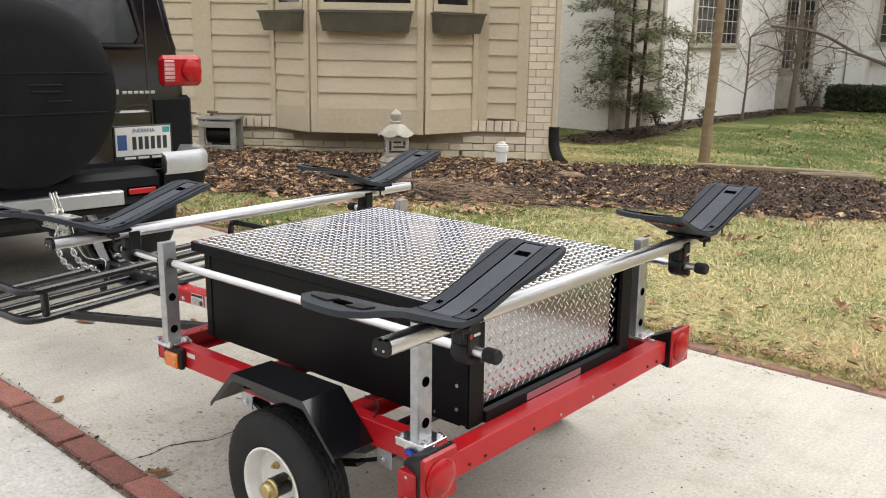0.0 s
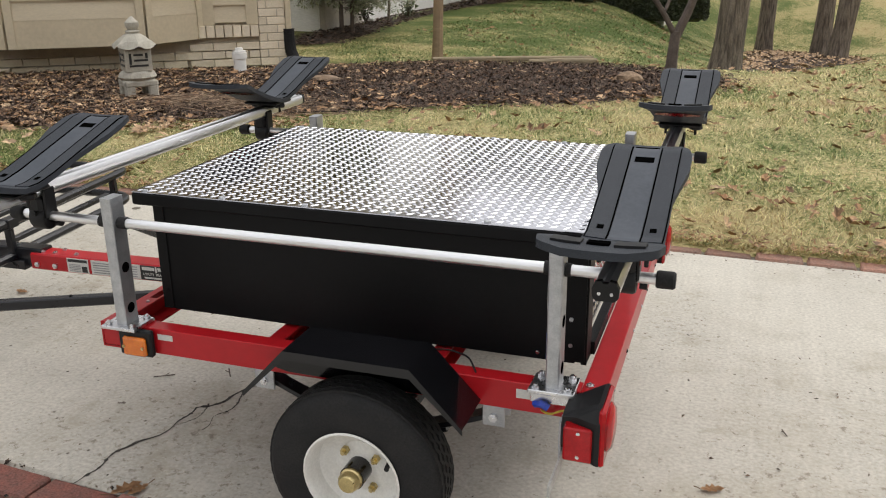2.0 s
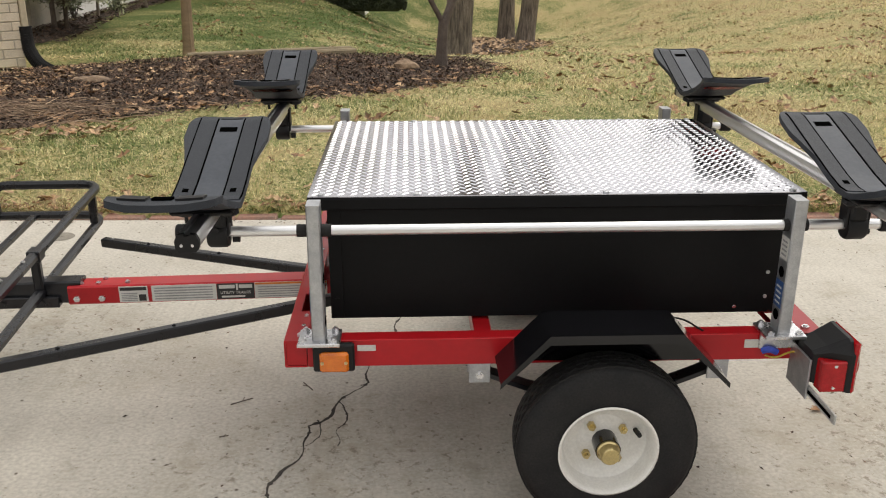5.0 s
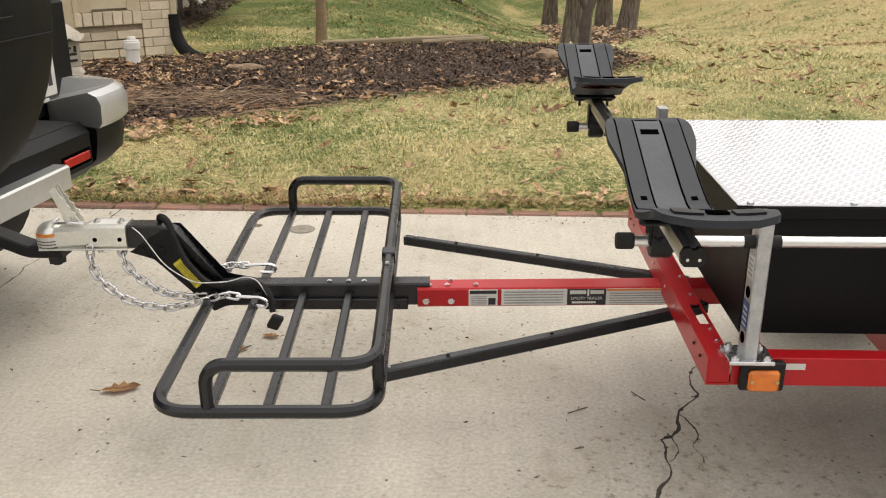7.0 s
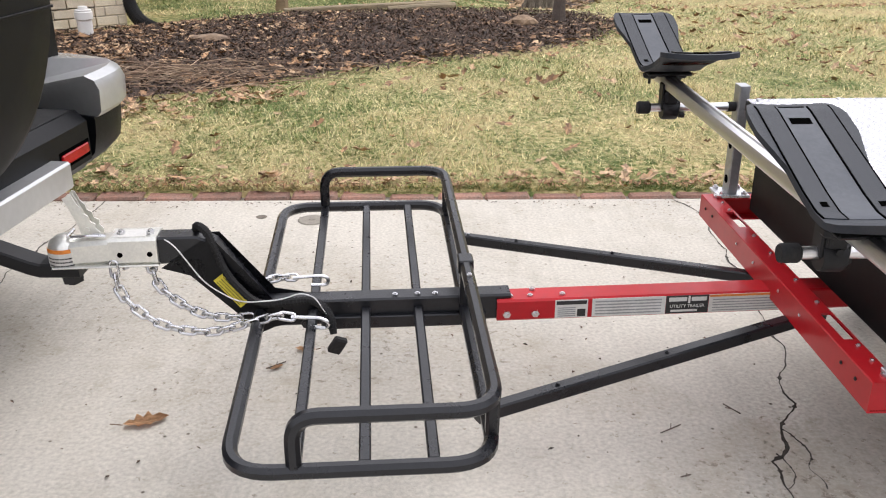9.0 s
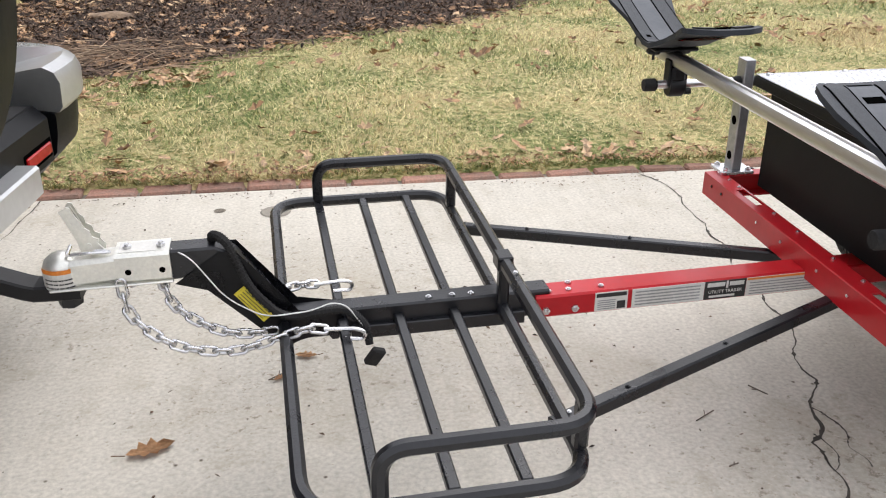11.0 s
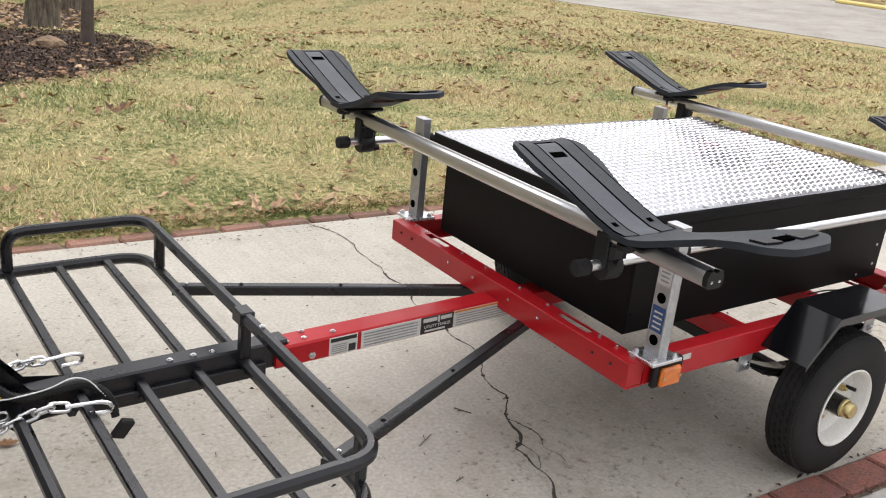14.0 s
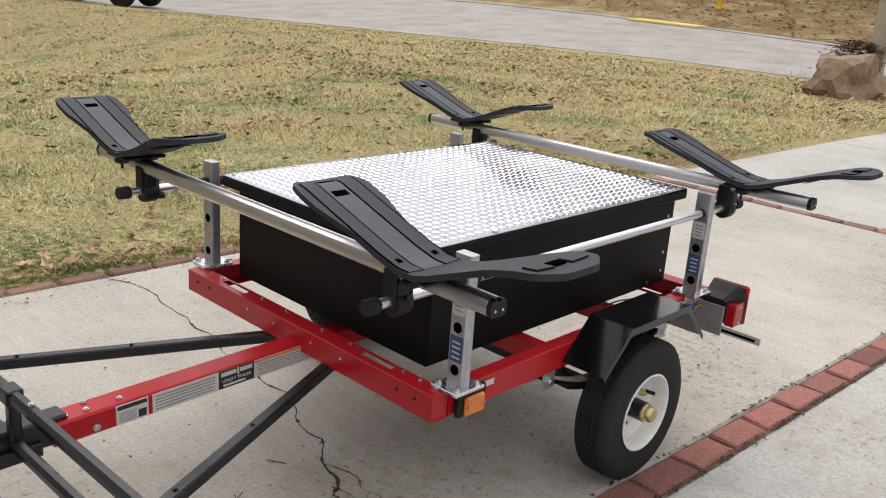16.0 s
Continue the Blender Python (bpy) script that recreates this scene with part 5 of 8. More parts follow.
def saddle_rows(s0, s1, n):
    """Rows along the wing from its high end (s = 0) to its low end (s = 1): place, edges, normal."""
    prof = [(0.0, 0.330, 0.097), (0.06, 0.296, 0.093), (0.40, 0.06, 0.016), (0.46, 0.008, 0.003), (0.52, -0.035, 0.002), (0.58, -0.075, 0.013), (0.80, -0.215, 0.066), (0.90, -0.282, 0.085), (1.0, -0.350, 0.094)]
    wide = [(0.0, 0.066), (0.02, 0.080), (0.08, 0.090), (0.16, 0.090), (0.24, 0.078), (0.30, 0.070), (0.45, 0.070), (0.56, 0.074), (0.66, 0.066), (0.78, 0.072), (0.90, 0.094), (0.96, 0.086), (1.0, 0.045)]
    ss = np.array([p[0] for p in prof])
    yy, zz = [p[1] for p in prof], [p[2] for p in prof]
    out = []
    for s in np.linspace(s0, s1, n):
        y, z = float(np.interp(s, ss, yy)), float(np.interp(s, ss, zz))
        y0, z0 = float(np.interp(s - 0.03, ss, yy)), float(np.interp(s - 0.03, ss, zz))
        y1, z1 = float(np.interp(s + 0.03, ss, yy)), float(np.interp(s + 0.03, ss, zz))
        t = Vector((0, y1 - y0, z1 - z0)).normalized()
        nx = Vector((1, 0, 0)).cross(t) * -1
        nx = nx if nx.z > 0 else -nx
        w = float(np.interp(s, [p[0] for p in wide], [p[1] for p in wide]))
        out.append((y, z, -w, w, nx.y, nx.z))
    return out


def build_saddle():
    sd = thing("kayak_saddle", "charcoal plastic V-shaped kayak saddle on a silver crossbar", "kayak saddle", "kayak saddles on the trailer")
    rows = saddle_rows(0.0, 1.0, 64)
    q = saddle_strip(rows, -1, 1, 0.0, 0.012)
    wing = part("wing", q, SADDLE, sd, smooth=True)
    inner = saddle_rows(0.03, 0.50, 36)
    cen = [(y, z, -0.027, 0.027, ny, nz) for y, z, a, c, ny, nz in inner]
    q = saddle_strip(cen, -1, 1, 0.0010, 0.004)
    part("centre_panel", q, SADDLE_PAD, wing, "smooth paler grey centre panel", smooth=True)
    for f in (-1, 1):
        band = [(y, z, f * 0.049 - 0.018, f * 0.049 + 0.018, ny, nz) for y, z, a, c, ny, nz in saddle_rows(0.03, 0.50, 36)]
        q = saddle_strip(band, -1, 1, 0.0018, 0.004)
        part("ribbed_band", q, SADDLE, wing, smooth=True)
        for off, w in ((0.0295, 0.0013), (0.0675, 0.0012)):
            line = [(y, z, f * off - w, f * off + w, ny, nz) for y, z, a, c, ny, nz in saddle_rows(0.03, 0.50, 40)]
            q = saddle_strip(line, -1, 1, 0.0022, 0.003)
            part("groove", q, HOLE, wing)
    y, z, a, c, ny, nz = saddle_rows(0.105, 0.105, 1)[0]
    for nm, s0, s1, w, mt, lf in (("slot", 0.095, 0.122, 0.019, HOLE, 0.0016), ("slot", 0.028, 0.036, 0.024, HOLE, 0.0016), ("fold_hole", 0.43, 0.445, 0.006, HOLE, 0.0026)):
        for off in ((0,) if nm == "slot" else (-0.047, 0.047)):
            r = [(y, z, off - w, off + w, ny, nz) for y, z, a, c, ny, nz in saddle_rows(s0, s1, 5)]
            q = saddle_strip(r, -1, 1, lf, 0.002)
            part(nm, q, mt, wing)
    for off, w, s0, s1 in ((-0.046, 0.022, 0.90, 0.945), (0.0, 0.016, 0.905, 0.935), (0.046, 0.022, 0.90, 0.945)):
        r = [(y, z, off - w, off + w, ny, nz) for y, z, a, c, ny, nz in saddle_rows(s0, s1, 6)]
        q = saddle_strip(r, -1, 1, 0.0040, 0.005)
        part("end_pad", q, PLASTIC if off else HOLE, wing)
    # badge below the low wing
    r = saddle_rows(0.71, 0.79, 6)
    y, z, a, c, ny, nz = r[3]
    q = bmesh.new()
    n = Vector((0, ny, nz))
    t = Vector((0, nz, -ny))
    ctr = Vector((0, y, z)) - n * 0.0135
    vs = [q.verts.new(ctr + Vector((0.062, 0, 0)) * math.cos(k * math.tau / 20) + t * 0.022 * math.sin(k * math.tau / 20)) for k in range(20)]
    q.faces.new(vs)
    bmesh.ops.solidify(q, geom=q.faces[:], thickness=0.0015)
    part("badge", q, RED_LENS, wing, "dull red oval badge")
    # foot and two hold-down knobs
    q = bmesh.new()
    slab(q, -0.060, 0.060, -0.060, 0.050, -0.016, -0.006, 0.004)
    slab(q, -0.030, 0.030, -0.045, 0.035, -0.020, -0.012, 0.003)
    foot = part("foot", q, PLASTIC, sd)
    for f in (-1, 1):
        q = bmesh.new()
        lathe(q, [(0.0, -0.030), (0.016, -0.030), (0.020, -0.026), (0.019, -0.018), (0.010, -0.015), (0.0, -0.015)], (f * 0.042, -0.005, 0), seg=7)
        rod(q, (f * 0.042, -0.005, -0.046), (f * 0.042, -0.005, -0.028), 0.004, 8)
        part("wing_knob", q, PLASTIC, foot)
    return sd


SADDLE_A = build_saddle()
spots = [(-0.119, -0.589, 0.754, 0), (-0.123, 0.555, 0.763, 0), (1.224, -0.572, 0.753, 0), (1.232, 0.566, 0.761, 0)]
SADDLE_A.matrix_world = LEVEL @ pose(*spots[0][:3])
for x, y, z, r in spots[1:]:
    copy_thing(SADDLE_A, LEVEL @ pose(x, y, z, 0, 0, r))


# ---- cargo carrier on the tongue ----
carrier = thing("cargo_carrier", "black steel tube cargo carrier bolted on the trailer tongue", "cargo carrier", at=HITCH @ pose(0, 0, 0, 1.8, 0, 0))
FX0, FX1, FYN, FY, FZ = -1.163, -0.708, 0.573, 0.610, 0.341
b = bmesh.new()
sweep(b, fillet([(FX0, -FYN, FZ), (FX0, FY, FZ), (FX1, FY, FZ), (FX1, -FYN, FZ)], 0.085, 8, True), square(0.026, 0.026, 0.28), closed=True)
part("base_loop", b, BLACK_STEEL, carrier, smooth=True)
for x in (-1.047, -0.930, -0.813):
    b = bmesh.new()
    slab(b, x - 0.0105, x + 0.0105, -FYN + 0.012, FY - 0.012, FZ - 0.010, FZ + 0.008, 0.003)
    part("slat", b, BLACK_STEEL, carrier, smooth=True)
RZ = FZ + 0.106
b = bmesh.new()
sweep(b, fillet([(-1.047, -FYN + 0.004, FZ + 0.01), (-1.047, -FYN + 0.004, RZ), (FX1, -FYN + 0.004, RZ), (FX1, FY - 0.004, RZ), (-1.047, FY - 0.004, RZ), (-1.047, FY - 0.004, FZ + 0.01)], 0.07, 8), square(0.026, 0.026, 0.28), carry=True)
part("guard_rail", b, BLACK_STEEL, carrier, smooth=True)
for y in (-0.50, -0.02, 0.50):
    b = bmesh.new()
    sweep(b, [(FX1, y, FZ + 0.012), (FX1, y, RZ - 0.010)], square(0.024, 0.024, 0.2), up=(0, 1, 0))
    part("rail_post", b, BLACK_STEEL, carrier)
b = bmesh.new()
slab(b, FX1 - 0.017, FX1 + 0.017, -0.034, 0.010, RZ - 0.016, RZ + 0.0155, 0.003)
sleeve = part("sleeve", b, BLACK_STEEL, carrier)
b = bmesh.new()
bolt(b, (FX1, -0.10, RZ + 0.013), (0, 0, 1), 0.006, 0.004)
part("bolt", b, ZINC, sleeve)
b = bmesh.new()
slab(b, -1.03, -0.66, -0.034, 0.034, 0.302, 0.332, 0.002)
part("centre_channel", b, BLACK_STEEL, carrier)


# ---- chains, wiring ----
def chain(name, label, pts, count):
    """A slack chain of welded links along a curve, each link a piece of its own."""
    holder = thing(name, label, "safety chain", "safety chains", at=HITCH)
    line = [Vector(p) for p in pts]
    dense = []
    for i in range(len(line) - 1):
        p0, p1, p2, p3 = line[max(i - 1, 0)], line[i], line[i + 1], line[min(i + 2, len(line) - 1)]
        for k in range(20):
            t = k / 20
            dense.append(0.5 * ((2 * p1) + (p2 - p0) * t + (2 * p0 - 5 * p1 + 4 * p2 - p3) * t * t + (3 * p1 - p0 - 3 * p2 + p3) * t ** 3))
    dense.append(line[-1])
    acc = [0.0]
    for a, c in zip(dense[:-1], dense[1:]):
        acc.append(acc[-1] + (c - a).length)
    total = acc[-1]
    step = total / count
    q = bmesh.new()
    hl, r = step * 0.5, 0.0085
    oval = []
    for k in range(14):
        a = k * math.tau / 14
        oval.append((math.copysign(max(0, hl - r * 0.4), math.cos(a)) + r * math.cos(a), r * math.sin(a) * 1.05, 0))
    sweep(q, oval, circle(0.0035, 6), closed=True)
    me = bpy.data.meshes.new("link")
    bmesh.ops.recalc_face_normals(q, faces=q.faces)
    q.to_mesh(me)
    q.free()
    me.materials.append(ZINC)
    for p in me.polygons:
        p.use_smooth = True
    for i in range(count):
        d = (i + 0.5) * step
        j = max(1, int(np.searchsorted(acc, d)))
        c = dense[j - 1].lerp(dense[j], (d - acc[j - 1]) / max(1e-6, acc[j] - acc[j - 1]))
        w = (dense[min(j + 2, len(dense) - 1)] - dense[max(j - 3, 0)]).normalized()
        ob = new("link", me)
        ob.parent = holder
        ob.matrix_local = Matrix.Translation(c) @ w.to_track_quat('X', 'Z').to_matrix().to_4x4() @ pose(0, 0, 0, 90 * (i % 2) + 35, 0, 0)
    return holder


def clip_hook(holder, p, yaw):
    q = bmesh.new()
    sweep(q, fillet([(-0.02, 0, 0), (0.045, 0, 0.002), (0.062, 0, -0.006), (0.058, 0, -0.022), (0.02, 0, -0.020)], 0.012, 5), circle(0.0042, 8))
    spin(q, pose(*p, 0, 0, yaw))
    part("spring_hook", q, ZINC, holder, smooth=True)


c1 = chain("safety_chain", "slack galvanised chain with an open hook", [(-1.462, -0.040, 0.474), (-1.445, -0.055, 0.402), (-1.37, -0.075, 0.345), (-1.27, -0.082, 0.325), (-1.18, -0.085, 0.345), (-1.12, -0.090, 0.362), (-1.085, -0.095, 0.360)], 17)
clip_hook(c1, (-1.069, -0.100, 0.362), -12)
chain("safety_chain", "slack galvanised chain behind the drop neck", [(-1.390, -0.025, 0.474), (-1.37, -0.035, 0.412), (-1.31, -0.045, 0.364), (-1.25, -0.05, 0.344), (-1.18, -0.04, 0.338)], 11)
c3 = chain("safety_chain", "short galvanised chain with a hook over the tongue", [(-1.185, 0.045, 0.375), (-1.15, 0.058, 0.381), (-1.12, 0.062, 0.384), (-1.09, 0.060, 0.384)], 5)
clip_hook(c3, (-1.076, 0.055, 0.386), 4)

harness = thing("wiring_harness", "black corrugated wiring loom with a flat plug", "wiring", at=HITCH)
loom = fillet([(-1.285, 0.01, 0.50), (-1.292, 0.0, 0.545), (-1.262, -0.025, 0.537), (-1.225, -0.048, 0.44), (-1.165, -0.055, 0.372), (-1.10, -0.055, 0.379), (-1.040, -0.06, 0.385), (-1.005, -0.085, 0.36), (-1.000, -0.10, 0.320)], 0.035, 7)
b = bmesh.new()
sweep(b, loom, circle(0.008, 8))
part("loom", b, RUBBER, harness, smooth=True)
b = bmesh.new()
for i, (a, c) in enumerate(zip(loom[:-1], loom[1:])):
    n = max(1, int((c - a).length / 0.008))
    for k in range(n):
        p = a.lerp(c, k / n)
        d = (c - a).normalized() * 0.0016
        rod(b, p - d, p + d, 0.0094, 8)
part("loom_corrugation", b, RUBBER, harness)
b = bmesh.new()
box(b, (0, 0, 0), (0.030, 0.016, 0.045), 0.004, pose(-0.992, -0.115, 0.300, 20, 25, 15))
part("plug", b, RUBBER, harness)
b = bmesh.new()
sweep(b, fillet([(-1.365, -0.02, 0.525), (-1.33, -0.045, 0.515), (-1.27, -0.062, 0.43), (-1.20, -0.068, 0.385), (-1.11, -0.068, 0.39), (-1.07, -0.068, 0.405), (-1.04, -0.066, 0.395), (-1.012, -0.09, 0.36)], 0.03, 6), circle(0.0014, 6))
part("white_wire", b, WIRE_WHITE, harness)


# ---- off-road vehicle that tows the trailer ----
# parked slightly askew to the trailer
PARKED = pose(-1.93, 0.64, 0, 0, 0, -7) @ pose(1.93, -0.66, 0)
suv = thing("off_road_vehicle", "black boxy off-road vehicle with a covered spare wheel at its tail", "car", at=PARKED)


def plate_yz(bm, x, pts, thick):
    """An outline in y and z, given depth along x."""
    a = [bm.verts.new((x, y, z)) for y, z in pts]
    c = [bm.verts.new((x - thick, y, z)) for y, z in pts]
    k = len(pts)
    bm.faces.new(a)
    bm.faces.new(c[::-1])
    for i in range(k):
        bm.faces.new((a[i], c[i], c[(i + 1) % k], a[(i + 1) % k]))


# body: lofted from the tail forward
b = bmesh.new()
sections = []
for x, w, zt, zb in ((-1.945, 0.88, 1.62, 0.62), (-2.00, 0.915, 1.68, 0.58), (-2.25, 0.925, 1.74, 0.56), (-3.6, 0.925, 1.76, 0.52), (-4.3, 0.91, 1.72, 0.52)):
    zs = 1.20
    tum = 0.10
    pts = [(-w + 0.03, zb), (-w, zb + 0.05), (-w, zs - 0.12), (-w + 0.02, zs), (-w + tum, zt - 0.10), (-w + tum + 0.09, zt)]
    pts = pts + [(-y, z) for y, z in reversed(pts)]
    sections.append([b.verts.new((x, y, z)) for y, z in pts])
for r0, r1 in zip(sections[:-1], sections[1:]):
    k = len(r0)
    for i in range(k):
        b.faces.new((r0[i], r0[(i + 1) % k], r1[(i + 1) % k], r1[i]))
b.faces.new(sections[0])
b.faces.new(sections[-1][::-1])
bmesh.ops.recalc_face_normals(b, faces=b.faces)
bmesh.ops.bevel(b, geom=[e for e in b.edges if e.calc_face_angle(0) > 0.35], offset=0.02, segments=2, affect='EDGES')
body = part("body", b, CAR_PAINT, suv, smooth=True)
b = bmesh.new()
slab(b, -6.2, -4.3, -0.90, 0.90, 0.55, 1.16, 0.06)
part("bonnet", b, CAR_PAINT, body)
b = bmesh.new()
plate_yz(b, -1.900, [(-0.60, 1.275), (0.60, 1.275), (0.635, 1.31), (0.575, 1.56), (-0.575, 1.56), (-0.635, 1.31)], 0.05)
for v in b.verts:
    v.co.x -= (v.co.z - 1.275) * 0.13
rear_glass = part("rear_window", b, DARK_GLASS, suv, "dark tinted rear window")
b = bmesh.new()
ring = [(-0.63, 1.25), (0.63, 1.25), (0.665, 1.31), (0.60, 1.59), (-0.60, 1.59), (-0.665, 1.31)]
sweep(b, [(-1.942, y, z) for y, z in ring], square(0.022, 0.016, 0.2), closed=True, up=(1, 0, 0))
part("window_seal", b, RUBBER, rear_glass)
# tail door seams
for pts in ([(0.69, 0.66), (0.69, 1.60)], [(-0.69, 0.66), (-0.69, 1.60)], [(-0.69, 0.955), (0.69, 0.955)]):
    b = bmesh.new()
    (y0, z0), (y1, z1) = pts
    slab(b, -1.9458, -1.9415, min(y0, y1) - 0.004, max(y0, y1) + 0.004, min(z0, z1) - 0.004, max(z0, z1) + 0.004)
    part("seam", b, INK, body)
b = bmesh.new()
sweep(b, [(-1.915, 0.32, 1.255), (-1.912, 0.44, 1.262), (-1.912, 0.66, 1.258)], square(0.02, 0.024, 0.3), up=(1, 0, 0))
part("wiper", b, RUBBER, suv)
# lower trim on the tail
b = bmesh.new()
slab(b, -1.965, -1.930, -0.70, 0.70, 0.60, 0.93, 0.012)
part("tail_trim", b, CAR_PAINT, body)
for s in (-1, 1):
    y0, y1 = sorted((s * 0.70, s * 0.935))
    b = bmesh.new()
    slab(b, -2.06, -1.935, y0, y1, 0.62, 1.00, 0.02)
    part("corner_trim", b, CAR_PLASTIC, suv)
    # tail lamp with a round bulge
    b = bmesh.new()
    y0, y1 = sorted((s * 0.755, s * 1.0))
    slab(b, -2.10, -1.918, y0, y1, 1.05, 1.215, 0.022)
    lamp = part("tail_lamp", b, RED_LENS, suv, "red tail lamp with a round bulge", smooth=True)
    b = bmesh.new()
    lathe(b, [(0.062, -0.03), (0.062, 0.0), (0.055, 0.018), (0.03, 0.028), (0.0, 0.030)], (-1.922, s * 0.930, 1.133), "x", 26)
    part("round_lens", b, RED_LENS, lamp, smooth=True)
    b = bmesh.new()
    y0, y1 = sorted((s * 0.775, s * 0.835))
    slab(b, -1.922, -1.914, y0, y1, 1.077, 1.188, 0.004)
    part("clear_lens", b, mat("pale_lens", (0.62, 0.36, 0.36), (0.5, 0.3, 0.3), scale=20, rough=0.25), lamp)
    b = bmesh.new()
    for k in range(5):
        slab(b, -1.914, -1.912, y0, y1, 1.085 + k * 0.022, 1.090 + k * 0.022)
    part("lens_rib", b, RED_LENS, lamp)
    # quarter window, side glass
    b = bmesh.new()
    ya = s * 0.862
    vs = [b.verts.new((x, s * y, z)) for x, y, z in ((-2.05, 0.912, 1.24), (-2.62, 0.914, 1.24), (-2.62, 0.855, 1.60), (-2.16, 0.855, 1.60))]
    b.faces.new(vs)
    bmesh.ops.solidify(b, geom=b.faces[:], thickness=0.012)
    part("quarter_window", b, DARK_GLASS, suv)
    b = bmesh.new()
    vs = [b.verts.new((x, s * y, z)) for x, y, z in ((-2.80, 0.914, 1.24), (-4.15, 0.914, 1.24), (-3.95, 0.862, 1.60), (-2.80, 0.862, 1.60))]
    b.faces.new(vs)
    bmesh.ops.solidify(b, geom=b.faces[:], thickness=0.012)
    part("side_window", b, DARK_GLASS, suv)
    # wheels and flares
    for wx in (-2.52, -5.2):
        b = bmesh.new()
        yc = s * 0.80
        prof = [(0.21, -0.115), (0.30, -0.13), (0.36, -0.12), (0.385, -0.09), (0.388, 0.0), (0.385, 0.09), (0.36, 0.12), (0.30, 0.13), (0.21, 0.115)]
        lathe(b, prof, (wx, yc, 0.385), "y", 40)
        wh = part("wheel", b, RUBBER, suv, smooth=True)
        b = bmesh.new()
        lathe(b, [(0.21, 0.0), (0.20, s * 0.02), (0.10, s * 0.005), (0.06, s * 0.025), (0.0, s * 0.03)], (wx, yc + s * 0.116, 0.385), "y", 24)
        part("wheel_rim", b, SILVER_PAINT, wh, smooth=True)
        b = bmesh.new()
        arc = [(wx + 0.45 * math.cos(a), s * 0.925, 0.40 + 0.43 * math.sin(a)) for a in np.linspace(0.05, math.pi - 0.05, 16)]
        sweep(b, arc, square(0.06, 0.07, 0.2), up=(0, 1, 0))
        part("wheel_flare", b, CAR_PLASTIC, suv)
    # bumper corner in silver: wraps from the black centre round to the side
    plan = [(-1.690, 0.655), (-1.688, 0.72), (-1.693, 0.80), (-1.708, 0.862), (-1.738, 0.908), (-1.79, 0.94), (-1.87, 0.968), (-2.0, 1.0), (-2.32, 1.02)]
    inner = [(-1.93, 0.735), (-1.935, 0.755), (-1.945, 0.785), (-1.955, 0.81), (-1.97, 0.84), (-1.98, 0.86), (-2.0, 0.88), (-2.1, 0.90), (-2.32, 0.92)]
    for tone, lower in ((SILVER_PAINT, False), (CAR_PLASTIC, True)):
        b = bmesh.new()
        rows = []
        for (x, y), (xi, yi) in zip(plan, inner):
            shape = ((xi, yi, 0.675 if yi < 0.83 else 0.735), (x - 0.034, y - 0.012, 0.727), (x - 0.010, y - 0.004, 0.712), (x, y, 0.685), (x - 0.002, y - 0.002, 0.625), (x - 0.012, y - 0.008, 0.612), (xi, yi, 0.612))
            if lower:
                shape = ((xi, yi, 0.611), (x - 0.022, y - 0.012, 0.611), (x - 0.020, y - 0.010, 0.600), (x - 0.022, y - 0.012, 0.560), (x - 0.030, y - 0.018, 0.510), (x - 0.06, y - 0.04, 0.478), (xi, yi, 0.478))
            rows.append([b.verts.new((px, s * py, z)) for px, py, z in shape])
        for r0, r1 in zip(rows[:-1], rows[1:]):
            for k in range(6):
                b.faces.new((r0[k], r0[k + 1], r1[k + 1], r1[k]))
        b.faces.new(rows[0])
        part("bumper_corner", b, tone, suv, "black lower bumper corner" if lower else "silver painted bumper corner", smooth=True)
    b = bmesh.new()
    y0, y1 = sorted((s * 0.455, s * 0.600))
    slab(b, -1.725, -1.714, y0, y1, 0.524, 0.553, 0.003)
    lens = part("reflector", b, RED_LENS, suv)
    b = bmesh.new()
    y0, y1 = sorted((s * 0.447, s * 0.612))
    slab(b, -1.725, -1.7192, y0, y1, 0.514, 0.562, 0.002)
    part("recess", b, HOLE, lens)
# bumper, step and hitch
b = bmesh.new()
slab(b, -1.97, -1.721, -0.648, 0.648, 0.47, 0.638, 0.03)
slab(b, -1.99, -1.80, -0.62, 0.62, 0.42, 0.486, 0.03)
bumper = part("rear_bumper", b, CAR_PLASTIC, suv)
b = bmesh.new()
slab(b, -1.93, -1.755, -0.60, 0.60, 0.6385, 0.6405, 0.001)
part("bumper_pad", b, PLASTIC, bumper)
b = bmesh.new()
slab(b, -1.76, -1.671, -0.408, 0.412, 0.484, 0.556, 0.006)
part("bumper_step", b, SILVER_PAINT, bumper, "silver step across the bumper")
b = bmesh.new()
slab(b, -2.1, -2.02, -0.55, 0.50, 0.36, 0.43, 0.006)
slab(b, -2.6, -2.1, -0.45, 0.45, 0.30, 0.5, 0.02)
slab(b, -5.6, -2.0, -0.70, 0.70, 0.32, 0.60, 0.03)
part("receiver", b, BLACK_STEEL, suv)
b = bmesh.new()
lathe(b, [(0.0, 0.0), (0.06, 0.0), (0.066, 0.01), (0.066, 0.06), (0.05, 0.07), (0.0, 0.07)], (-1.98, 0.30, 0.36), "x", 18)
part("tailpipe", b, GALV, suv)
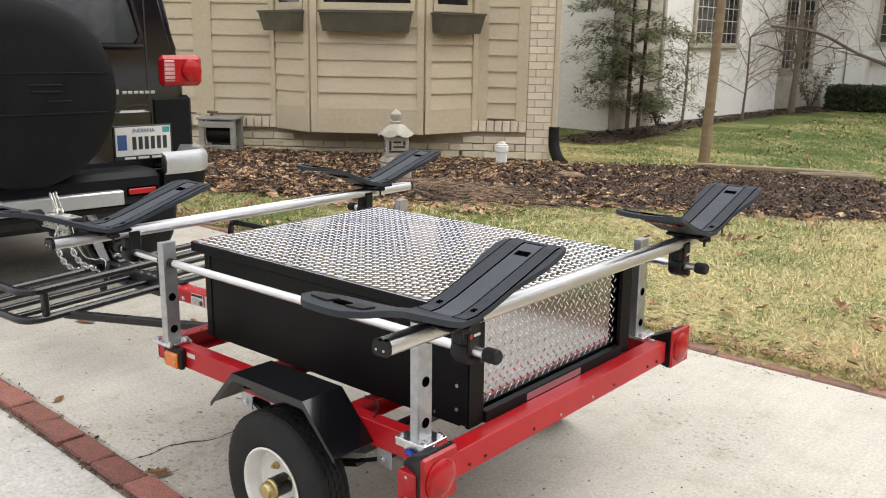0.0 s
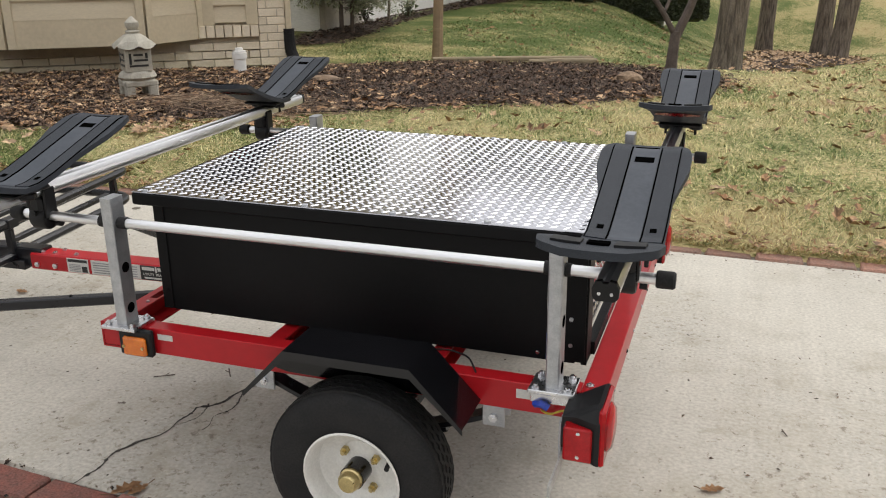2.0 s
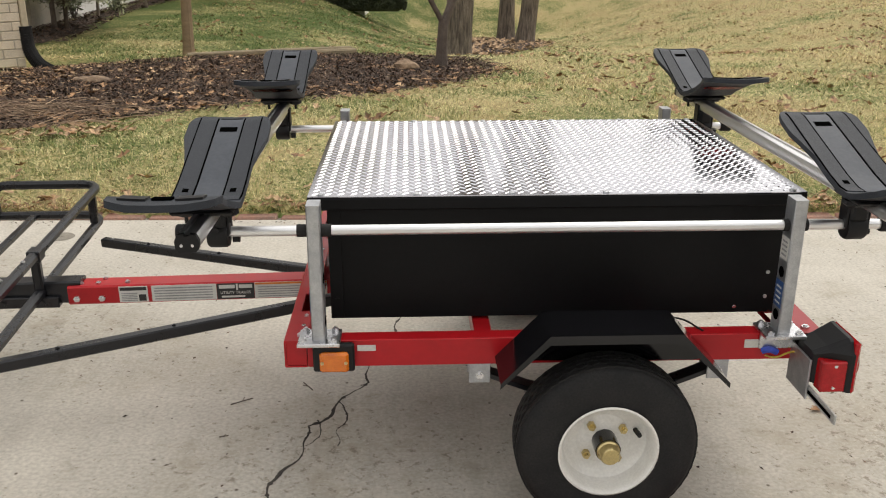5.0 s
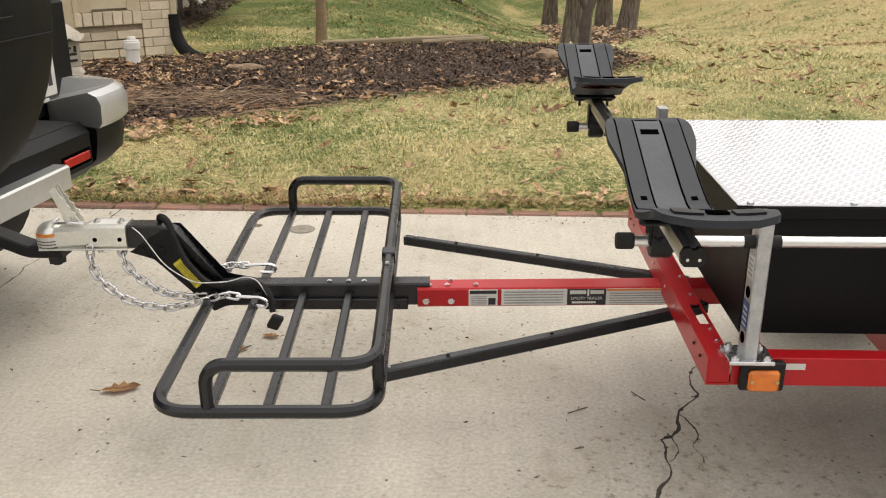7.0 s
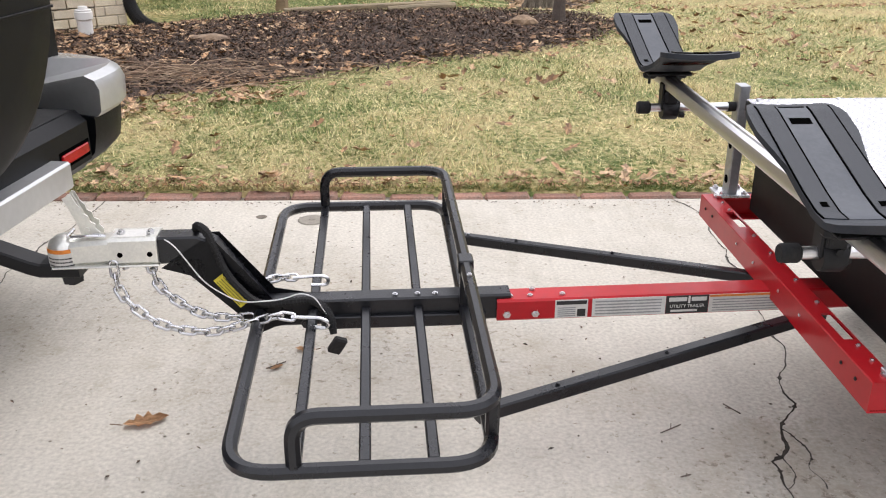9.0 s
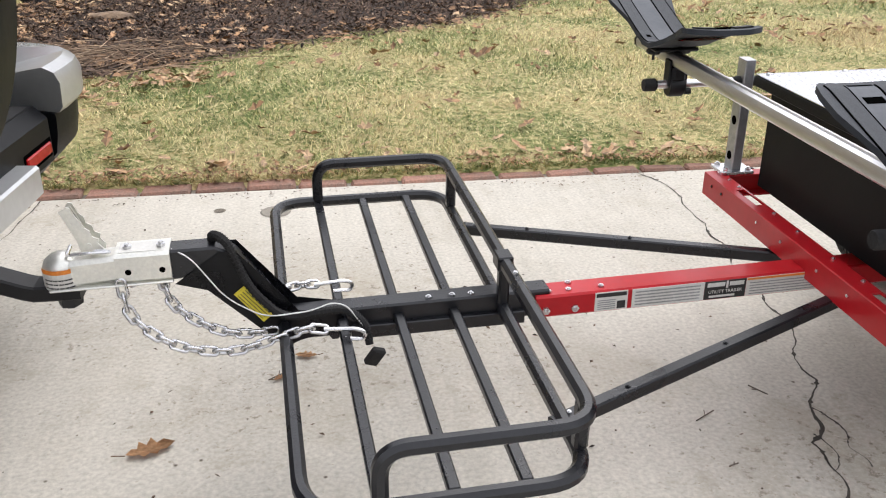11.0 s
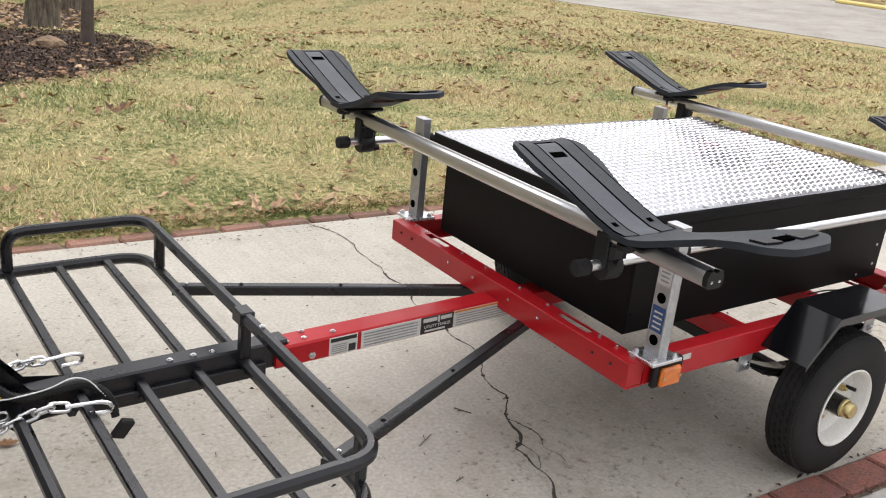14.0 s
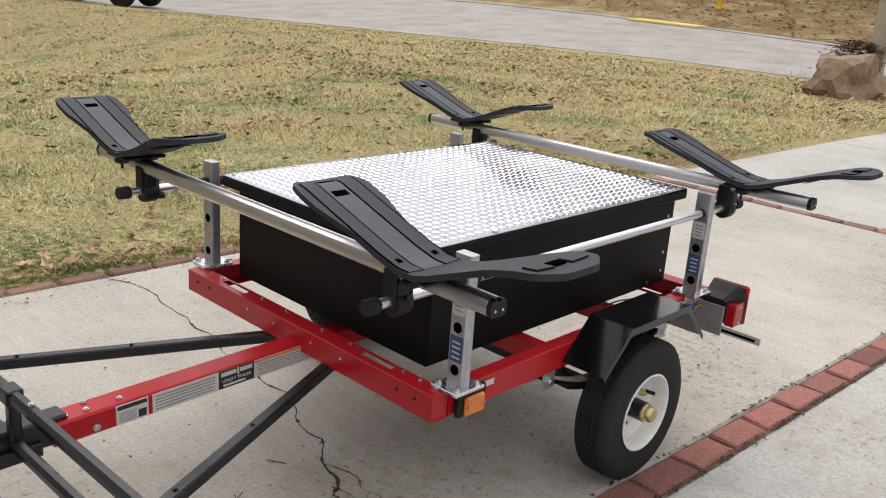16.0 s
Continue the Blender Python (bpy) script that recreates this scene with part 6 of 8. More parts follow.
# spare wheel cover
b = bmesh.new()
SX = -1.83
lathe(b, [(0.30, -0.10), (0.30, 0.0), (0.425, 0.02), (0.448, 0.06), (0.448, 0.15), (0.435, 0.185), (0.402, 0.205), (0.30, 0.213), (0.0, 0.216)], (SX, -0.04, 1.05), "x", 64)
spare = part("spare_wheel_cover", b, CAR_PLASTIC, suv, "matt black spare wheel cover", smooth=True)
for k, (y0, y1, z) in enumerate(((-0.02, 0.13, 1.085), (-0.01, 0.13, 1.055), (0.06, 0.17, 1.010))):
    b = bmesh.new()
    slab(b, SX + 0.213, SX + 0.2195, y0, y1, z - 0.005, z + 0.005, 0.002)
    part("emblem_bar", b, CAR_PLASTIC, spare)
for z in (1.14, 0.955):
    b = bmesh.new()
    slab(b, SX + 0.2115, SX + 0.2185, -0.30, 0.34, z - 0.003, z + 0.003, 0.001)
    part("cover_groove", b, CAR_PLASTIC, spare)
for i in range(5):
    for j in range(4):
        b = bmesh.new()
        box(b, (0, 0, 0), (0.006, 0.03, 0.012), 0.002, pose(SX + 0.2145, -0.30 + i * 0.036, 1.00 + j * 0.032, 30 if j % 2 else -30))
        part("tread_relief", b, CAR_PLASTIC, spare)
# number plate: the state's name reads, the number is bars
b = bmesh.new()
slab(b, -1.9320, -1.9230, 0.475, 0.800, 0.6690, 0.8520, 0.004)
plate = part("number_plate", b, INK, suv, "number plate in a black frame")
b = bmesh.new()
slab(b, -1.9230, -1.9200, 0.485, 0.790, 0.6920, 0.8440, 0.002)
part("plate_face", b, STICKER, plate)
b = bmesh.new()
for k in range(6):
    y = 0.575 + k * 0.034
    slab(b, -1.9200, -1.9185, y, y + 0.022, 0.7240, 0.7920)
part("number_bar", b, INK, plate)
b = bmesh.new()
slab(b, -1.9200, -1.9185, 0.495, 0.545, 0.7240, 0.8040, 0.0)
part("plate_emblem", b, BLUE, plate)
b = bmesh.new()
slab(b, -1.9200, -1.9185, 0.745, 0.785, 0.8090, 0.8390, 0.0)
part("plate_tab", b, mat("teal_tab", (0.05, 0.30, 0.28), scale=10), plate)
text_part("plate_lettering", "INDIANA", 0.030, pose(-1.9183, 0.64, 0.823, 90, 0, 90), BLUE, plate)
b = bmesh.new()
for k in range(3):
    slab(b, -1.9228, -1.9215, 0.53 + k * 0.075, 0.59 + k * 0.075, 0.6745, 0.6865)
part("text_bar", b, STICKER, plate)
b = bmesh.new()
for k in range(8):
    slab(b, -1.9435, -1.9405, 0.475 + k * 0.031 + 0.01 * (k > 1), 0.499 + k * 0.031 + 0.01 * (k > 1), 1.014, 1.030 + 0.010 * (k < 2), 0.002)
part("badge_bar", b, SILVER_PAINT, suv)
b = bmesh.new()
TO_CAR = PARKED.inverted()
sweep(b, [(-2.25, -0.070, 0.495), (-1.735, -0.073, 0.495), (-1.640, -0.076, 0.458), (-1.620, -0.076, 0.452), (-1.535, -0.077, 0.452)], square(0.056, 0.032, 0.12))
spin(b, TO_CAR)
# steel part; the darker plastic tone stands in for shade under the car
mount = part("ball_mount", b, PLASTIC, suv)
b = bmesh.new()
sweep(b, [(-2.25, -0.070, 0.495), (-1.800, -0.073, 0.495)], square(0.080, 0.070, 0.08))
spin(b, TO_CAR)
part("receiver_tube", b, BLACK_STEEL, suv)
b = bmesh.new()
lathe(b, [(0.0, -0.024), (0.012, -0.024), (0.012, -0.018), (0.023, -0.018), (0.024, 0.0)], (-1.562, -0.077, 0.436), seg=6)
spin(b, TO_CAR)
part("ball_nut", b, BLACK_STEEL, mount)
b = bmesh.new()
lathe(b, [(0.020, 0.0), (0.018, 0.012), (0.025, 0.026), (0.022, 0.042), (0.0, 0.050)], (-1.562, -0.077, 0.470), seg=16)
spin(b, TO_CAR)
part("hitch_ball", b, BLACK_STEEL, mount, smooth=True)
b = bmesh.new()
sweep(b, fillet([(-1.80, -0.12, 0.49), (-1.80, 0.0, 0.49), (-1.76, 0.03, 0.46), (-1.74, 0.0, 0.45)], 0.02, 5), circle(0.005, 6))
spin(b, TO_CAR)
part("hitch_pin", b, ZINC, mount)


# ---- house with a bay, at an angle to the drive ----
HO, HU, HN = Vector((-3.45, 6.90, 0)), Vector((-0.7915, -0.6112, 0)), Vector((0.6112, -0.7915, 0))


def hw(u, off, z):
    """A place on the house front: u along it, off before it."""
    return HO + HU * u + HN * off + Vector((0, 0, z))


def hbox(bm, u0, u1, o0, o1, z0, z1, bevel=0.0):
    m = Matrix((( HU.x, HN.x, 0, HO.x), (HU.y, HN.y, 0, HO.y), (0, 0, 1, 0), (0, 0, 0, 1)))
    return box(bm, ((u0 + u1) / 2, (o0 + o1) / 2, (z0 + z1) / 2), (u1 - u0, o1 - o0, z1 - z0), bevel, m)


house = thing("house", "beige sided house with a bay window and cream brick corner", "house")
b = bmesh.new()
hbox(b, 0.085, 9.0, -3.2, -0.02, -0.6, 2.9)
part("wall", b, MORTAR, house)
b = bmesh.new()
hbox(b, -0.5, 9.5, -3.6, 0.6, 2.9, 3.05)
part("eave", b, TRIM, house)
b = bmesh.new()
vs = [b.verts.new(hw(u, o, z)) for u, o, z in ((-0.5, 0.6, 3.05), (9.5, 0.6, 3.05), (9.5, -3.6, 3.05), (-0.5, -3.6, 3.05), (1.5, -1.5, 4.4), (7.5, -1.5, 4.4))]
for f in ((0, 1, 5, 4), (1, 2, 5), (2, 3, 4, 5), (3, 0, 4), (0, 3, 2, 1)):
    b.faces.new([vs[i] for i in f])
part("roof", b, mat("dark_shingle", (0.09, 0.08, 0.07), scale=4, rough=0.9, bump=0.01), house)

# brick corner pier and plinth: every brick a piece
HB = {}


def house_brick(l, h, d, u, o, z, yaw=0.0, parent=None):
    key = (round(l, 3), round(h, 3), round(d, 3))
    if key not in HB:
        HB[key] = brick_mesh("brick", l, d, h, 0.004, HBRICK, len(HB))
    ob = new("brick", HB[key])
    ob.parent = parent
    p = hw(u, o, z)
    ob.matrix_local = Matrix.Translation(p) @ pose(0, 0, 0, 0, 0, math.degrees(math.atan2(HU.y, HU.x)) + yaw)
    return ob


pier = thing("brick_pier", "cream brick corner pier of the house", "wall", kind="structure")
b = bmesh.new()
hbox(b, 0.089, 0.366, -0.3, 0.026, -0.6, 2.9)
part("mortar_core", b, MORTAR, pier)
COURSE = 0.0875
for k in range(28):
    z = -0.42 + k * COURSE
    spans = ((0.085, 0.280), (0.290, 0.37)) if k % 2 else ((0.085, 0.165), (0.175, 0.37))
    for u0, u1 in spans:
        house_brick(u1 - u0, COURSE - 0.011, 0.10, (u0 + u1) / 2, -0.014, z, parent=pier)
    for j in range(3):
        o0 = -0.075 - j * 0.255 - (0.12 if k % 2 else 0.0)
        house_brick(0.10, COURSE - 0.011, 0.24, 0.129, o0 - 0.12, z, parent=pier)
plinth = thing("brick_plinth", "cream brick plinth with a soldier cap under the siding", "wall", kind="structure")
for u_start, u_end in ((0.38, 1.15), (3.15, 5.0)):
    n = int((u_end - u_start) / 0.25)
    for k in range(7):
        z = -0.42 + k * COURSE
        for i in range(n + 1):
            u0 = u_start + i * 0.25 - (0.125 if k % 2 else 0.0)
            a, c = max(u_start, u0), min(u_end, u0 + 0.24)
            if c - a > 0.05:
                house_brick(round(c - a, 2), COURSE - 0.011, 0.08, (a + c) / 2, -0.004, z, parent=plinth)
    i = 0
    while u_start + i * 0.094 < u_end - 0.09:
        house_brick(0.084, 0.125, 0.12, u_start + i * 0.094 + 0.042, 0.012, 0.268, parent=plinth)
        i += 1
for k in range(6):
    for i in range(9):
        house_brick(0.24, COURSE - 0.011, 0.08, 1.28 + i * 0.25 - (0.12 if k % 2 else 0.0), -0.006, -0.42 + k * COURSE, parent=plinth)


def siding(u0, u1, z0, z1, place, parent):
    """Lapped boards over one facet, each a piece; place(u, off, z) gives the point."""
    z = z0
    while z < z1:
        q = bmesh.new()
        pts = [(u0, 0.030, z), (u1, 0.030, z), (u1, 0.003, z + 0.192), (u0, 0.003, z + 0.192), (u0, -0.006, z), (u1, -0.006, z), (u1, -0.006, z + 0.192), (u0, -0.006, z + 0.192)]
        v = [q.verts.new(place(*p)) for p in pts]
        for f in ((0, 1, 2, 3), (4, 7, 6, 5), (0, 4, 5, 1), (1, 5, 6, 2), (2, 6, 7, 3), (3, 7, 4, 0)):
            q.faces.new([v[i] for i in f])
        part("siding_board", q, SIDING, parent)
        z += 0.182


def slat_on(u0, u1, o0, o1, z0, z1, place, material, name, parent):
    q = bmesh.new()
    v = [q.verts.new(place(u, o, z)) for u, o, z in ((u0, o0, z0), (u1, o0, z0), (u1, o1, z0), (u0, o1, z0), (u0, o0, z1), (u1, o0, z1), (u1, o1, z1), (u0, o1, z1))]
    for f in ((0, 1, 2, 3), (4, 7, 6, 5), (0, 4, 5, 1), (1, 5, 6, 2), (2, 6, 7, 3), (3, 7, 4, 0)):
        q.faces.new([v[i] for i in f])
    return part(name, q, material, parent)


flat = thing("siding_wall", "beige lapped siding with flat trim boards", "wall", kind="structure")
for u0, u1 in ((0.50, 0.84), (3.42, 4.10), (4.32, 5.3)):
    siding(u0, u1, 0.36, 2.8, hw, flat)
for u0, u1 in ((0.375, 0.50), (0.84, 1.02), (3.32, 3.42), (4.10, 4.32), (5.3, 5.5)):
    slat_on(u0, u1, -0.004, 0.036, 0.335, 2.9, hw, TRIM, "trim_board", flat)

BAY = [(0.98, 0.0), (1.56, 0.45), (2.84, 0.45), (3.38, 0.0)]
bay = thing("bay_window", "beige projecting bay with flower boxes under its windows", "window", kind="structure")
b = bmesh.new()
lo = [b.verts.new(hw(u, o, 0.205)) for u, o in BAY]
hi = [b.verts.new(hw(u, o, 2.9)) for u, o in BAY]
b.faces.new(lo[::-1])
b.faces.new(hi)
for i in range(3):
    b.faces.new((lo[i], lo[i + 1], hi[i + 1], hi[i]))
part("bay_core", b, TRIM, bay)
for (u0, o0), (u1, o1) in zip(BAY[:-1], BAY[1:]):
    a, c = hw(u0, o0, 0), hw(u1, o1, 0)
    d = (c - a)
    width = d.length
    d.normalize()
    n = Vector((-d.y, d.x, 0))
    if n.dot(HN) < 0:
        n = -n

    def place(u, o, z, a=a, d=d, n=n):
        return a + d * u + n * o + Vector((0, 0, z))
    slat_on(0.0, width, 0.001, 0.028, 0.20, 0.47, place, TRIM, "skirt_board", bay)
    e = 0.075
    slat_on(0.0, e, 0.001, 0.040, 0.20, 2.9, place, TRIM, "trim_board", bay)
    slat_on(width - e, width, 0.001, 0.040, 0.20, 2.9, place, TRIM, "trim_board", bay)
    siding(e + 0.001, width - e - 0.001, 0.471, 1.50, place, bay)
    w0, w1 = e + 0.03, width - e - 0.03
    fr = slat_on(w0, w1, 0.004, 0.030, 1.56, 1.64, place, TRIM, "window_sill", bay)
    for x0, x1, z0, z1 in ((w0, w0 + 0.05, 1.64, 2.6), (w1 - 0.05, w1, 1.64, 2.6), (w0 + 0.05, w1 - 0.05, 2.55, 2.6)):
        slat_on(x0, x1, 0.004, 0.028, z0, z1, place, TRIM, "window_frame", bay)
    slat_on(w0 + 0.05, w1 - 0.05, 0.004, 0.010, 1.64, 2.55, place, DARK_GLASS, "window_pane", bay)
    mid = width / 2
    bw = min(width * 0.41, 0.50)
    q = bmesh.new()
    pts = [(mid - bw + 0.03, 0.035, 1.325), (mid + bw - 0.03, 0.035, 1.325), (mid + bw - 0.03, 0.19, 1.325), (mid - bw + 0.03, 0.19, 1.325),
           (mid - bw, 0.035, 1.525), (mid + bw, 0.035, 1.525), (mid + bw, 0.24, 1.525), (mid - bw, 0.24, 1.525)]
    v = [q.verts.new(place(*p)) for p in pts]
    for f in ((0, 3, 2, 1), (0, 1, 5, 4), (1, 2, 6, 5), (2, 3, 7, 6), (3, 0, 4, 7)):
        q.faces.new([v[i] for i in f])
    flower = part("flower_box", q, OLIVE, bay, "dark olive wooden flower box")
    slat_on(mid - bw - 0.012, mid + bw + 0.012, 0.035, 0.252, 1.525, 1.548, place, OLIVE, "box_rim", flower)

# downspout with a black flexible end
spout = thing("downspout", "beige downspout with a black flexible end at the house corner", "downspout")
b = bmesh.new()
hbox(b, 0.015, 0.080, -0.03, 0.05, 0.25, 2.9, 0.01)
part("pipe", b, TRIM, spout)
b = bmesh.new()
line = fillet([hw(0.045, 0.01, 0.27), hw(0.045, 0.02, 0.05), hw(-0.01, 0.12, -0.10), hw(-0.09, 0.30, -0.16)], 0.12, 8)
sweep(b, line, circle(0.062, 12))
part("flexible_end", b, RUBBER, spout, "black corrugated flexible end", smooth=True)
b = bmesh.new()
for a, c in zip(line[:-1], line[1:]):
    k = max(1, int((c - a).length / 0.022))
    for i in range(k):
        p = a.lerp(c, i / k)
        d = (c - a).normalized() * 0.005
        rod(b, p - d, p + d, 0.068, 12)
part("corrugation", b, RUBBER, spout)

# hose box by the wall
hose = thing("hose_box", "weathered grey wooden hose box against the house", "hose box", at=Matrix.Translation(hw(3.93, 0.35, -0.10)) @ pose(0, 0, 0, 0, 0, math.degrees(math.atan2(HU.y, HU.x))))
for dx in (-0.18, 0.18):
    for dy in (-0.14, 0.14):
        b = bmesh.new()
        slab(b, dx - 0.03, dx + 0.03, dy - 0.03, dy + 0.03, 0, 0.42, 0.004)
        part("leg", b, GREY_WOOD, hose)
for z in (0.06, 0.33):
    for dy in (-0.172, 0.172):
        b = bmesh.new()
        slab(b, -0.21, 0.21, dy - 0.01, dy + 0.01, z, z + 0.07, 0.003)
        part("board", b, GREY_WOOD, hose)
b = bmesh.new()
slab(b, -0.23, 0.23, -0.19, 0.19, 0.42, 0.445, 0.004)
part("top", b, GREY_WOOD, hose)
b = bmesh.new()
rod(b, (-0.15, 0, 0.25), (0.15, 0, 0.25), 0.11, 18)
part("reel", b, PLASTIC, hose)
b = bmesh.new()
rod(b, (0.12, -0.05, 0.445), (0.12, -0.05, 0.49), 0.02, 10)
rod(b, (0.05, -0.05, 0.485), (0.17, -0.05, 0.49), 0.016, 10)
part("tap", b, BARK_DARK, hose)


AWAY = Matrix.Translation((1.5, -2.1, 0.02)) @ Matrix.Scale(1.037, 4) @ Matrix.Translation((-1.5, 2.1, 0))
for ob in (house, pier, plinth, flat, bay, spout, hose):
    ob.matrix_world = AWAY @ ob.matrix_world


# ---- neighbour's white house ----
neighbour = thing("white_house", "white painted brick house behind a shrub bed", "house")
b = bmesh.new()
slab(b, -16, -5.55, 11.75, 19.6, -0.5, 6.0)
part("wall", b, WHITE_WALL, neighbour)
b = bmesh.new()
slab(b, -16, -7.2, 19.6, 23.4, -0.5, 6.0)
part("wall", b, WHITE_WALL, neighbour)
b = bmesh.new()
slab(b, -7.19, -5.0, 21.9, 30.0, -0.5, 6.0)
slab(b, -5.0, -0.9, 23.2, 30.0, -3.0, 6.0)
part("wall", b, WHITE_WALL, neighbour)
b = bmesh.new()
slab(b, -17, -5.2, 11.3, 20.0, 6.0, 6.3)
slab(b, -17, -0.6, 20.0, 30.5, 6.0, 6.35)
part("roof", b, SHADE_STONE, neighbour)
b = bmesh.new()
slab(b, -7.18, -5.2, 19.62, 21.88, -0.5, 0.55, 0.02)
part("porch_wall", b, SHADE_STONE, neighbour)


def leaded_window(x0, x1, y0, y1, z0, z1, facing):
    """A stone-framed window with leaded panes. facing: 'x' or 'y'."""
    q = bmesh.new()
    if facing == "x":
        X = x0
        slab(q, X + 0.002, X + 0.02, y0, y1, z0, z1)
        holder = part("window", q, DARK_GLASS, neighbour)
        spans = [(y0 - 0.1, y0), (y1, y1 + 0.1), ((y0 + y1) / 2 - 0.05, (y0 + y1) / 2 + 0.05)]
        for a, c in spans:
            q = bmesh.new()
            slab(q, X + 0.001, X + 0.06, a, c, z0, z1, 0.006)
            part("frame", q, SHADE_STONE, holder)
        q = bmesh.new()
        slab(q, X + 0.001, X + 0.10, y0 - 0.16, y1 + 0.16, z0 - 0.10, z0 - 0.001, 0.008)
        part("sill", q, SHADE_STONE, holder)
        q = bmesh.new()
        for k in range(1, 8):
            y = y0 + (y1 - y0) * k / 8
            slab(q, X + 0.02, X + 0.026, y - 0.008, y + 0.008, z0, z1)
        z = z0 + 0.2
        while z < z1:
            slab(q, X + 0.02, X + 0.027, y0, y1, z - 0.008, z + 0.008)
            z += 0.25
        tagged(part("leading", q, STICKER, holder), kind="stuff")
    else:
        Y = y0
        slab(q, x0, x1, Y - 0.02, Y - 0.002, z0, z1)
        holder = part("window", q, DARK_GLASS, neighbour)
        for a, c in ((x0 - 0.1, x0), (x1, x1 + 0.1), ((2 * x0 + x1) / 3 - 0.04, (2 * x0 + x1) / 3 + 0.04), ((x0 + 2 * x1) / 3 - 0.04, (x0 + 2 * x1) / 3 + 0.04)):
            q = bmesh.new()
            slab(q, a, c, Y - 0.06, Y - 0.001, z0, z1, 0.006)
            part("frame", q, SHADE_STONE if a < x0 or a >= x1 else PVC, holder)
        q = bmesh.new()
        slab(q, x0 - 0.16, x1 + 0.16, Y - 0.10, Y - 0.001, z0 - 0.10, z0 - 0.001, 0.008)
        part("sill", q, SHADE_STONE, holder)
        q = bmesh.new()
        for k in range(1, 9):
            x = x0 + (x1 - x0) * k / 9
            slab(q, x - 0.008, x + 0.008, Y - 0.026, Y - 0.02, z0, z1)
        z = z0 + 0.2
        while z < z1:
            slab(q, x0, x1, Y - 0.027, Y - 0.02, z - 0.008, z + 0.008)
            z += 0.25
        tagged(part("leading", q, STICKER, holder), kind="stuff")


leaded_window(-5.55, 0, 14.9, 16.9, 1.35, 2.9, "x")
leaded_window(-5.55, 0, 12.6, 13.3, 1.5, 2.9, "x")
leaded_window(-4.3, -2.6, 23.2, 0, 1.45, 3.0, "y")
leaded_window(-6.7, -5.6, 21.9, 0, 0.75, 2.6, "y")
b = bmesh.new()
slab(b, -5.56, -5.44, 11.76, 13.30, -0.5, 6.0, 0.01)
part("buttress", b, SHADE_STONE, neighbour)
b = bmesh.new()
slab(b, -5.0, -3.2, 22.9, 23.19, 1.0, 1.22, 0.02)
slab(b, -4.95, -4.45, 22.75, 23.19, -0.5, 1.4, 0.02)
part("parapet", b, WHITE_WALL, neighbour)
b = bmesh.new()
slab(b, -5.54, -5.46, 13.42, 13.52, 0.05, 6.0, 0.01)
part("downspout", b, SHADE_STONE, neighbour)
b = bmesh.new()
sweep(b, fillet([(-5.50, 13.47, 0.2), (-5.50, 13.47, -0.10), (-5.25, 13.4, -0.14)], 0.08, 5), square(0.08, 0.06, 0.2))
part("downspout_foot", b, PVC, neighbour)


# ---- planting bed ----
BED = [(-7.2, 2.2), (-4.9, 2.15), (-3.84, 2.45), (-2.75, 2.98), (-1.95, 3.75), (-1.25, 4.45), (-0.65, 4.95), (0.0, 5.25), (0.7, 6.0), (1.15, 6.9), (1.22, 7.5), (1.05, 8.2), (0.7, 8.45), (0.2, 8.7), (-0.4, 8.85), (-1.3, 8.55), (-2.3, 8.25), (-3.0, 7.55), (-3.5, 7.1), (-4.4, 6.3), (-6.2, 4.9), (-7.6, 3.8)]
RING = [(1.2, 12.6), (1.9, 13.0), (2.9, 17.0), (4.1, 20.7), (4.3, 22.5), (3.6, 25.4), (2.0, 26.6), (1.1, 25.5), (1.1, 18.0), (0.8, 13.4)]
FARBED = [(-5.5, 9.9), (-4.8, 9.55), (-4.35, 10.2), (-4.45, 11.5), (-4.75, 13.5), (-4.9, 16.0), (-4.7, 18.6), (-4.3, 20.2), (-4.6, 21.0), (-5.6, 21.2), (-5.6, 12.0)]


def inside(x, y, poly):
    hit, j = False, len(poly) - 1
    for i in range(len(poly)):
        (xi, yi), (xj, yj) = poly[i], poly[j]
        if (yi > y) != (yj > y) and x < (xj - xi) * (y - yi) / (yj - yi) + xi:
            hit = not hit
        j = i
    return hit


def inside_many(x, y, poly):
    hit, j = np.zeros(len(x), bool), len(poly) - 1
    for i in range(len(poly)):
        (xi, yi), (xj, yj) = poly[i], poly[j]
        if yi != yj:
            hit ^= ((yi > y) != (yj > y)) & (x < (xj - xi) * (y - yi) / (yj - yi) + xi)
        j = i
    return hit


def edge_distance(x, y, poly):
    best = 9.0
    for (x0, y0), (x1, y1) in zip(poly, poly[1:] + poly[:1]):
        dx, dy = x1 - x0, y1 - y0
        t = max(0, min(1, ((x - x0) * dx + (y - y0) * dy) / (dx * dx + dy * dy)))
        best = min(best, math.hypot(x - x0 - t * dx, y - y0 - t * dy))
    return best


def bed_height(x, y, poly, rise):
    d = edge_distance(x, y, poly)
    return ground_z(x, y) + rise * smoothstep(0, 0.7, d) + 0.018 + 0.014 * noise.noise((x * 3.1, y * 3.1, 2.0)) + 0.006 * noise.noise((x * 9, y * 9, 5))


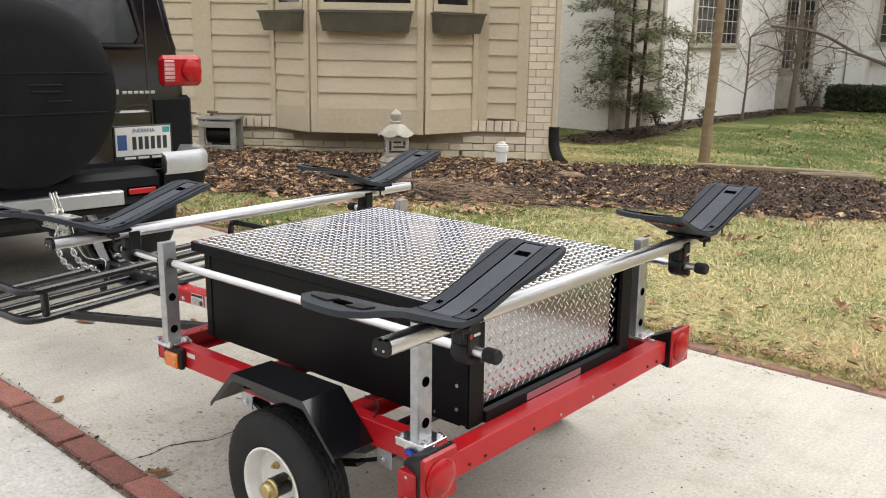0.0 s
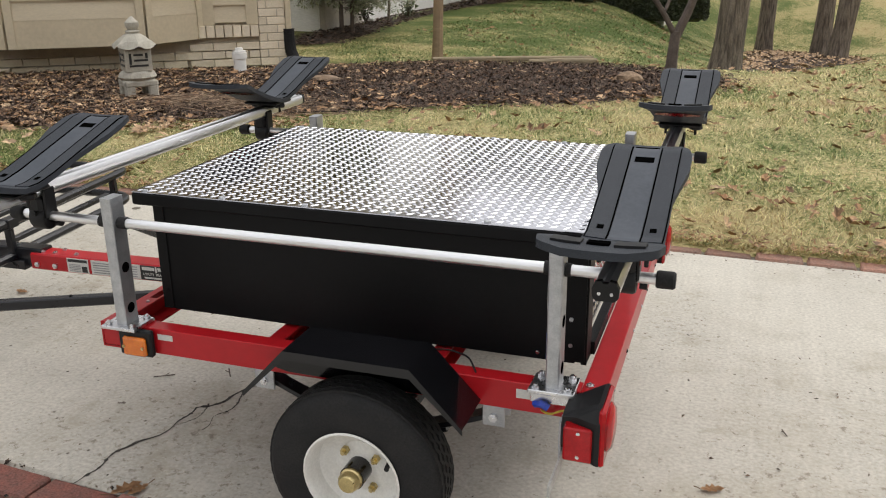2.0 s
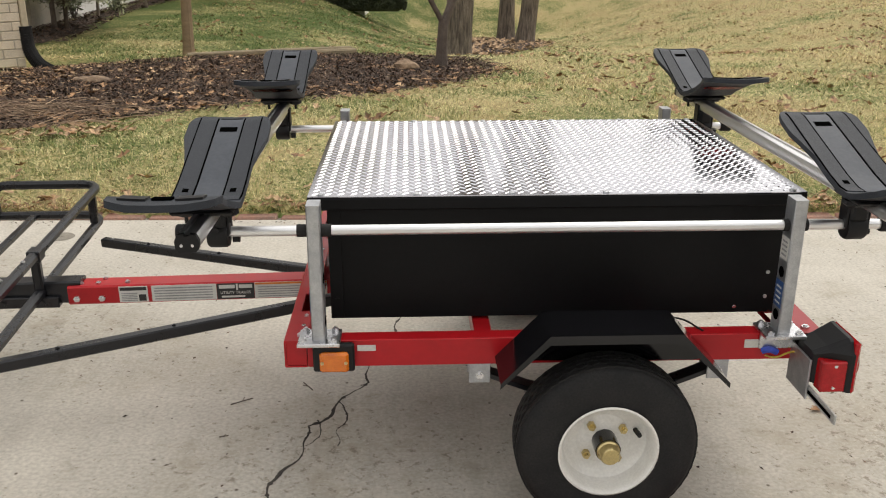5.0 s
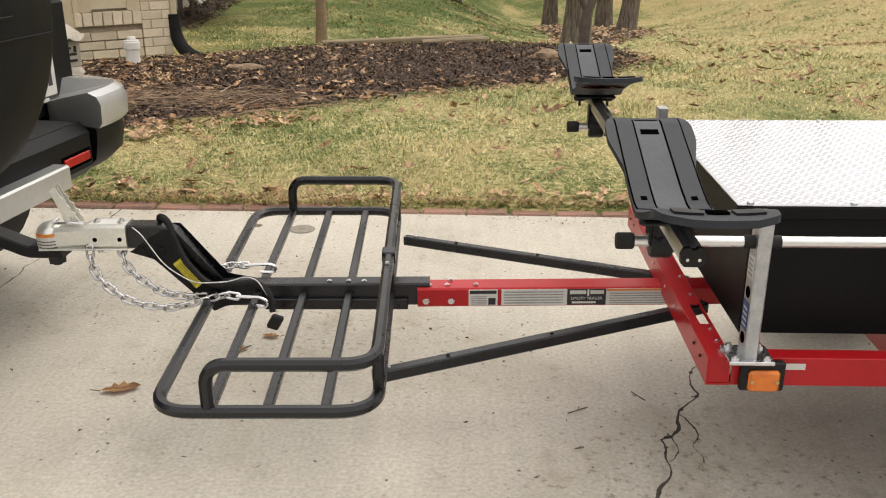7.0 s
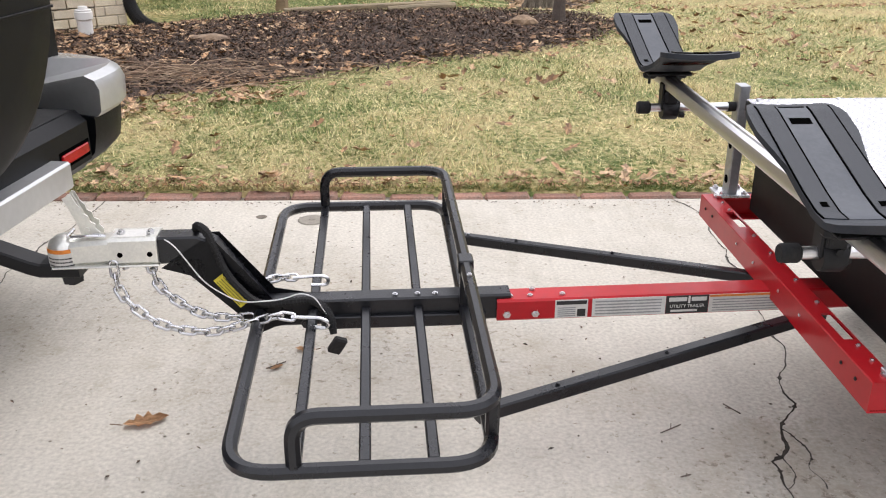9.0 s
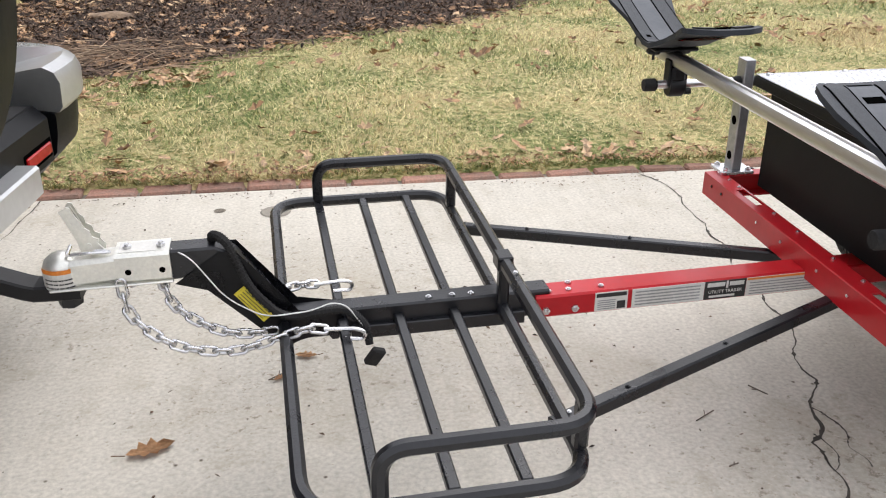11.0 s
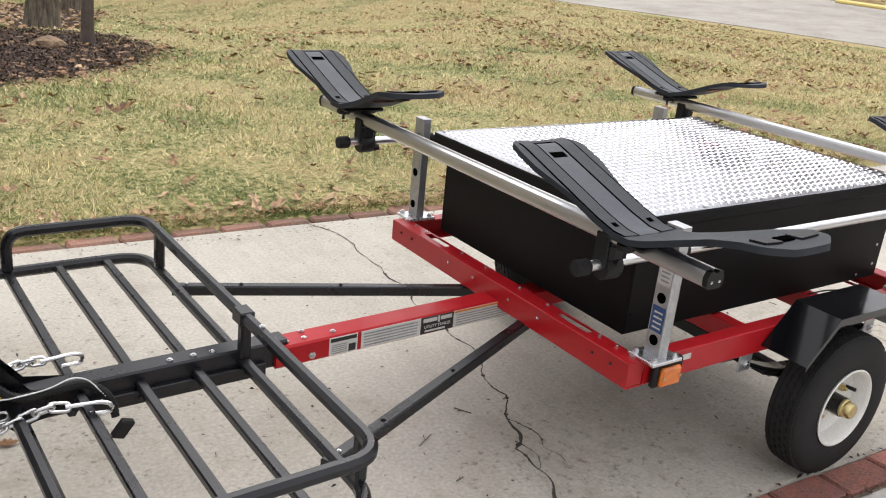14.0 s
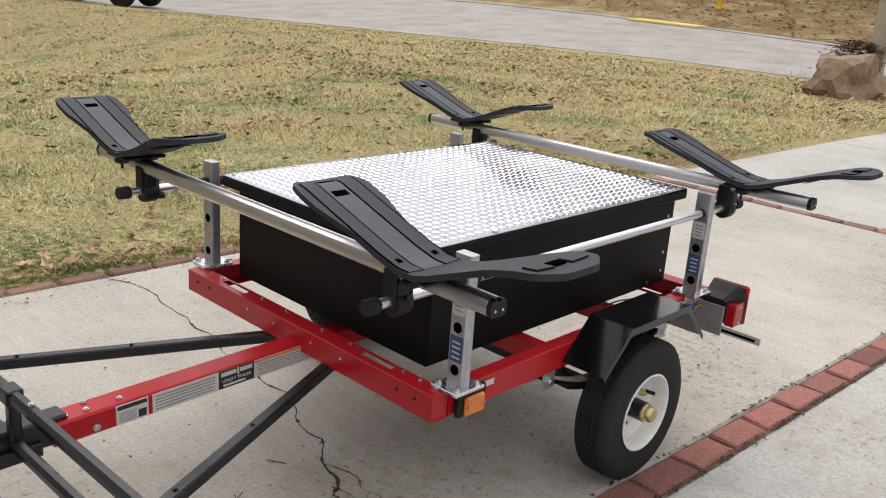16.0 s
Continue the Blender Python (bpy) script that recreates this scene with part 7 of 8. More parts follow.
def soil_bed(name, poly, rise, label, step):
    xs = np.arange(min(p[0] for p in poly), max(p[0] for p in poly) + step, step)
    ys = np.arange(min(p[1] for p in poly), max(p[1] for p in poly) + step, step)
    idx, verts, faces = {}, [], []
    keep = {(i, j) for i, x in enumerate(xs) for j, y in enumerate(ys) if inside(x, y, poly)}
    for i, j in sorted(keep):
        if {(i + 1, j), (i, j + 1), (i + 1, j + 1)} <= keep:
            f = []
            for a in ((i, j), (i + 1, j), (i + 1, j + 1), (i, j + 1)):
                if a not in idx:
                    x, y = xs[a[0]], ys[a[1]]
                    d = edge_distance(x, y, poly)
                    idx[a] = len(verts)
                    verts.append((x, y, bed_height(x, y, poly, rise) - (0.05 if d < step * 1.2 else 0.0)))
                f.append(idx[a])
            faces.append(f)
    ob = raw(name, verts, faces, MULCH)
    for p in ob.data.polygons:
        p.use_smooth = True
    tagged(ob, label, "mulch bed", kind="structure")


soil_bed("mulch_bed", BED, 0.0, "dark brown mulch bed with dead leaves by the house", 0.12)
soil_bed("mulch_ring", RING, 0.04, "mulch ring under the large trees", 0.15)
soil_bed("far_mulch_bed", FARBED, 0.06, "mulch bed along the white wall", 0.2)

RNG = np.random.default_rng(11)


def scatter(poly, n):
    lo, hi = np.min(poly, axis=0), np.max(poly, axis=0)
    out = []
    while len(out) < n:
        x, y = RNG.uniform(lo[0], hi[0], n), RNG.uniform(lo[1], hi[1], n)
        ok = inside_many(x, y, poly)
        out += list(zip(x[ok], y[ok]))
    return out[:n]


def chips(name, spots, height, l0, l1, w0, w1, material, lift, tilt, label, category, curl=0.0):
    """Small flat pieces thrown on the ground: two triangles each, bent along the middle."""
    out = []
    for x, y in spots:
        l, w = RNG.uniform(l0, l1), RNG.uniform(w0, w1)
        a, p, r = RNG.uniform(0, math.tau), RNG.uniform(-tilt, tilt), RNG.uniform(-tilt, tilt)
        ux = np.array((math.cos(a) * math.cos(p), math.sin(a) * math.cos(p), math.sin(p)))
        uy = np.array((-math.sin(a) * math.cos(r), math.cos(a) * math.cos(r), math.sin(r)))
        c = np.array((x, y, height(x, y) + lift + RNG.uniform(0, lift)))
        up = np.array((0, 0, 1.0)) * curl * w
        p0, p1, p2, p3 = c - ux * l, c + uy * w + up, c + ux * l, c - uy * w + up
        out += [(p0, p2, p1), (p0, p3, p2)]
    ob = tris(name, np.array(out), material)
    tagged(ob, label, category, kind="stuff")
    return ob


BED_CACHE = {}


def bedz(x, y):
    key = (round(x * 12), round(y * 12))
    if key not in BED_CACHE:
        BED_CACHE[key] = bed_height(x, y, BED, 0.0)
    return BED_CACHE[key]


chips("mulch_chips", scatter(BED, 42000), bedz, 0.010, 0.045, 0.004, 0.012, CHIP, 0.010, 0.8, "shredded bark mulch", "mulch")
chips("mulch_chips", scatter(RING, 3500), lambda x, y: bed_height(x, y, RING, 0.04), 0.02, 0.05, 0.006, 0.014, CHIP, 0.01, 0.5, "shredded bark mulch under the trees", "mulch")
chips("mulch_chips", scatter(FARBED, 3500), lambda x, y: bed_height(x, y, FARBED, 0.06), 0.03, 0.07, 0.008, 0.02, CHIP, 0.01, 0.5, "shredded bark mulch by the white wall", "mulch")


def leaf_soup(name, spots, height, s0, s1, label, material=LEAF, curl=0.6):
    """Dead leaves: lobed, cupped outlines of six triangles round a midrib."""
    out = []
    for x, y in spots:
        s = RNG.uniform(s0, s1)
        a, tilt = RNG.uniform(0, math.tau), RNG.uniform(-0.9, 0.9) * curl
        cup, roll = RNG.uniform(-0.2, 1.2) * curl, RNG.uniform(-0.9, 0.9) * curl
        ux = np.array((math.cos(a), math.sin(a), tilt * 0.6))
        uy = np.array((-math.sin(a), math.cos(a), roll * 0.6))
        c = np.array((x, y, height(x, y) + s * 0.28))
        def pt(u, v):
            return c + ux * u * s + uy * v * s + np.array((0, 0, cup * s * (abs(v) * 0.9 + u * u * 0.4 - 0.2)))
        wid = RNG.uniform(0.75, 1.35)
        uy = uy * wid
        rim = [pt(-1, 0), pt(-0.55, 0.42), pt(-0.2, 0.26), pt(0.15, 0.55), pt(0.4, 0.25), pt(1.0, 0.0), pt(0.4, -0.25), pt(0.15, -0.55), pt(-0.2, -0.26), pt(-0.55, -0.42)]
        m = pt(0, 0)
        for p, q in zip(rim, rim[1:] + rim[:1]):
            out.append((m, p, q))
    ob = tris(name, np.array(out), material)
    tagged(ob, label, "dead leaves", kind="stuff")


rag = [(p[0] + RNG.normal(0, 0.10), p[1] + RNG.normal(0, 0.10)) for a, c in zip(BED[1:12], BED[2:13]) for p in [(a[0] + (c[0] - a[0]) * t, a[1] + (c[1] - a[1]) * t) for t in np.linspace(0, 1, 140)]]
chips("mulch_chips", rag, lambda x, y: ground_z(x, y) + 0.02, 0.012, 0.045, 0.004, 0.012, CHIP, 0.008, 0.5, "bark mulch strewn over the bed's edge", "mulch")
west = [p for p in scatter(BED, 8200) if RNG.random() < (0.9 if p[0] < -2.9 else 0.28 if p[0] < -1.4 else 0.10)]
chips("wood_chips", scatter(BED, 2400), bedz, 0.010, 0.040, 0.003, 0.008, CHIP_PALE, 0.012, 0.5, "pale shredded wood in the mulch", "mulch")
leaf_soup("dead_leaves", west[::2], bedz, 0.025, 0.062, "brown dead leaves on the mulch")
leaf_soup("dead_leaves", west[1::2], bedz, 0.025, 0.060, "pale tan dead leaves on the mulch", LEAF_PALE)
edge = [(p[0] + RNG.normal(0, 0.25), p[1] + RNG.normal(0, 0.25)) for p in BED[1:10] for _ in range(40)]
leaf_soup("dead_leaves", edge, lambda x, y: ground_z(x, y) + 0.03, 0.025, 0.055, "pale dead leaves along the bed's edge")

ringed = [p for p in scatter(RING, 900)]
leaf_soup("dead_leaves", ringed, lambda x, y: bed_height(x, y, RING, 0.04) + 0.01, 0.04, 0.09, "pale dead leaves on the mulch under the tall trees", LEAF_PALE, 0.8)

LAWN_AREA = [(-5.2, 1.76), (15.2, 1.76), (15.0, 9.0), (14.6, 15.5), (12.6, 21.3), (9.0, 27.0), (1.0, 30.0), (-3.6, 21.5), (-4.2, 11.0), (-5.0, 8.0)]


def on_lawn(x, y):
    return inside(x, y, LAWN_AREA) and not inside(x, y, BED) and not inside(x, y, RING) and not inside(x, y, FARBED)


def ground_many(x, y):
    def step(a, b, v):
        t = np.clip((v - a) / (b - a), 0, 1)
        return t * t * (3 - 2 * t)
    z = 0.02 * step(1.7, 2.2, y) - 0.035 * np.maximum(0, np.minimum(y, 9.5) - 3.0) * (1 - step(3, 9, x))
    fall = 0.16 * np.maximum(0, np.minimum(y, 12.0) - 8.9) + 0.085 * np.maximum(0, np.minimum(y, 26.0) - 12.0)
    z = z - fall * step(-3.2, 1.3, x) * (1 - step(4, 11, x)) * (1 - step(26, 33, y))
    return z + np.clip((x - 15) / 10, 0, 1) * 0.05 * np.clip(y, 0, 24) + 0.12 * np.maximum(0, np.minimum(x, 60) - 25) - 0.0135 * np.maximum(0, np.minimum(x, 26) - 8) - 0.016 * np.maximum(0, np.minimum(y, 26) - 8) * step(8, 12, x)


def grass(name, boxes, label):
    """Loose blades, thick near the drive and wider apart and broader far off."""
    out = []
    for x0, x1, y0, y1, per, hgt, wid in boxes:
        n = int((x1 - x0) * (y1 - y0) * per)
        x, y = RNG.uniform(x0, x1, n), RNG.uniform(y0, y1, n)
        ok = inside_many(x, y, LAWN_AREA) & ~inside_many(x, y, BED) & ~inside_many(x, y, RING) & ~inside_many(x, y, FARBED)
        x, y = x[ok], y[ok]
        n = len(x)
        clump = 0.5 * (np.sin(x * 9.1 + 2.0 * np.sin(y * 3.3)) * np.sin(y * 7.7 + 1.5 * np.sin(x * 4.1)) + np.sin(x * 2.3 + y * 1.7))
        h = hgt * RNG.uniform(0.15, 1.0, n) ** 1.4 * (1 + 0.5 * clump)
        a, lean = RNG.uniform(0, math.tau, n), hgt * RNG.uniform(0.4, 2.1, n)
        z = ground_many(x, y) + 0.002
        w = wid * RNG.uniform(0.6, 1.3, n)
        dx, dy = np.cos(a), np.sin(a)
        tri = np.stack([np.stack([x - dy * w, y + dx * w, z], 1), np.stack([x + dy * w, y - dx * w, z], 1), np.stack([x + dx * lean, y + dy * lean, z + h], 1)], 1)
        out.append(tri)
    ob = tris(name, np.concatenate(out), BLADES)
    tagged(ob, label, "grass", kind="stuff")


grass("grass", [(-5.0, 6.5, 1.70, 2.6, 9000, 0.034, 0.0017), (-5.0, 6.5, 2.6, 5.0, 5200, 0.036, 0.0024), (-3.0, 8.0, 5.0, 8.0, 2200, 0.040, 0.0038), (6.5, 11.0, 1.70, 8.0, 1500, 0.042, 0.0046),
                (-5.0, 9.0, 8.0, 14.0, 1100, 0.035, 0.0050), (9.0, 15.3, 1.7, 22.0, 800, 0.04, 0.006), (-4.5, 9.0, 14.0, 22.0, 500, 0.035, 0.008), (-2.0, 12.0, 22.0, 30.0, 260, 0.04, 0.012)], "short matted winter grass, straw and green")
# tufts that hang over the brick edging
tuft = []
for x in np.arange(-5.0, 6.4, 0.0016):
    y = 1.735 + 0.03 * noise.noise((x * 3, 0, 3)) + RNG.uniform(-0.03, 0.05)
    a = RNG.uniform(math.pi * 1.05, math.pi * 1.95)
    h, lean, w = RNG.uniform(0.015, 0.05), RNG.uniform(0.02, 0.075), RNG.uniform(0.0012, 0.003)
    d = (math.cos(a), math.sin(a))
    tuft.append(((x - d[1] * w, y + d[0] * w, 0.005), (x + d[1] * w, y - d[0] * w, 0.005), (x + d[0] * lean, y + d[1] * lean, 0.012 + h * 0.8)))
tagged(tris("grass_fringe", np.array(tuft), BLADES), "dry grass that overhangs the brick edging", "grass", kind="stuff")
lawn_leaves = []
for x0, x1, y0, y1, n in ((-5, 7, 1.8, 5, 620), (-3, 8, 5, 12, 1300), (2, 8, 3.5, 12, 800), (6, 15.3, 1.8, 12, 2600), (-4, 14, 12, 22, 2200)):
    for x, y in zip(RNG.uniform(x0, x1, n), RNG.uniform(y0, y1, n)):
        if on_lawn(x, y) and noise.noise((x * 0.7, y * 0.7, 1)) + 0.5 * noise.noise((x * 2.5, y * 2.5, 4)) + RNG.uniform(-0.35, 0.5) > 0.0:
            lawn_leaves.append((x, y))
leaf_soup("dead_leaves", [p for i, p in enumerate(lawn_leaves) if i % 4], lambda x, y: ground_z(x, y) + 0.02, 0.020, 0.056, "curled brown leaves on the lawn", LEAF, 1.0)
leaf_soup("dead_leaves", lawn_leaves[::4], lambda x, y: ground_z(x, y) + 0.02, 0.022, 0.062, "curled pale tan leaves on the lawn", LEAF_PALE, 1.0)
fringe = [(RNG.uniform(-5, 6), 1.74 + abs(RNG.normal(0, 0.16))) for _ in range(190)] + [(RNG.normal(-2.0, 0.5), 1.78 + abs(RNG.normal(0, 0.25))) for _ in range(22)]
leaf_soup("dead_leaves", fringe, lambda x, y: 0.022, 0.016, 0.045, "dead leaves along the lawn's edge", LEAF_PALE, 0.8)
drift = [(-3.1 + 1.5 * t + RNG.normal(0, 0.16), 2.55 + 0.95 * t + RNG.normal(0, 0.13)) for t in RNG.uniform(0, 1, 170)]
leaf_soup("dead_leaves", drift, lambda x, y: ground_z(x, y) + 0.022, 0.022, 0.052, "drift of pale dead leaves at the bed's edge", LEAF_PALE, 0.8)

side = [(RNG.uniform(1.2, 5.5), 1.8 + abs(RNG.normal(0, 0.9))) for _ in range(420)]
side = [p for p in side if on_lawn(*p) and noise.noise((p[0] * 1.3, p[1] * 1.3, 9)) > -0.12]
leaf_soup("dead_leaves", side, lambda x, y: ground_z(x, y) + 0.02, 0.018, 0.045, "red-brown leaf litter in the grass by the drive", LEAF, 1.0)
dirt = [(x, 1.735 + abs(RNG.normal(0, 0.09))) for x in RNG.uniform(-5, 6, 3600)]
chips("leaf_crumbs", dirt, lambda x, y: 0.014, 0.006, 0.022, 0.003, 0.010, LEAF, 0.006, 0.6, "crumbled dead leaves and dirt along the brick edging", "leaf litter")

# sticks piled on the bed
twigs = bmesh.new()
for _ in range(330):
    x, y = RNG.normal(-2.55, 0.48), RNG.normal(4.05, 0.26)
    a, l = RNG.normal(-0.25, 0.55) + (1.3 if RNG.random() < 0.15 else 0), RNG.uniform(0.04, 0.26)
    z = bedz(x, y) + RNG.uniform(0.0, 0.055)
    m = (x + RNG.normal(0, 0.02), y + RNG.normal(0, 0.02), z + RNG.uniform(0.0, 0.03))
    r = RNG.uniform(0.0012, 0.0038)
    rod(twigs, (x - math.cos(a) * l, y - math.sin(a) * l, z), m, r, 4)
    rod(twigs, m, (x + math.cos(a) * l, y + math.sin(a) * l, z + RNG.uniform(-0.02, 0.03)), r, 4, r * 0.6)
tagged(part("dry_stems", twigs, TWIG), "heap of cut dry stems on the mulch", "dry stems", kind="stuff")


def stone_lump(name, c, size, material, label, category, seed, cuts=2, rough=0.16):
    q = bmesh.new()
    bmesh.ops.create_icosphere(q, subdivisions=cuts, radius=1.0)
    for v in q.verts:
        d = v.co.normalized()
        k = 1 + rough * noise.noise(d * 1.7 + Vector((seed, 0, 0))) * 2 + rough * 0.5 * noise.noise(d * 4.5 + Vector((0, seed, 0)))
        k = min(k, 1.0 + rough * 0.7)
        v.co = Vector((d.x * size[0] * k, d.y * size[1] * k, d.z * size[2] * k))
        v.co.z = max(v.co.z, -0.25 * size[2])
    spin(q, Matrix.Translation(c))
    return tagged(part(name, q, material), label, category)


stone_lump("garden_rock", (-2.62, 5.95, bedz(-2.62, 5.95) + 0.015), (0.20, 0.10, 0.045), BOULDER, "low tan rock half sunk in the mulch", "rock", 3.0)
stone_lump("garden_rock", (0.25, 7.14, bedz(0.25, 7.14) + 0.025), (0.15, 0.10, 0.075), BOULDER, "tan rock in the mulch under the small tree", "rock", 8.0)
for (x0, y0), (x1, y1), nm in (((-2.30, 8.32), (-0.42, 8.92), "weathered landscape timber edging the bed"), ((-1.15, 8.62), (-0.36, 8.84), "short weathered timber beside the bed")):
    q = bmesh.new()
    z = ground_z(x0, y0) + (0.035 if "short" not in nm else 0.0)
    sweep(q, [(x0, y0, z), ((x0 + x1) / 2, (y0 + y1) / 2, z + 0.015), (x1, y1, z + 0.02)], square(0.10, 0.055 if "short" not in nm else 0.12, 0.2))
    tagged(part("landscape_timber", q, TIMBER), nm, "timber")

# stone lantern
LX, LYY = -3.54, 4.265
lz = bedz(LX, LYY) + 0.005
lantern = thing("stone_lantern", "small pale cast-stone garden lantern with fretwork sides", "garden lantern", at=pose(LX, LYY, lz, 0, 0, -40) @ Matrix.Scale(1.12, 4))
b = bmesh.new()
for sx in (-1, 1):
    for sy in (-1, 1):
        box(b, (sx * 0.085, sy * 0.085, 0.05), (0.075, 0.075, 0.10), 0.012)
slab(b, -0.125, 0.125, -0.125, 0.125, 0.085, 0.135, 0.012)
part("footed_base", b, STONE, lantern)
b = bmesh.new()
lathe(b, [(0.0, 0.135), (0.125, 0.135), (0.145, 0.155), (0.13, 0.185), (0.105, 0.20), (0.0, 0.20)], seg=12)
part("collar", b, STONE, lantern)
b = bmesh.new()
slab(b, -0.098, 0.098, -0.098, 0.098, 0.20, 0.37, 0.004)
fire = part("light_box", b, STONE, lantern)
for k in range(4):
    for u0, u1, z0, z1 in ((-0.06, 0.06, 0.235, 0.25), (-0.06, -0.044, 0.255, 0.335), (-0.03, 0.06, 0.275, 0.29), (0.044, 0.06, 0.295, 0.335), (-0.03, 0.03, 0.315, 0.33)):
        b = bmesh.new()
        slab(b, u0 * 1.15, u1 * 1.15, -0.1015, -0.0975, z0, z1, 0.0)
        spin(b, pose(0, 0, 0, 0, 0, 90 * k))
        part("fret_opening", b, INK, fire)
b = bmesh.new()
rows = [(0.135, 0.378, 0.02), (0.150, 0.366, 0.026), (0.118, 0.420, 0.0), (0.072, 0.458, 0.0), (0.045, 0.475, 0.0)]
ring_rows = []
for r, z, flare in rows:
    row = []
    for k in range(24):
        a = k * math.tau / 24
        c = abs(math.cos(a * 3)) ** 4
        row.append(b.verts.new((r * math.cos(a) * (1 + 0.12 * c), r * math.sin(a) * (1 + 0.12 * c), z + flare * c)))
    ring_rows.append(row)
for r0, r1 in zip(ring_rows[:-1], ring_rows[1:]):
    for k in range(24):
        b.faces.new((r0[k], r0[(k + 1) % 24], r1[(k + 1) % 24], r1[k]))
b.faces.new(ring_rows[0][::-1])
b.faces.new(ring_rows[-1])
part("roof", b, STONE, lantern)
b = bmesh.new()
lathe(b, [(0.045, 0.47), (0.055, 0.49), (0.035, 0.50), (0.05, 0.525), (0.05, 0.555), (0.02, 0.585), (0.0, 0.60)], seg=14)
part("finial", b, STONE, lantern, smooth=True)

# white clean-out pipe
b = bmesh.new()
pz = bedz(-3.80, 6.325) - 0.02
lathe(b, [(0.0, 0.0), (0.066, 0.0), (0.066, 0.16), (0.078, 0.165), (0.078, 0.225), (0.07, 0.23), (0.07, 0.245), (0.045, 0.248), (0.04, 0.275), (0.0, 0.278)], (-3.80, 6.325, pz), seg=22)
tagged(part("cleanout_pipe", b, PVC, smooth=True), "short white capped pipe in the mulch", "pipe")


# ---- trees ----
def limb(bm, pts, r0, r1, seg=10, flare=0.0, wob=0.0, seed=0):
    """A tapered, slightly uneven stem along a smooth line."""
    rough_line = fillet([Vector(p) for p in pts], 0.3, 4) if len(pts) > 2 else [Vector(pts[0]), Vector(pts[1])]
    line = []
    for a, c in zip(rough_line[:-1], rough_line[1:]):
        n = max(1, int((c - a).length / max(0.06, r0 * 0.9)))
        line += [a.lerp(c, k / n) for k in range(n)]
    line.append(rough_line[-1])
    k, rings, run = len(line), [], 0.0
    for i, p in enumerate(line):
        t = i / (k - 1)
        run += (line[i] - line[i - 1]).length if i else 0.0
        r = r0 + (r1 - r0) * t + flare * math.exp(-run / (r0 * 1.3))
        d = line[min(i + 1, k - 1)] - line[max(i - 1, 0)]
        a, c = frame_of(d)
        rings.append([bm.verts.new(p + (a * math.cos(j * math.tau / seg) + c * math.sin(j * math.tau / seg)) * r * (1 + wob * noise.noise(Vector((math.cos(j * math.tau / seg) * 1.6, math.sin(j * math.tau / seg) * 1.6, run * 0.7 + seed))))) for j in range(seg)])
    for q0, q1 in zip(rings[:-1], rings[1:]):
        for j in range(seg):
            bm.faces.new((q0[j], q0[(j + 1) % seg], q1[(j + 1) % seg], q1[j]))
    bm.faces.new(rings[-1])
    return line


def twigs_from(bm, start, way, length, r, depth, rng, spread=0.55, droop=0.0):
    """Branching bare twigs."""
    p, w = Vector(start), Vector(way).normalized()
    pts = [p]
    for k in range(3):
        w = (w + Vector((rng.uniform(-1, 1), rng.uniform(-1, 1), rng.uniform(-0.6, 0.8) - droop)) * 0.22).normalized()
        pts.append(pts[-1] + w * length / 3)
    for i in range(3):
        rod(bm, pts[i], pts[i + 1], r * (1 - i * 0.22), 5 if r < 0.02 else 7, r * (1 - (i + 1) * 0.22), caps=False)
    if depth:
        for k in range(3):
            t = pts[1 + k % 3]
            side = Vector((rng.uniform(-1, 1), rng.uniform(-1, 1), rng.uniform(-0.4, 0.8) - droop)).normalized()
            twigs_from(bm, t, w * (1 - spread) + side * spread, length * rng.uniform(0.5, 0.75), r * 0.5, depth - 1, rng, spread, droop)


def tree(name, x, y, r, height, bark, label, lean=(0, 0), flare=0.05, wob=0.25, limbs=5, seed=1, first=0.5):
    rng = random.Random(seed)
    z = ground_z(x, y) - 0.05
    holder = thing(name, label, "tree", at=pose(x, y, z))
    q = bmesh.new()
    line = limb(q, [(0, 0, 0), (lean[0] * 0.3, lean[1] * 0.3, height * 0.3), (lean[0] * 0.65, lean[1] * 0.65, height * 0.65), (lean[0], lean[1], height)], r, r * 0.45, 18, flare, wob, seed)
    trunk = part("trunk", q, bark, holder, smooth=True)
    q = bmesh.new()
    for k in range(limbs):
        t = first + (0.98 - first) * k / max(1, limbs - 1)
        p = line[min(len(line) - 1, int(t * len(line)))]
        a = rng.uniform(0, math.tau)
        twigs_from(q, p, (math.cos(a), math.sin(a), rng.uniform(0.5, 1.1)), height * rng.uniform(0.22, 0.34), r * 0.42, 2, rng)
    part("crown", q, bark, holder, "bare winter branches")
    return holder


tree("tree", -2.38, 8.72, 0.066, 6.5, BARK_TAN, "tall slim tree with smooth tan bark", (0.12, 0.1), 0.02, 0.15, 6, 3, 0.5)
tree("tree", 1.05, 12.0, 0.215, 13.0, BARK, "large tree with deeply furrowed grey bark", (0.7, 0.1), 0.11, 0.25, 7, 4, 0.45)
tree("tree", 1.77, 25.8, 0.22, 14.0, BARK, "tall brown-barked tree in the mulch strip", (0.2, 0.3), 0.08, 0.2, 6, 5, 0.45)
tree("tree", 3.24, 24.5, 0.235, 14.0, BARK, "tall grey-barked tree standing farther back", (0.2, 0.1), 0.08, 0.2, 6, 6, 0.45)
tree("tree", 3.39, 21.3, 0.235, 14.0, BARK, "tall grey-barked tree leaning a little", (1.1, 0.2), 0.09, 0.2, 6, 7, 0.45)

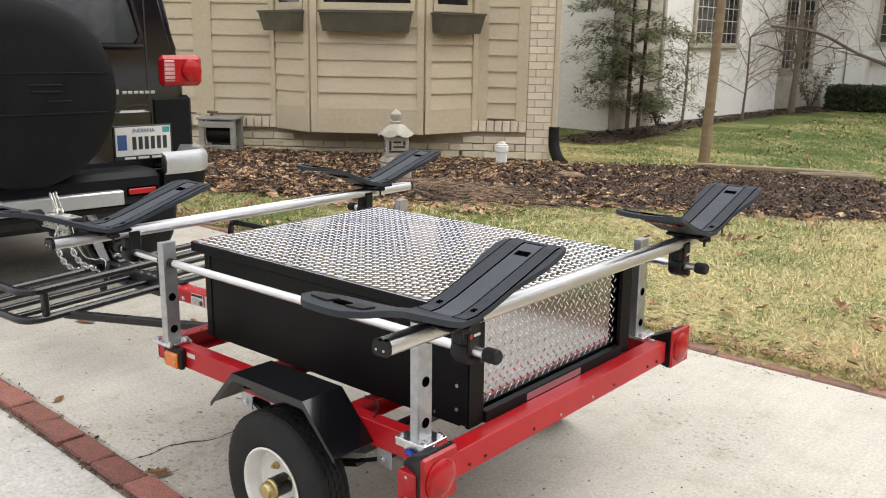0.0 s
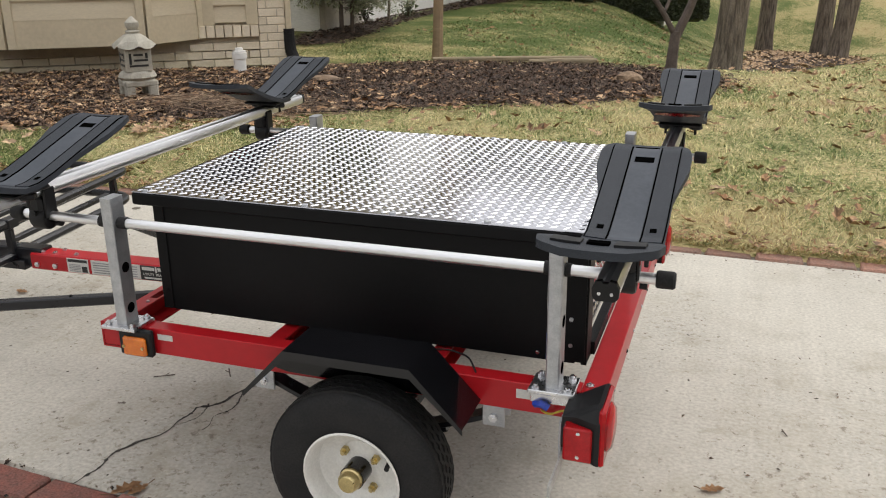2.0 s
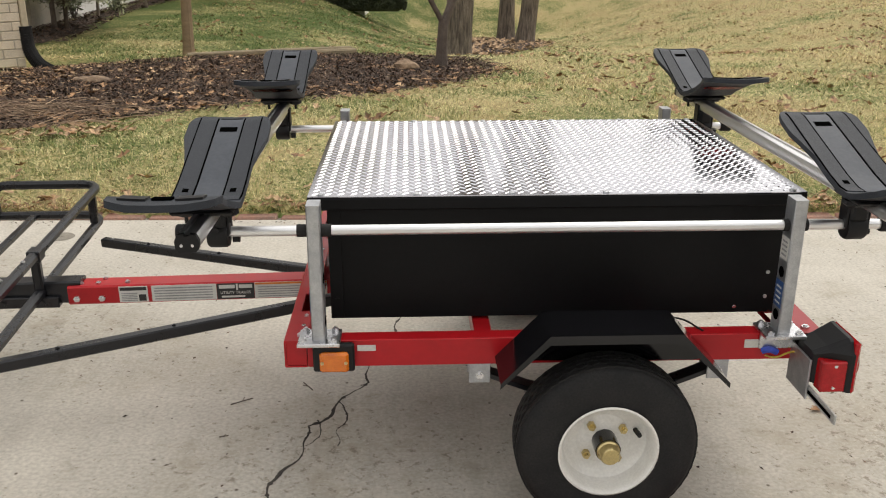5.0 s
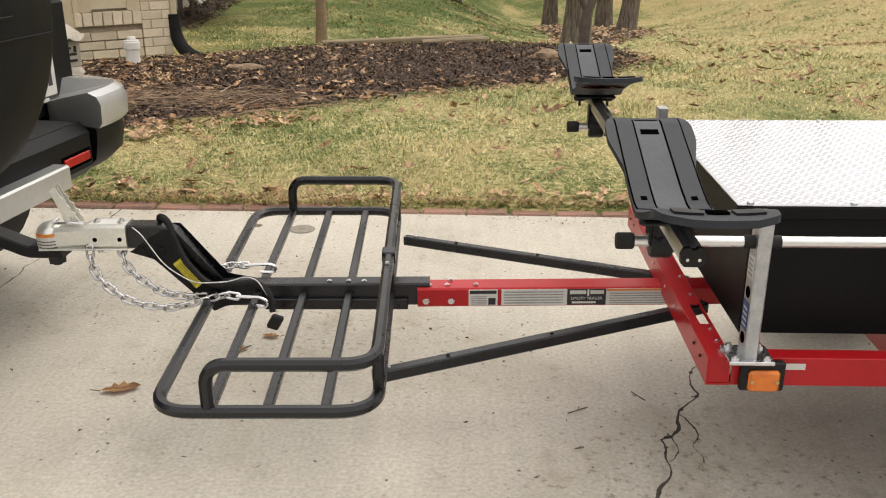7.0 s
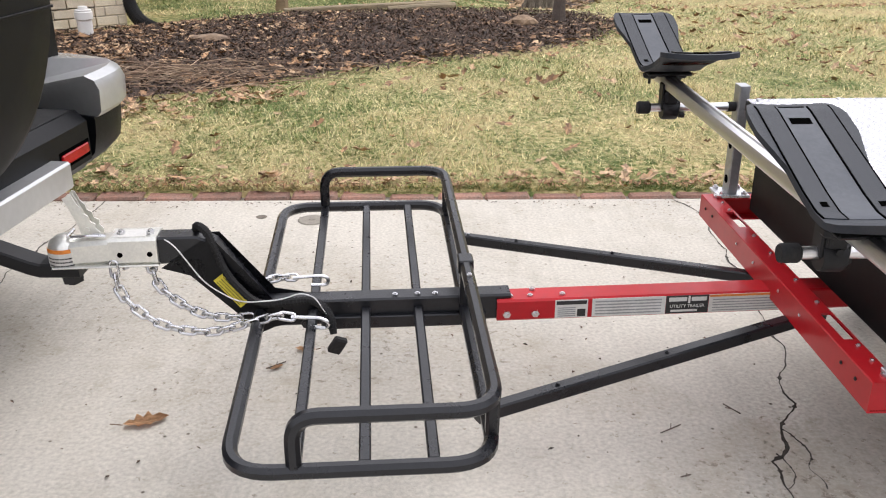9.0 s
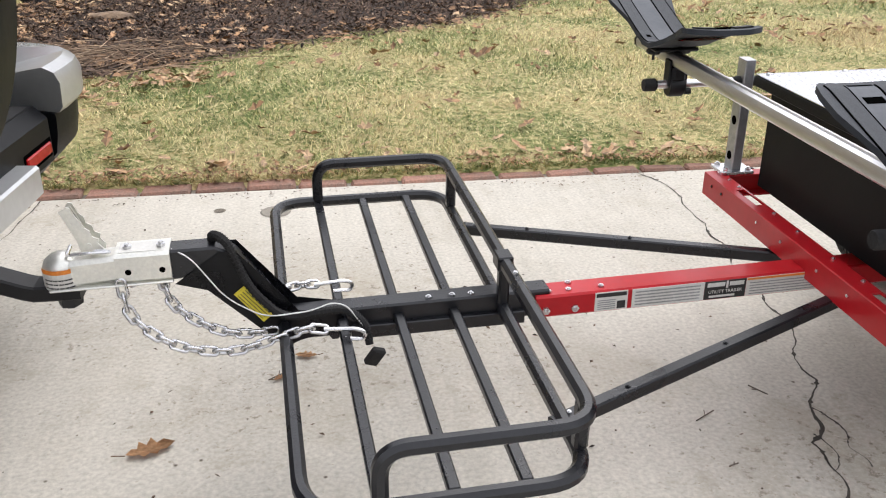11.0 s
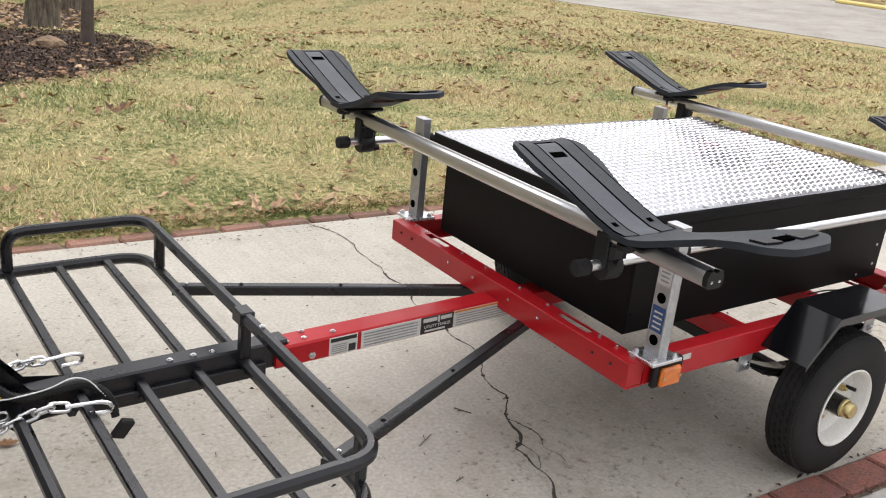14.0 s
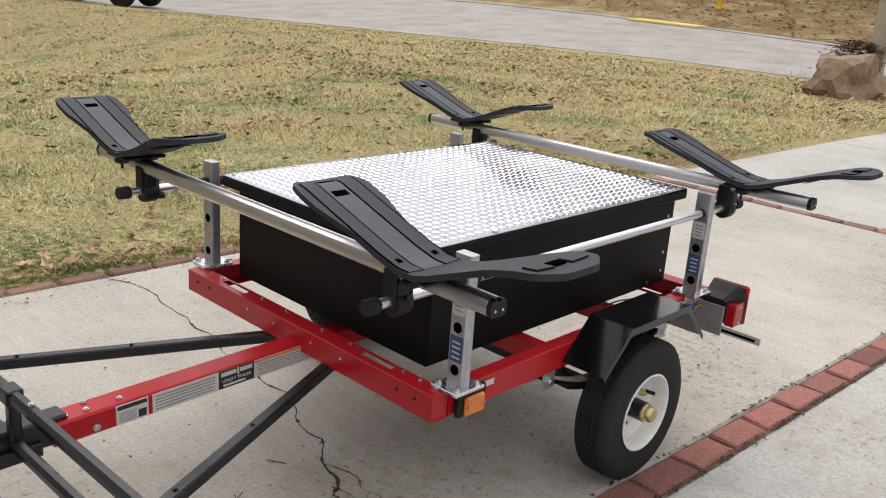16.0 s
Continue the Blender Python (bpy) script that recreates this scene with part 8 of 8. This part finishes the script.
# small forked tree in the bed
fork = thing("forked_tree", "small forked ornamental tree in the mulch bed", "tree", at=pose(0.645, 7.37, ground_z(0.645, 7.37) - 0.03))
b = bmesh.new()
limb(b, [(0, 0, 0), (0.0, 0, 0.25), (0.02, 0, 0.55)], 0.064, 0.052, 14, 0.03, 0.2, 1)
part("trunk", b, BARK_DARK, fork, smooth=True)
rng = random.Random(21)
for pts, r in (([(0.02, 0, 0.5), (-0.16, -0.08, 0.82), (-0.34, -0.20, 1.02), (-0.50, -0.32, 1.30), (-0.82, -0.50, 1.42), (-1.10, -0.72, 1.62), (-1.5, -0.85, 1.66)], 0.028), ([(0.02, 0, 0.5), (0.14, 0.1, 0.8), (0.24, 0.16, 1.2), (0.22, 0.14, 1.8), (0.35, 0.2, 2.6)], 0.046), ([(-0.10, -0.05, 0.75), (0.02, 0.25, 1.15), (0.05, 0.5, 1.9)], 0.018)):
    b = bmesh.new()
    line = limb(b, pts, r, r * 0.35, 10, 0.0, 0.2, 3)
    for p in line[len(line) // 2::3]:
        twigs_from(b, p, (rng.uniform(-1, 1), rng.uniform(-1, 1), rng.uniform(-0.1, 1)), 0.5, r * 0.25, 2, rng)
    part("limb", b, BARK_DARK, fork, smooth=True)

# bare trees along the white wall
for x, y, hgt, seed, r in ((-5.05, 13.6, 2.6, 31, 0.03), (-4.95, 16.2, 2.8, 32, 0.03), (-4.9, 18.9, 4.2, 33, 0.08)):
    rng = random.Random(seed)
    z = ground_z(x, y)
    holder = thing("bare_tree", "small bare ornamental tree before the white wall", "tree", at=pose(x, y, z))
    b = bmesh.new()
    line = limb(b, [(0, 0, 0), (0.05, -0.02, hgt * 0.3), (0.0, 0.05, hgt * 0.6)], r, r * 0.6, 8, 0.02, 0.2, seed)
    part("trunk", b, BARK_PALE, holder, smooth=True)
    b = bmesh.new()
    for k in range(14):
        p = line[len(line) // 3 + k % (len(line) * 2 // 3)] if k < 9 else line[-1]
        twigs_from(b, p, (rng.uniform(-1, 1), rng.uniform(-1, 1), rng.uniform(0.2, 1)), hgt * 0.30, r * 0.30, 4, rng, 0.6, 0.35)
    part("crown", b, BARK_PALE, holder, "drooping bare twigs")

# hemlock by the corner of the white house
hem = thing("hemlock", "thin green hemlock with feathery sprays", "evergreen tree", at=pose(-4.95, 11.35, ground_z(-4.95, 11.35)))
stems = []
for k, (dx, dy) in enumerate(((0, 0), (0.14, 0.1))):
    b = bmesh.new()
    stems.append(limb(b, [(dx, dy, 0), (dx * 1.3, dy, 1.4), (dx * 1.8, dy * 2, 4.2)], 0.036, 0.012, 9, 0.02, 0.15, k))
    part("stem", b, BARK_DARK, hem, smooth=True)
rng = random.Random(5)
boughs, needles = bmesh.new(), []
for k in range(120):
    z = rng.uniform(0.35, 4.2)
    a = rng.uniform(0, math.tau)
    reach = (1.45 - 0.2 * z) * rng.uniform(0.5, 1.1)
    w = Vector((math.cos(a), math.sin(a), 0.25))
    p = Vector((0.05, 0.05, z))
    pts = [p, p + w * reach * 0.5, p + w * reach + Vector((0, 0, -0.22 * reach))]
    rod(boughs, pts[0], pts[1], 0.006, 5, 0.004, False)
    rod(boughs, pts[1], pts[2], 0.004, 5, 0.0015, False)
    for j in range(230):
        t = rng.uniform(0.12, 1.0)
        c = pts[0].lerp(pts[1], t * 2) if t < 0.5 else pts[1].lerp(pts[2], t * 2 - 1)
        side = Vector((-w.y, w.x, 0)) * rng.choice((-1, 1))
        d = (side * rng.uniform(0.3, 1) + w * rng.uniform(0.2, 0.9) + Vector((0, 0, rng.uniform(-0.5, 0.1)))).normalized()
        l = rng.uniform(0.08, 0.20)
        n = d.cross(Vector((0, 0, 1))).normalized() * rng.uniform(0.010, 0.019)
        c = c + Vector((rng.uniform(-1, 1), rng.uniform(-1, 1), rng.uniform(-1, 1))) * 0.07
        needles += [(tuple(c), tuple(c + d * l * 0.6 + n), tuple(c + d * l)), (tuple(c), tuple(c + d * l), tuple(c + d * l * 0.6 - n))]
part("bough_wood", boughs, BARK_PALE, hem)
tris("crown", np.array(needles), NEEDLE, hem)


# clipped hedge: core with leaf clumps
def hedge(x0, x1, y0, y1, h, label, zc):
    holder = thing("hedge", label, "hedge", at=pose(0, 0, 0))
    z = ground_z(zc, y0)
    q = bmesh.new()
    slab(q, x0 + 0.06, x1 - 0.06, y0 + 0.06, y1 - 0.06, z - 0.05, z + h - 0.06, 0.08)
    part("core", q, BOXWOOD, holder)
    r = np.random.default_rng(3)
    n = int(1500 * ((x1 - x0) * (y1 - y0) + (x1 - x0 + y1 - y0) * 2 * h))
    out = []
    for _ in range(n):
        f = r.integers(0, 4)
        px, py, pz = r.uniform(x0, x1), r.uniform(y0, y1), r.uniform(0.02, h)
        if f == 0:
            pz = h
        elif f == 1:
            py = y0
        elif f == 2:
            px = x0
        else:
            px = x1
        c = np.array((px, py, z + pz)) + r.normal(0, 0.025, 3)
        u, v = r.normal(0, 0.028, 3), r.normal(0, 0.028, 3)
        out.append((c - u, c + u, c + v))
    tris("leaves", np.array(out), BOXWOOD, holder)


hedge(-4.75, -2.6, 20.9, 22.2, 0.55, "dark clipped boxwood hedge before the white house", -3.6)
hedge(-2.4, 0.2, 22.3, 23.1, 0.62, "long dark clipped boxwood hedge", -1.35)


def shrub(x, y, h, label, seed, n=420):
    rng2 = random.Random(seed)
    z = ground_z(x, y) + 0.05
    holder = thing("shrub", label, "shrub", at=pose(x, y, z))
    q, out = bmesh.new(), []
    for k in range(9):
        a = rng2.uniform(0, math.tau)
        tip = Vector((math.cos(a) * h * 0.35, math.sin(a) * h * 0.35, h * rng2.uniform(0.6, 1.0)))
        rod(q, (0, 0, 0), tip, 0.010, 5, 0.003, False)
        for j in range(n // 9):
            c = tip * rng2.uniform(0.3, 1.0) + Vector((rng2.gauss(0, 0.05), rng2.gauss(0, 0.05), rng2.gauss(0, 0.05)))
            u = Vector((rng2.gauss(0, 0.03), rng2.gauss(0, 0.03), rng2.gauss(0, 0.02)))
            v = Vector((rng2.gauss(0, 0.03), rng2.gauss(0, 0.03), rng2.gauss(0, 0.02)))
            out.append((tuple(c - u), tuple(c + u), tuple(c + v)))
    part("stems", q, BARK_DARK, holder)
    tris("leaves", np.array(out), SHRUB, holder)


shrub(-4.85, 20.0, 1.1, "upright dark evergreen shrub by the porch", 1)
shrub(-5.0, 14.5, 0.35, "low dark shrub before the white wall", 2, 200)
shrub(-5.2, 12.9, 0.5, "small dark shrub beside the downspout", 3, 200)

# ---- by the road ----
stone_lump("boulder", (13.25, 3.62, 0.06), (0.76, 0.52, 0.56), BOULDER, "large tan boulder at the mouth of the drive", "boulder", 14.0, 3, 0.34)
mail = thing("mailbox", "beige mailbox on a square post with a ball cap", "mailbox", at=pose(14.25, 3.56, ground_z(14.25, 3.56) - 0.01, 0, 0, 8) @ Matrix.Scale(1.16, 4))
b = bmesh.new()
slab(b, -0.105, 0.105, -0.105, 0.105, 0, 1.32, 0.012)
slab(b, -0.15, 0.15, -0.15, 0.15, 0.62, 0.72, 0.012)
post = part("post", b, POST_BEIGE, mail)
b = bmesh.new()
slab(b, -0.14, 0.14, -0.14, 0.14, 1.32, 1.37, 0.012)
for z0, z1, r0, r1 in ((1.365, 1.40, 0.125, 0.125), (1.40, 1.45, 0.15, 0.14), (1.45, 1.51, 0.135, 0.10), (1.51, 1.57, 0.095, 0.035)):
    rod(b, (0, 0, z0), (0, 0, z1), r0, 8, r1)
part("cap", b, POST_BEIGE, post)
b = bmesh.new()
sec = [(-0.12, 0.0), (0.12, 0.0), (0.12, 0.20)] + [(0.12 * math.cos(a), 0.20 + 0.12 * math.sin(a)) for a in np.linspace(0.2, math.pi - 0.2, 9)] + [(-0.12, 0.20)]
sweep(b, [(-0.12, -0.16, 0.82), (-0.12, -0.72, 0.82)], sec)
boxp = part("letter_box", b, POST_BEIGE, mail)
b = bmesh.new()
for k in range(5):
    slab(b, -0.2425, -0.2405, -0.62 + k * 0.065, -0.58 + k * 0.065, 0.97, 1.06)
part("number_bar", b, INK, boxp)
b = bmesh.new()
slab(b, -0.2425, -0.2405, -0.66, -0.26, 0.87, 0.905)
part("text_bar", b, GREYINK, boxp)
b = bmesh.new()
slab(b, -0.17, -0.07, -0.62, -0.12, 0.72, 0.815, 0.01)
part("bracket", b, POST_BEIGE, mail)
dry = [(13.98 + RNG.normal(0, 0.12), 3.82 + RNG.normal(0, 0.19)) for _ in range(2600)]
leaf_soup("dry_shrub_leaves", dry, lambda x, y: -0.07 + 0.84 * RNG.random() ** 0.6, 0.02, 0.05, "red-brown dry leaves of a shrub behind the boulder", mat("rust_leaf", (0.13, 0.05, 0.03), (0.22, 0.09, 0.055), scale=6, rough=0.8, island=0.4))
b = bmesh.new()
rng = random.Random(77)
for k in range(7):
    twigs_from(b, (12.75 + rng.uniform(-0.15, 0.1), 4.20 + rng.uniform(-0.15, 0.15), -0.07), (rng.uniform(-0.7, 0.4), rng.uniform(-0.3, 0.8), 1.0), 0.30, 0.004, 1, rng)
tagged(part("bare_twigs", b, BARK_DARK), "bare twiggy shrub beside the boulder", "shrub", kind="stuff")

hyd_x, hyd_y = 29.2, 14.4
hz = ground_z(hyd_x, hyd_y)
hydrant = thing("fire_hydrant", "yellow fire hydrant on the grassy bank", "fire hydrant", at=pose(hyd_x, hyd_y, hz))
b = bmesh.new()
lathe(b, [(0.0, 0.0), (0.16, 0.0), (0.16, 0.05), (0.11, 0.06), (0.11, 0.46), (0.15, 0.47), (0.15, 0.50), (0.0, 0.50)], seg=20)
part("barrel", b, HYDRANT, hydrant)
b = bmesh.new()
lathe(b, [(0.13, 0.50), (0.125, 0.58), (0.08, 0.66), (0.04, 0.68), (0.035, 0.75), (0.0, 0.75)], seg=20)
part("bonnet", b, HYDRANT, hydrant)
for way in ((0, 1, 0), (0, -1, 0), (-1, 0, 0)):
    b = bmesh.new()
    rod(b, Vector(way) * 0.08 + Vector((0, 0, 0.38)), Vector(way) * 0.20 + Vector((0, 0, 0.38)), 0.065, 12)
    part("nozzle", b, HYDRANT, hydrant)

# parked black off-roader at the bend
jeep = thing("parked_off_roader", "black off-roader with large tyres parked on the street", "car", at=pose(12.1, 24.8, ground_z(12.1, 24.8) + 0.015, 0, 0, 122))
for wx in (0.0, 2.5):
    for s in (-1, 1):
        b = bmesh.new()
        lathe(b, [(0.20, -0.13), (0.36, -0.14), (0.41, -0.11), (0.42, 0.0), (0.41, 0.11), (0.36, 0.14), (0.20, 0.13)], (wx, s * 0.78, 0.42), "y", 32)
        wh = part("wheel", b, RUBBER, jeep, smooth=True)
        b = bmesh.new()
        lathe(b, [(0.21, 0.0), (0.19, s * 0.02), (0.07, s * 0.01), (0.0, s * 0.03)], (wx, s * 0.78 + s * 0.131, 0.42), "y", 20)
        part("wheel_rim", b, PLASTIC, wh)
b = bmesh.new()
slab(b, -0.75, 3.1, -0.72, 0.72, 0.72, 1.20, 0.06)
slab(b, -0.65, 1.5, -0.70, 0.70, 1.20, 1.85, 0.08)
part("body", b, CAR_PAINT, jeep)
b = bmesh.new()
slab(b, -0.95, -0.75, -0.78, 0.78, 0.62, 0.78, 0.03)
part("bumper", b, PLASTIC, jeep)
b = bmesh.new()
slab(b, -0.5, 2.9, -0.35, 0.35, 0.45, 0.70, 0.03)
rod(b, (0, -0.7, 0.42), (0, 0.7, 0.42), 0.07, 10)
rod(b, (2.5, -0.7, 0.42), (2.5, 0.7, 0.42), 0.07, 10)
part("underbody", b, PLASTIC, jeep)
for s in (-1, 1):
    b = bmesh.new()
    slab(b, -0.45, 1.3, s * 0.700 - 0.006, s * 0.700 + 0.006, 1.30, 1.72, 0.004)
    part("side_window", b, DARK_GLASS, jeep)

# brush and bare woods beyond the bank
r = np.random.default_rng(9)
stemsoup = []
for _ in range(5200):
    y = r.uniform(-10, 60)
    x = 35.5 + r.uniform(0, 7) + 0.05 * abs(y - 12)
    z = ground_z(x, y)
    h, w = r.uniform(0.8, 4.5), r.uniform(0.01, 0.035)
    lx, ly = r.normal(0, 0.18) * h, r.normal(0, 0.18) * h
    stemsoup.append(((x, y - w, z - 0.1), (x, y + w, z - 0.1), (x + lx, y + ly, z + h)))
tagged(tris("winter_brush", np.array(stemsoup), BRUSH), "tangled brown winter brush on the bank", "brush", kind="stuff")
leaf_soup("dead_leaves", [(r.uniform(25.5, 36), r.uniform(0, 40)) for _ in range(6000)], lambda x, y: ground_z(x, y) + 0.03, 0.05, 0.11, "dead leaves on the bank")


def woods(name, x0, y0, x1, y1, n, label, seed, tall):
    rr = np.random.default_rng(seed)
    out = []
    for _ in range(n):
        t = rr.uniform()
        x, y = x0 + (x1 - x0) * t + rr.normal(0, 3), y0 + (y1 - y0) * t + rr.normal(0, 3)
        z = ground_z(x, y)
        h, w = rr.uniform(0.55, 1.0) * tall, rr.uniform(0.2, 0.42)
        out.append(((x - w, y - w, z - 0.5), (x + w, y + w, z - 0.5), (x + rr.normal(0, 0.5), y + rr.normal(0, 0.5), z + h)))
        for _ in range(46):
            zz = rr.uniform(0.3, 0.95) * h
            l = (h - zz) * 0.5 + 0.6
            a = rr.uniform(0, math.tau)
            c = np.array((x, y, z + zz))
            d = np.array((math.cos(a), math.sin(a), 0.9)) * l
            s = np.array((0.07, 0.07, 0.0))
            out.append((c - s, c + s, c + d))
    tagged(tris(name, np.array(out), BRUSH), label, "woods", kind="stuff")


woods("bare_woods", 46, -40, 42, 70, 330, "bare winter woods beyond the street", 1, 16.0)
# the next two rows stay out of view, added to darken what shiny parts reflect
woods("bare_woods", -20, 50, 44, 62, 120, "unseen bare woods added behind the houses to darken reflections", 2, 15.0)
woods("bare_woods", -30, -28, 40, -30, 140, "unseen bare woods added across the neighbour's plot to darken reflections", 3, 9.0)

# ---- litter on the concrete ----
def single_leaf(x, y, s, yaw, label):
    q = bmesh.new()
    prof = [(-1, 0), (-0.7, 0.25), (-0.5, 0.2), (-0.35, 0.55), (-0.1, 0.3), (0.15, 0.6), (0.3, 0.28), (0.6, 0.35), (1.0, 0.0)]
    top = [(u, v) for u, v in prof]
    low = [(u, -v) for u, v in prof[1:-1]]
    c = q.verts.new((0, 0, 0.004))
    vs = [q.verts.new((u * s, v * s, 0.003 + 0.28 * s * abs(v) + 0.1 * s * u * u)) for u, v in top + low[::-1]]
    for a, d in zip(vs, vs[1:] + vs[:1]):
        q.faces.new((c, a, d))
    bmesh.ops.solidify(q, geom=q.faces[:], thickness=0.0008)
    rod(q, (-s, 0, 0.006), (-s * 1.5, s * 0.1, 0.012), 0.0012, 5)
    spin(q, pose(x, y, 0.002, 0, 0, yaw))
    tagged(part("fallen_leaf", q, LEAF), label, "leaf", "fallen leaves on the concrete")


for x, y, s, yaw in ((-1.476, -0.004, 0.055, 20), (-1.129, 0.348, 0.030, 170), (-1.196, 0.251, 0.020, 40), (0.069, -0.591, 0.040, 60), (-0.688, -0.525, 0.034, 130), (1.418, -0.135, 0.030, 20), (0.10, -0.585, 0.030, 250)):
    single_leaf(x, y, s, yaw, "dry brown leaf lying on the concrete")
spots = [(x, y) for x, y in zip(RNG.uniform(-3, 5, 900), RNG.uniform(-0.6, 1.6, 900)) if noise.noise((x * 1.4, y * 1.4, 7)) + RNG.uniform(-0.3, 0.3) > -0.05]
spots += [(x, 1.60 - abs(RNG.normal(0, 0.05))) for x in RNG.uniform(-5, 5, 500)]
verge = [(x, -0.767 + SKEW * (x - 1.5) + RNG.normal(0, 0.006)) for x in RNG.uniform(-3, 5, 900)] + [(x, -0.649 + SKEW * (x - 1.5) + RNG.normal(0, 0.004)) for x in RNG.uniform(-3, 5, 260)]
chips("crumbs", verge, lambda x, y: -0.006, 0.004, 0.014, 0.002, 0.006, CHIP, 0.006, 0.5, "crumbs of soil and bark in the joint beside the bricks", "grit", 0.4)
chips("grit", spots, lambda x, y: 0.001, 0.002, 0.009, 0.0015, 0.005, CHIP, 0.002, 0.3, "bits of bark and grit on the concrete", "grit", 0.4)
b = bmesh.new()
for x, y, a, l in ((-0.200, -0.060, 0.5, 0.032), (-0.023, 0.024, 2.2, 0.026), (-0.215, -0.242, 0.2, 0.012), (1.59, 0.198, 2.0, 0.015), (-1.20, 0.262, 0.6, 0.03)):
    rod(b, (x - math.cos(a) * l, y - math.sin(a) * l, 0.004), (x + math.cos(a) * l, y + math.sin(a) * l, 0.006), 0.0016, 6)
    rod(b, (x, y, 0.005), (x + math.cos(a + 0.8) * l * 0.6, y + math.sin(a + 0.8) * l * 0.6, 0.007), 0.0012, 6)
tagged(part("twig_bits", b, BARK_DARK), "small broken twigs on the concrete", "twigs", kind="stuff")
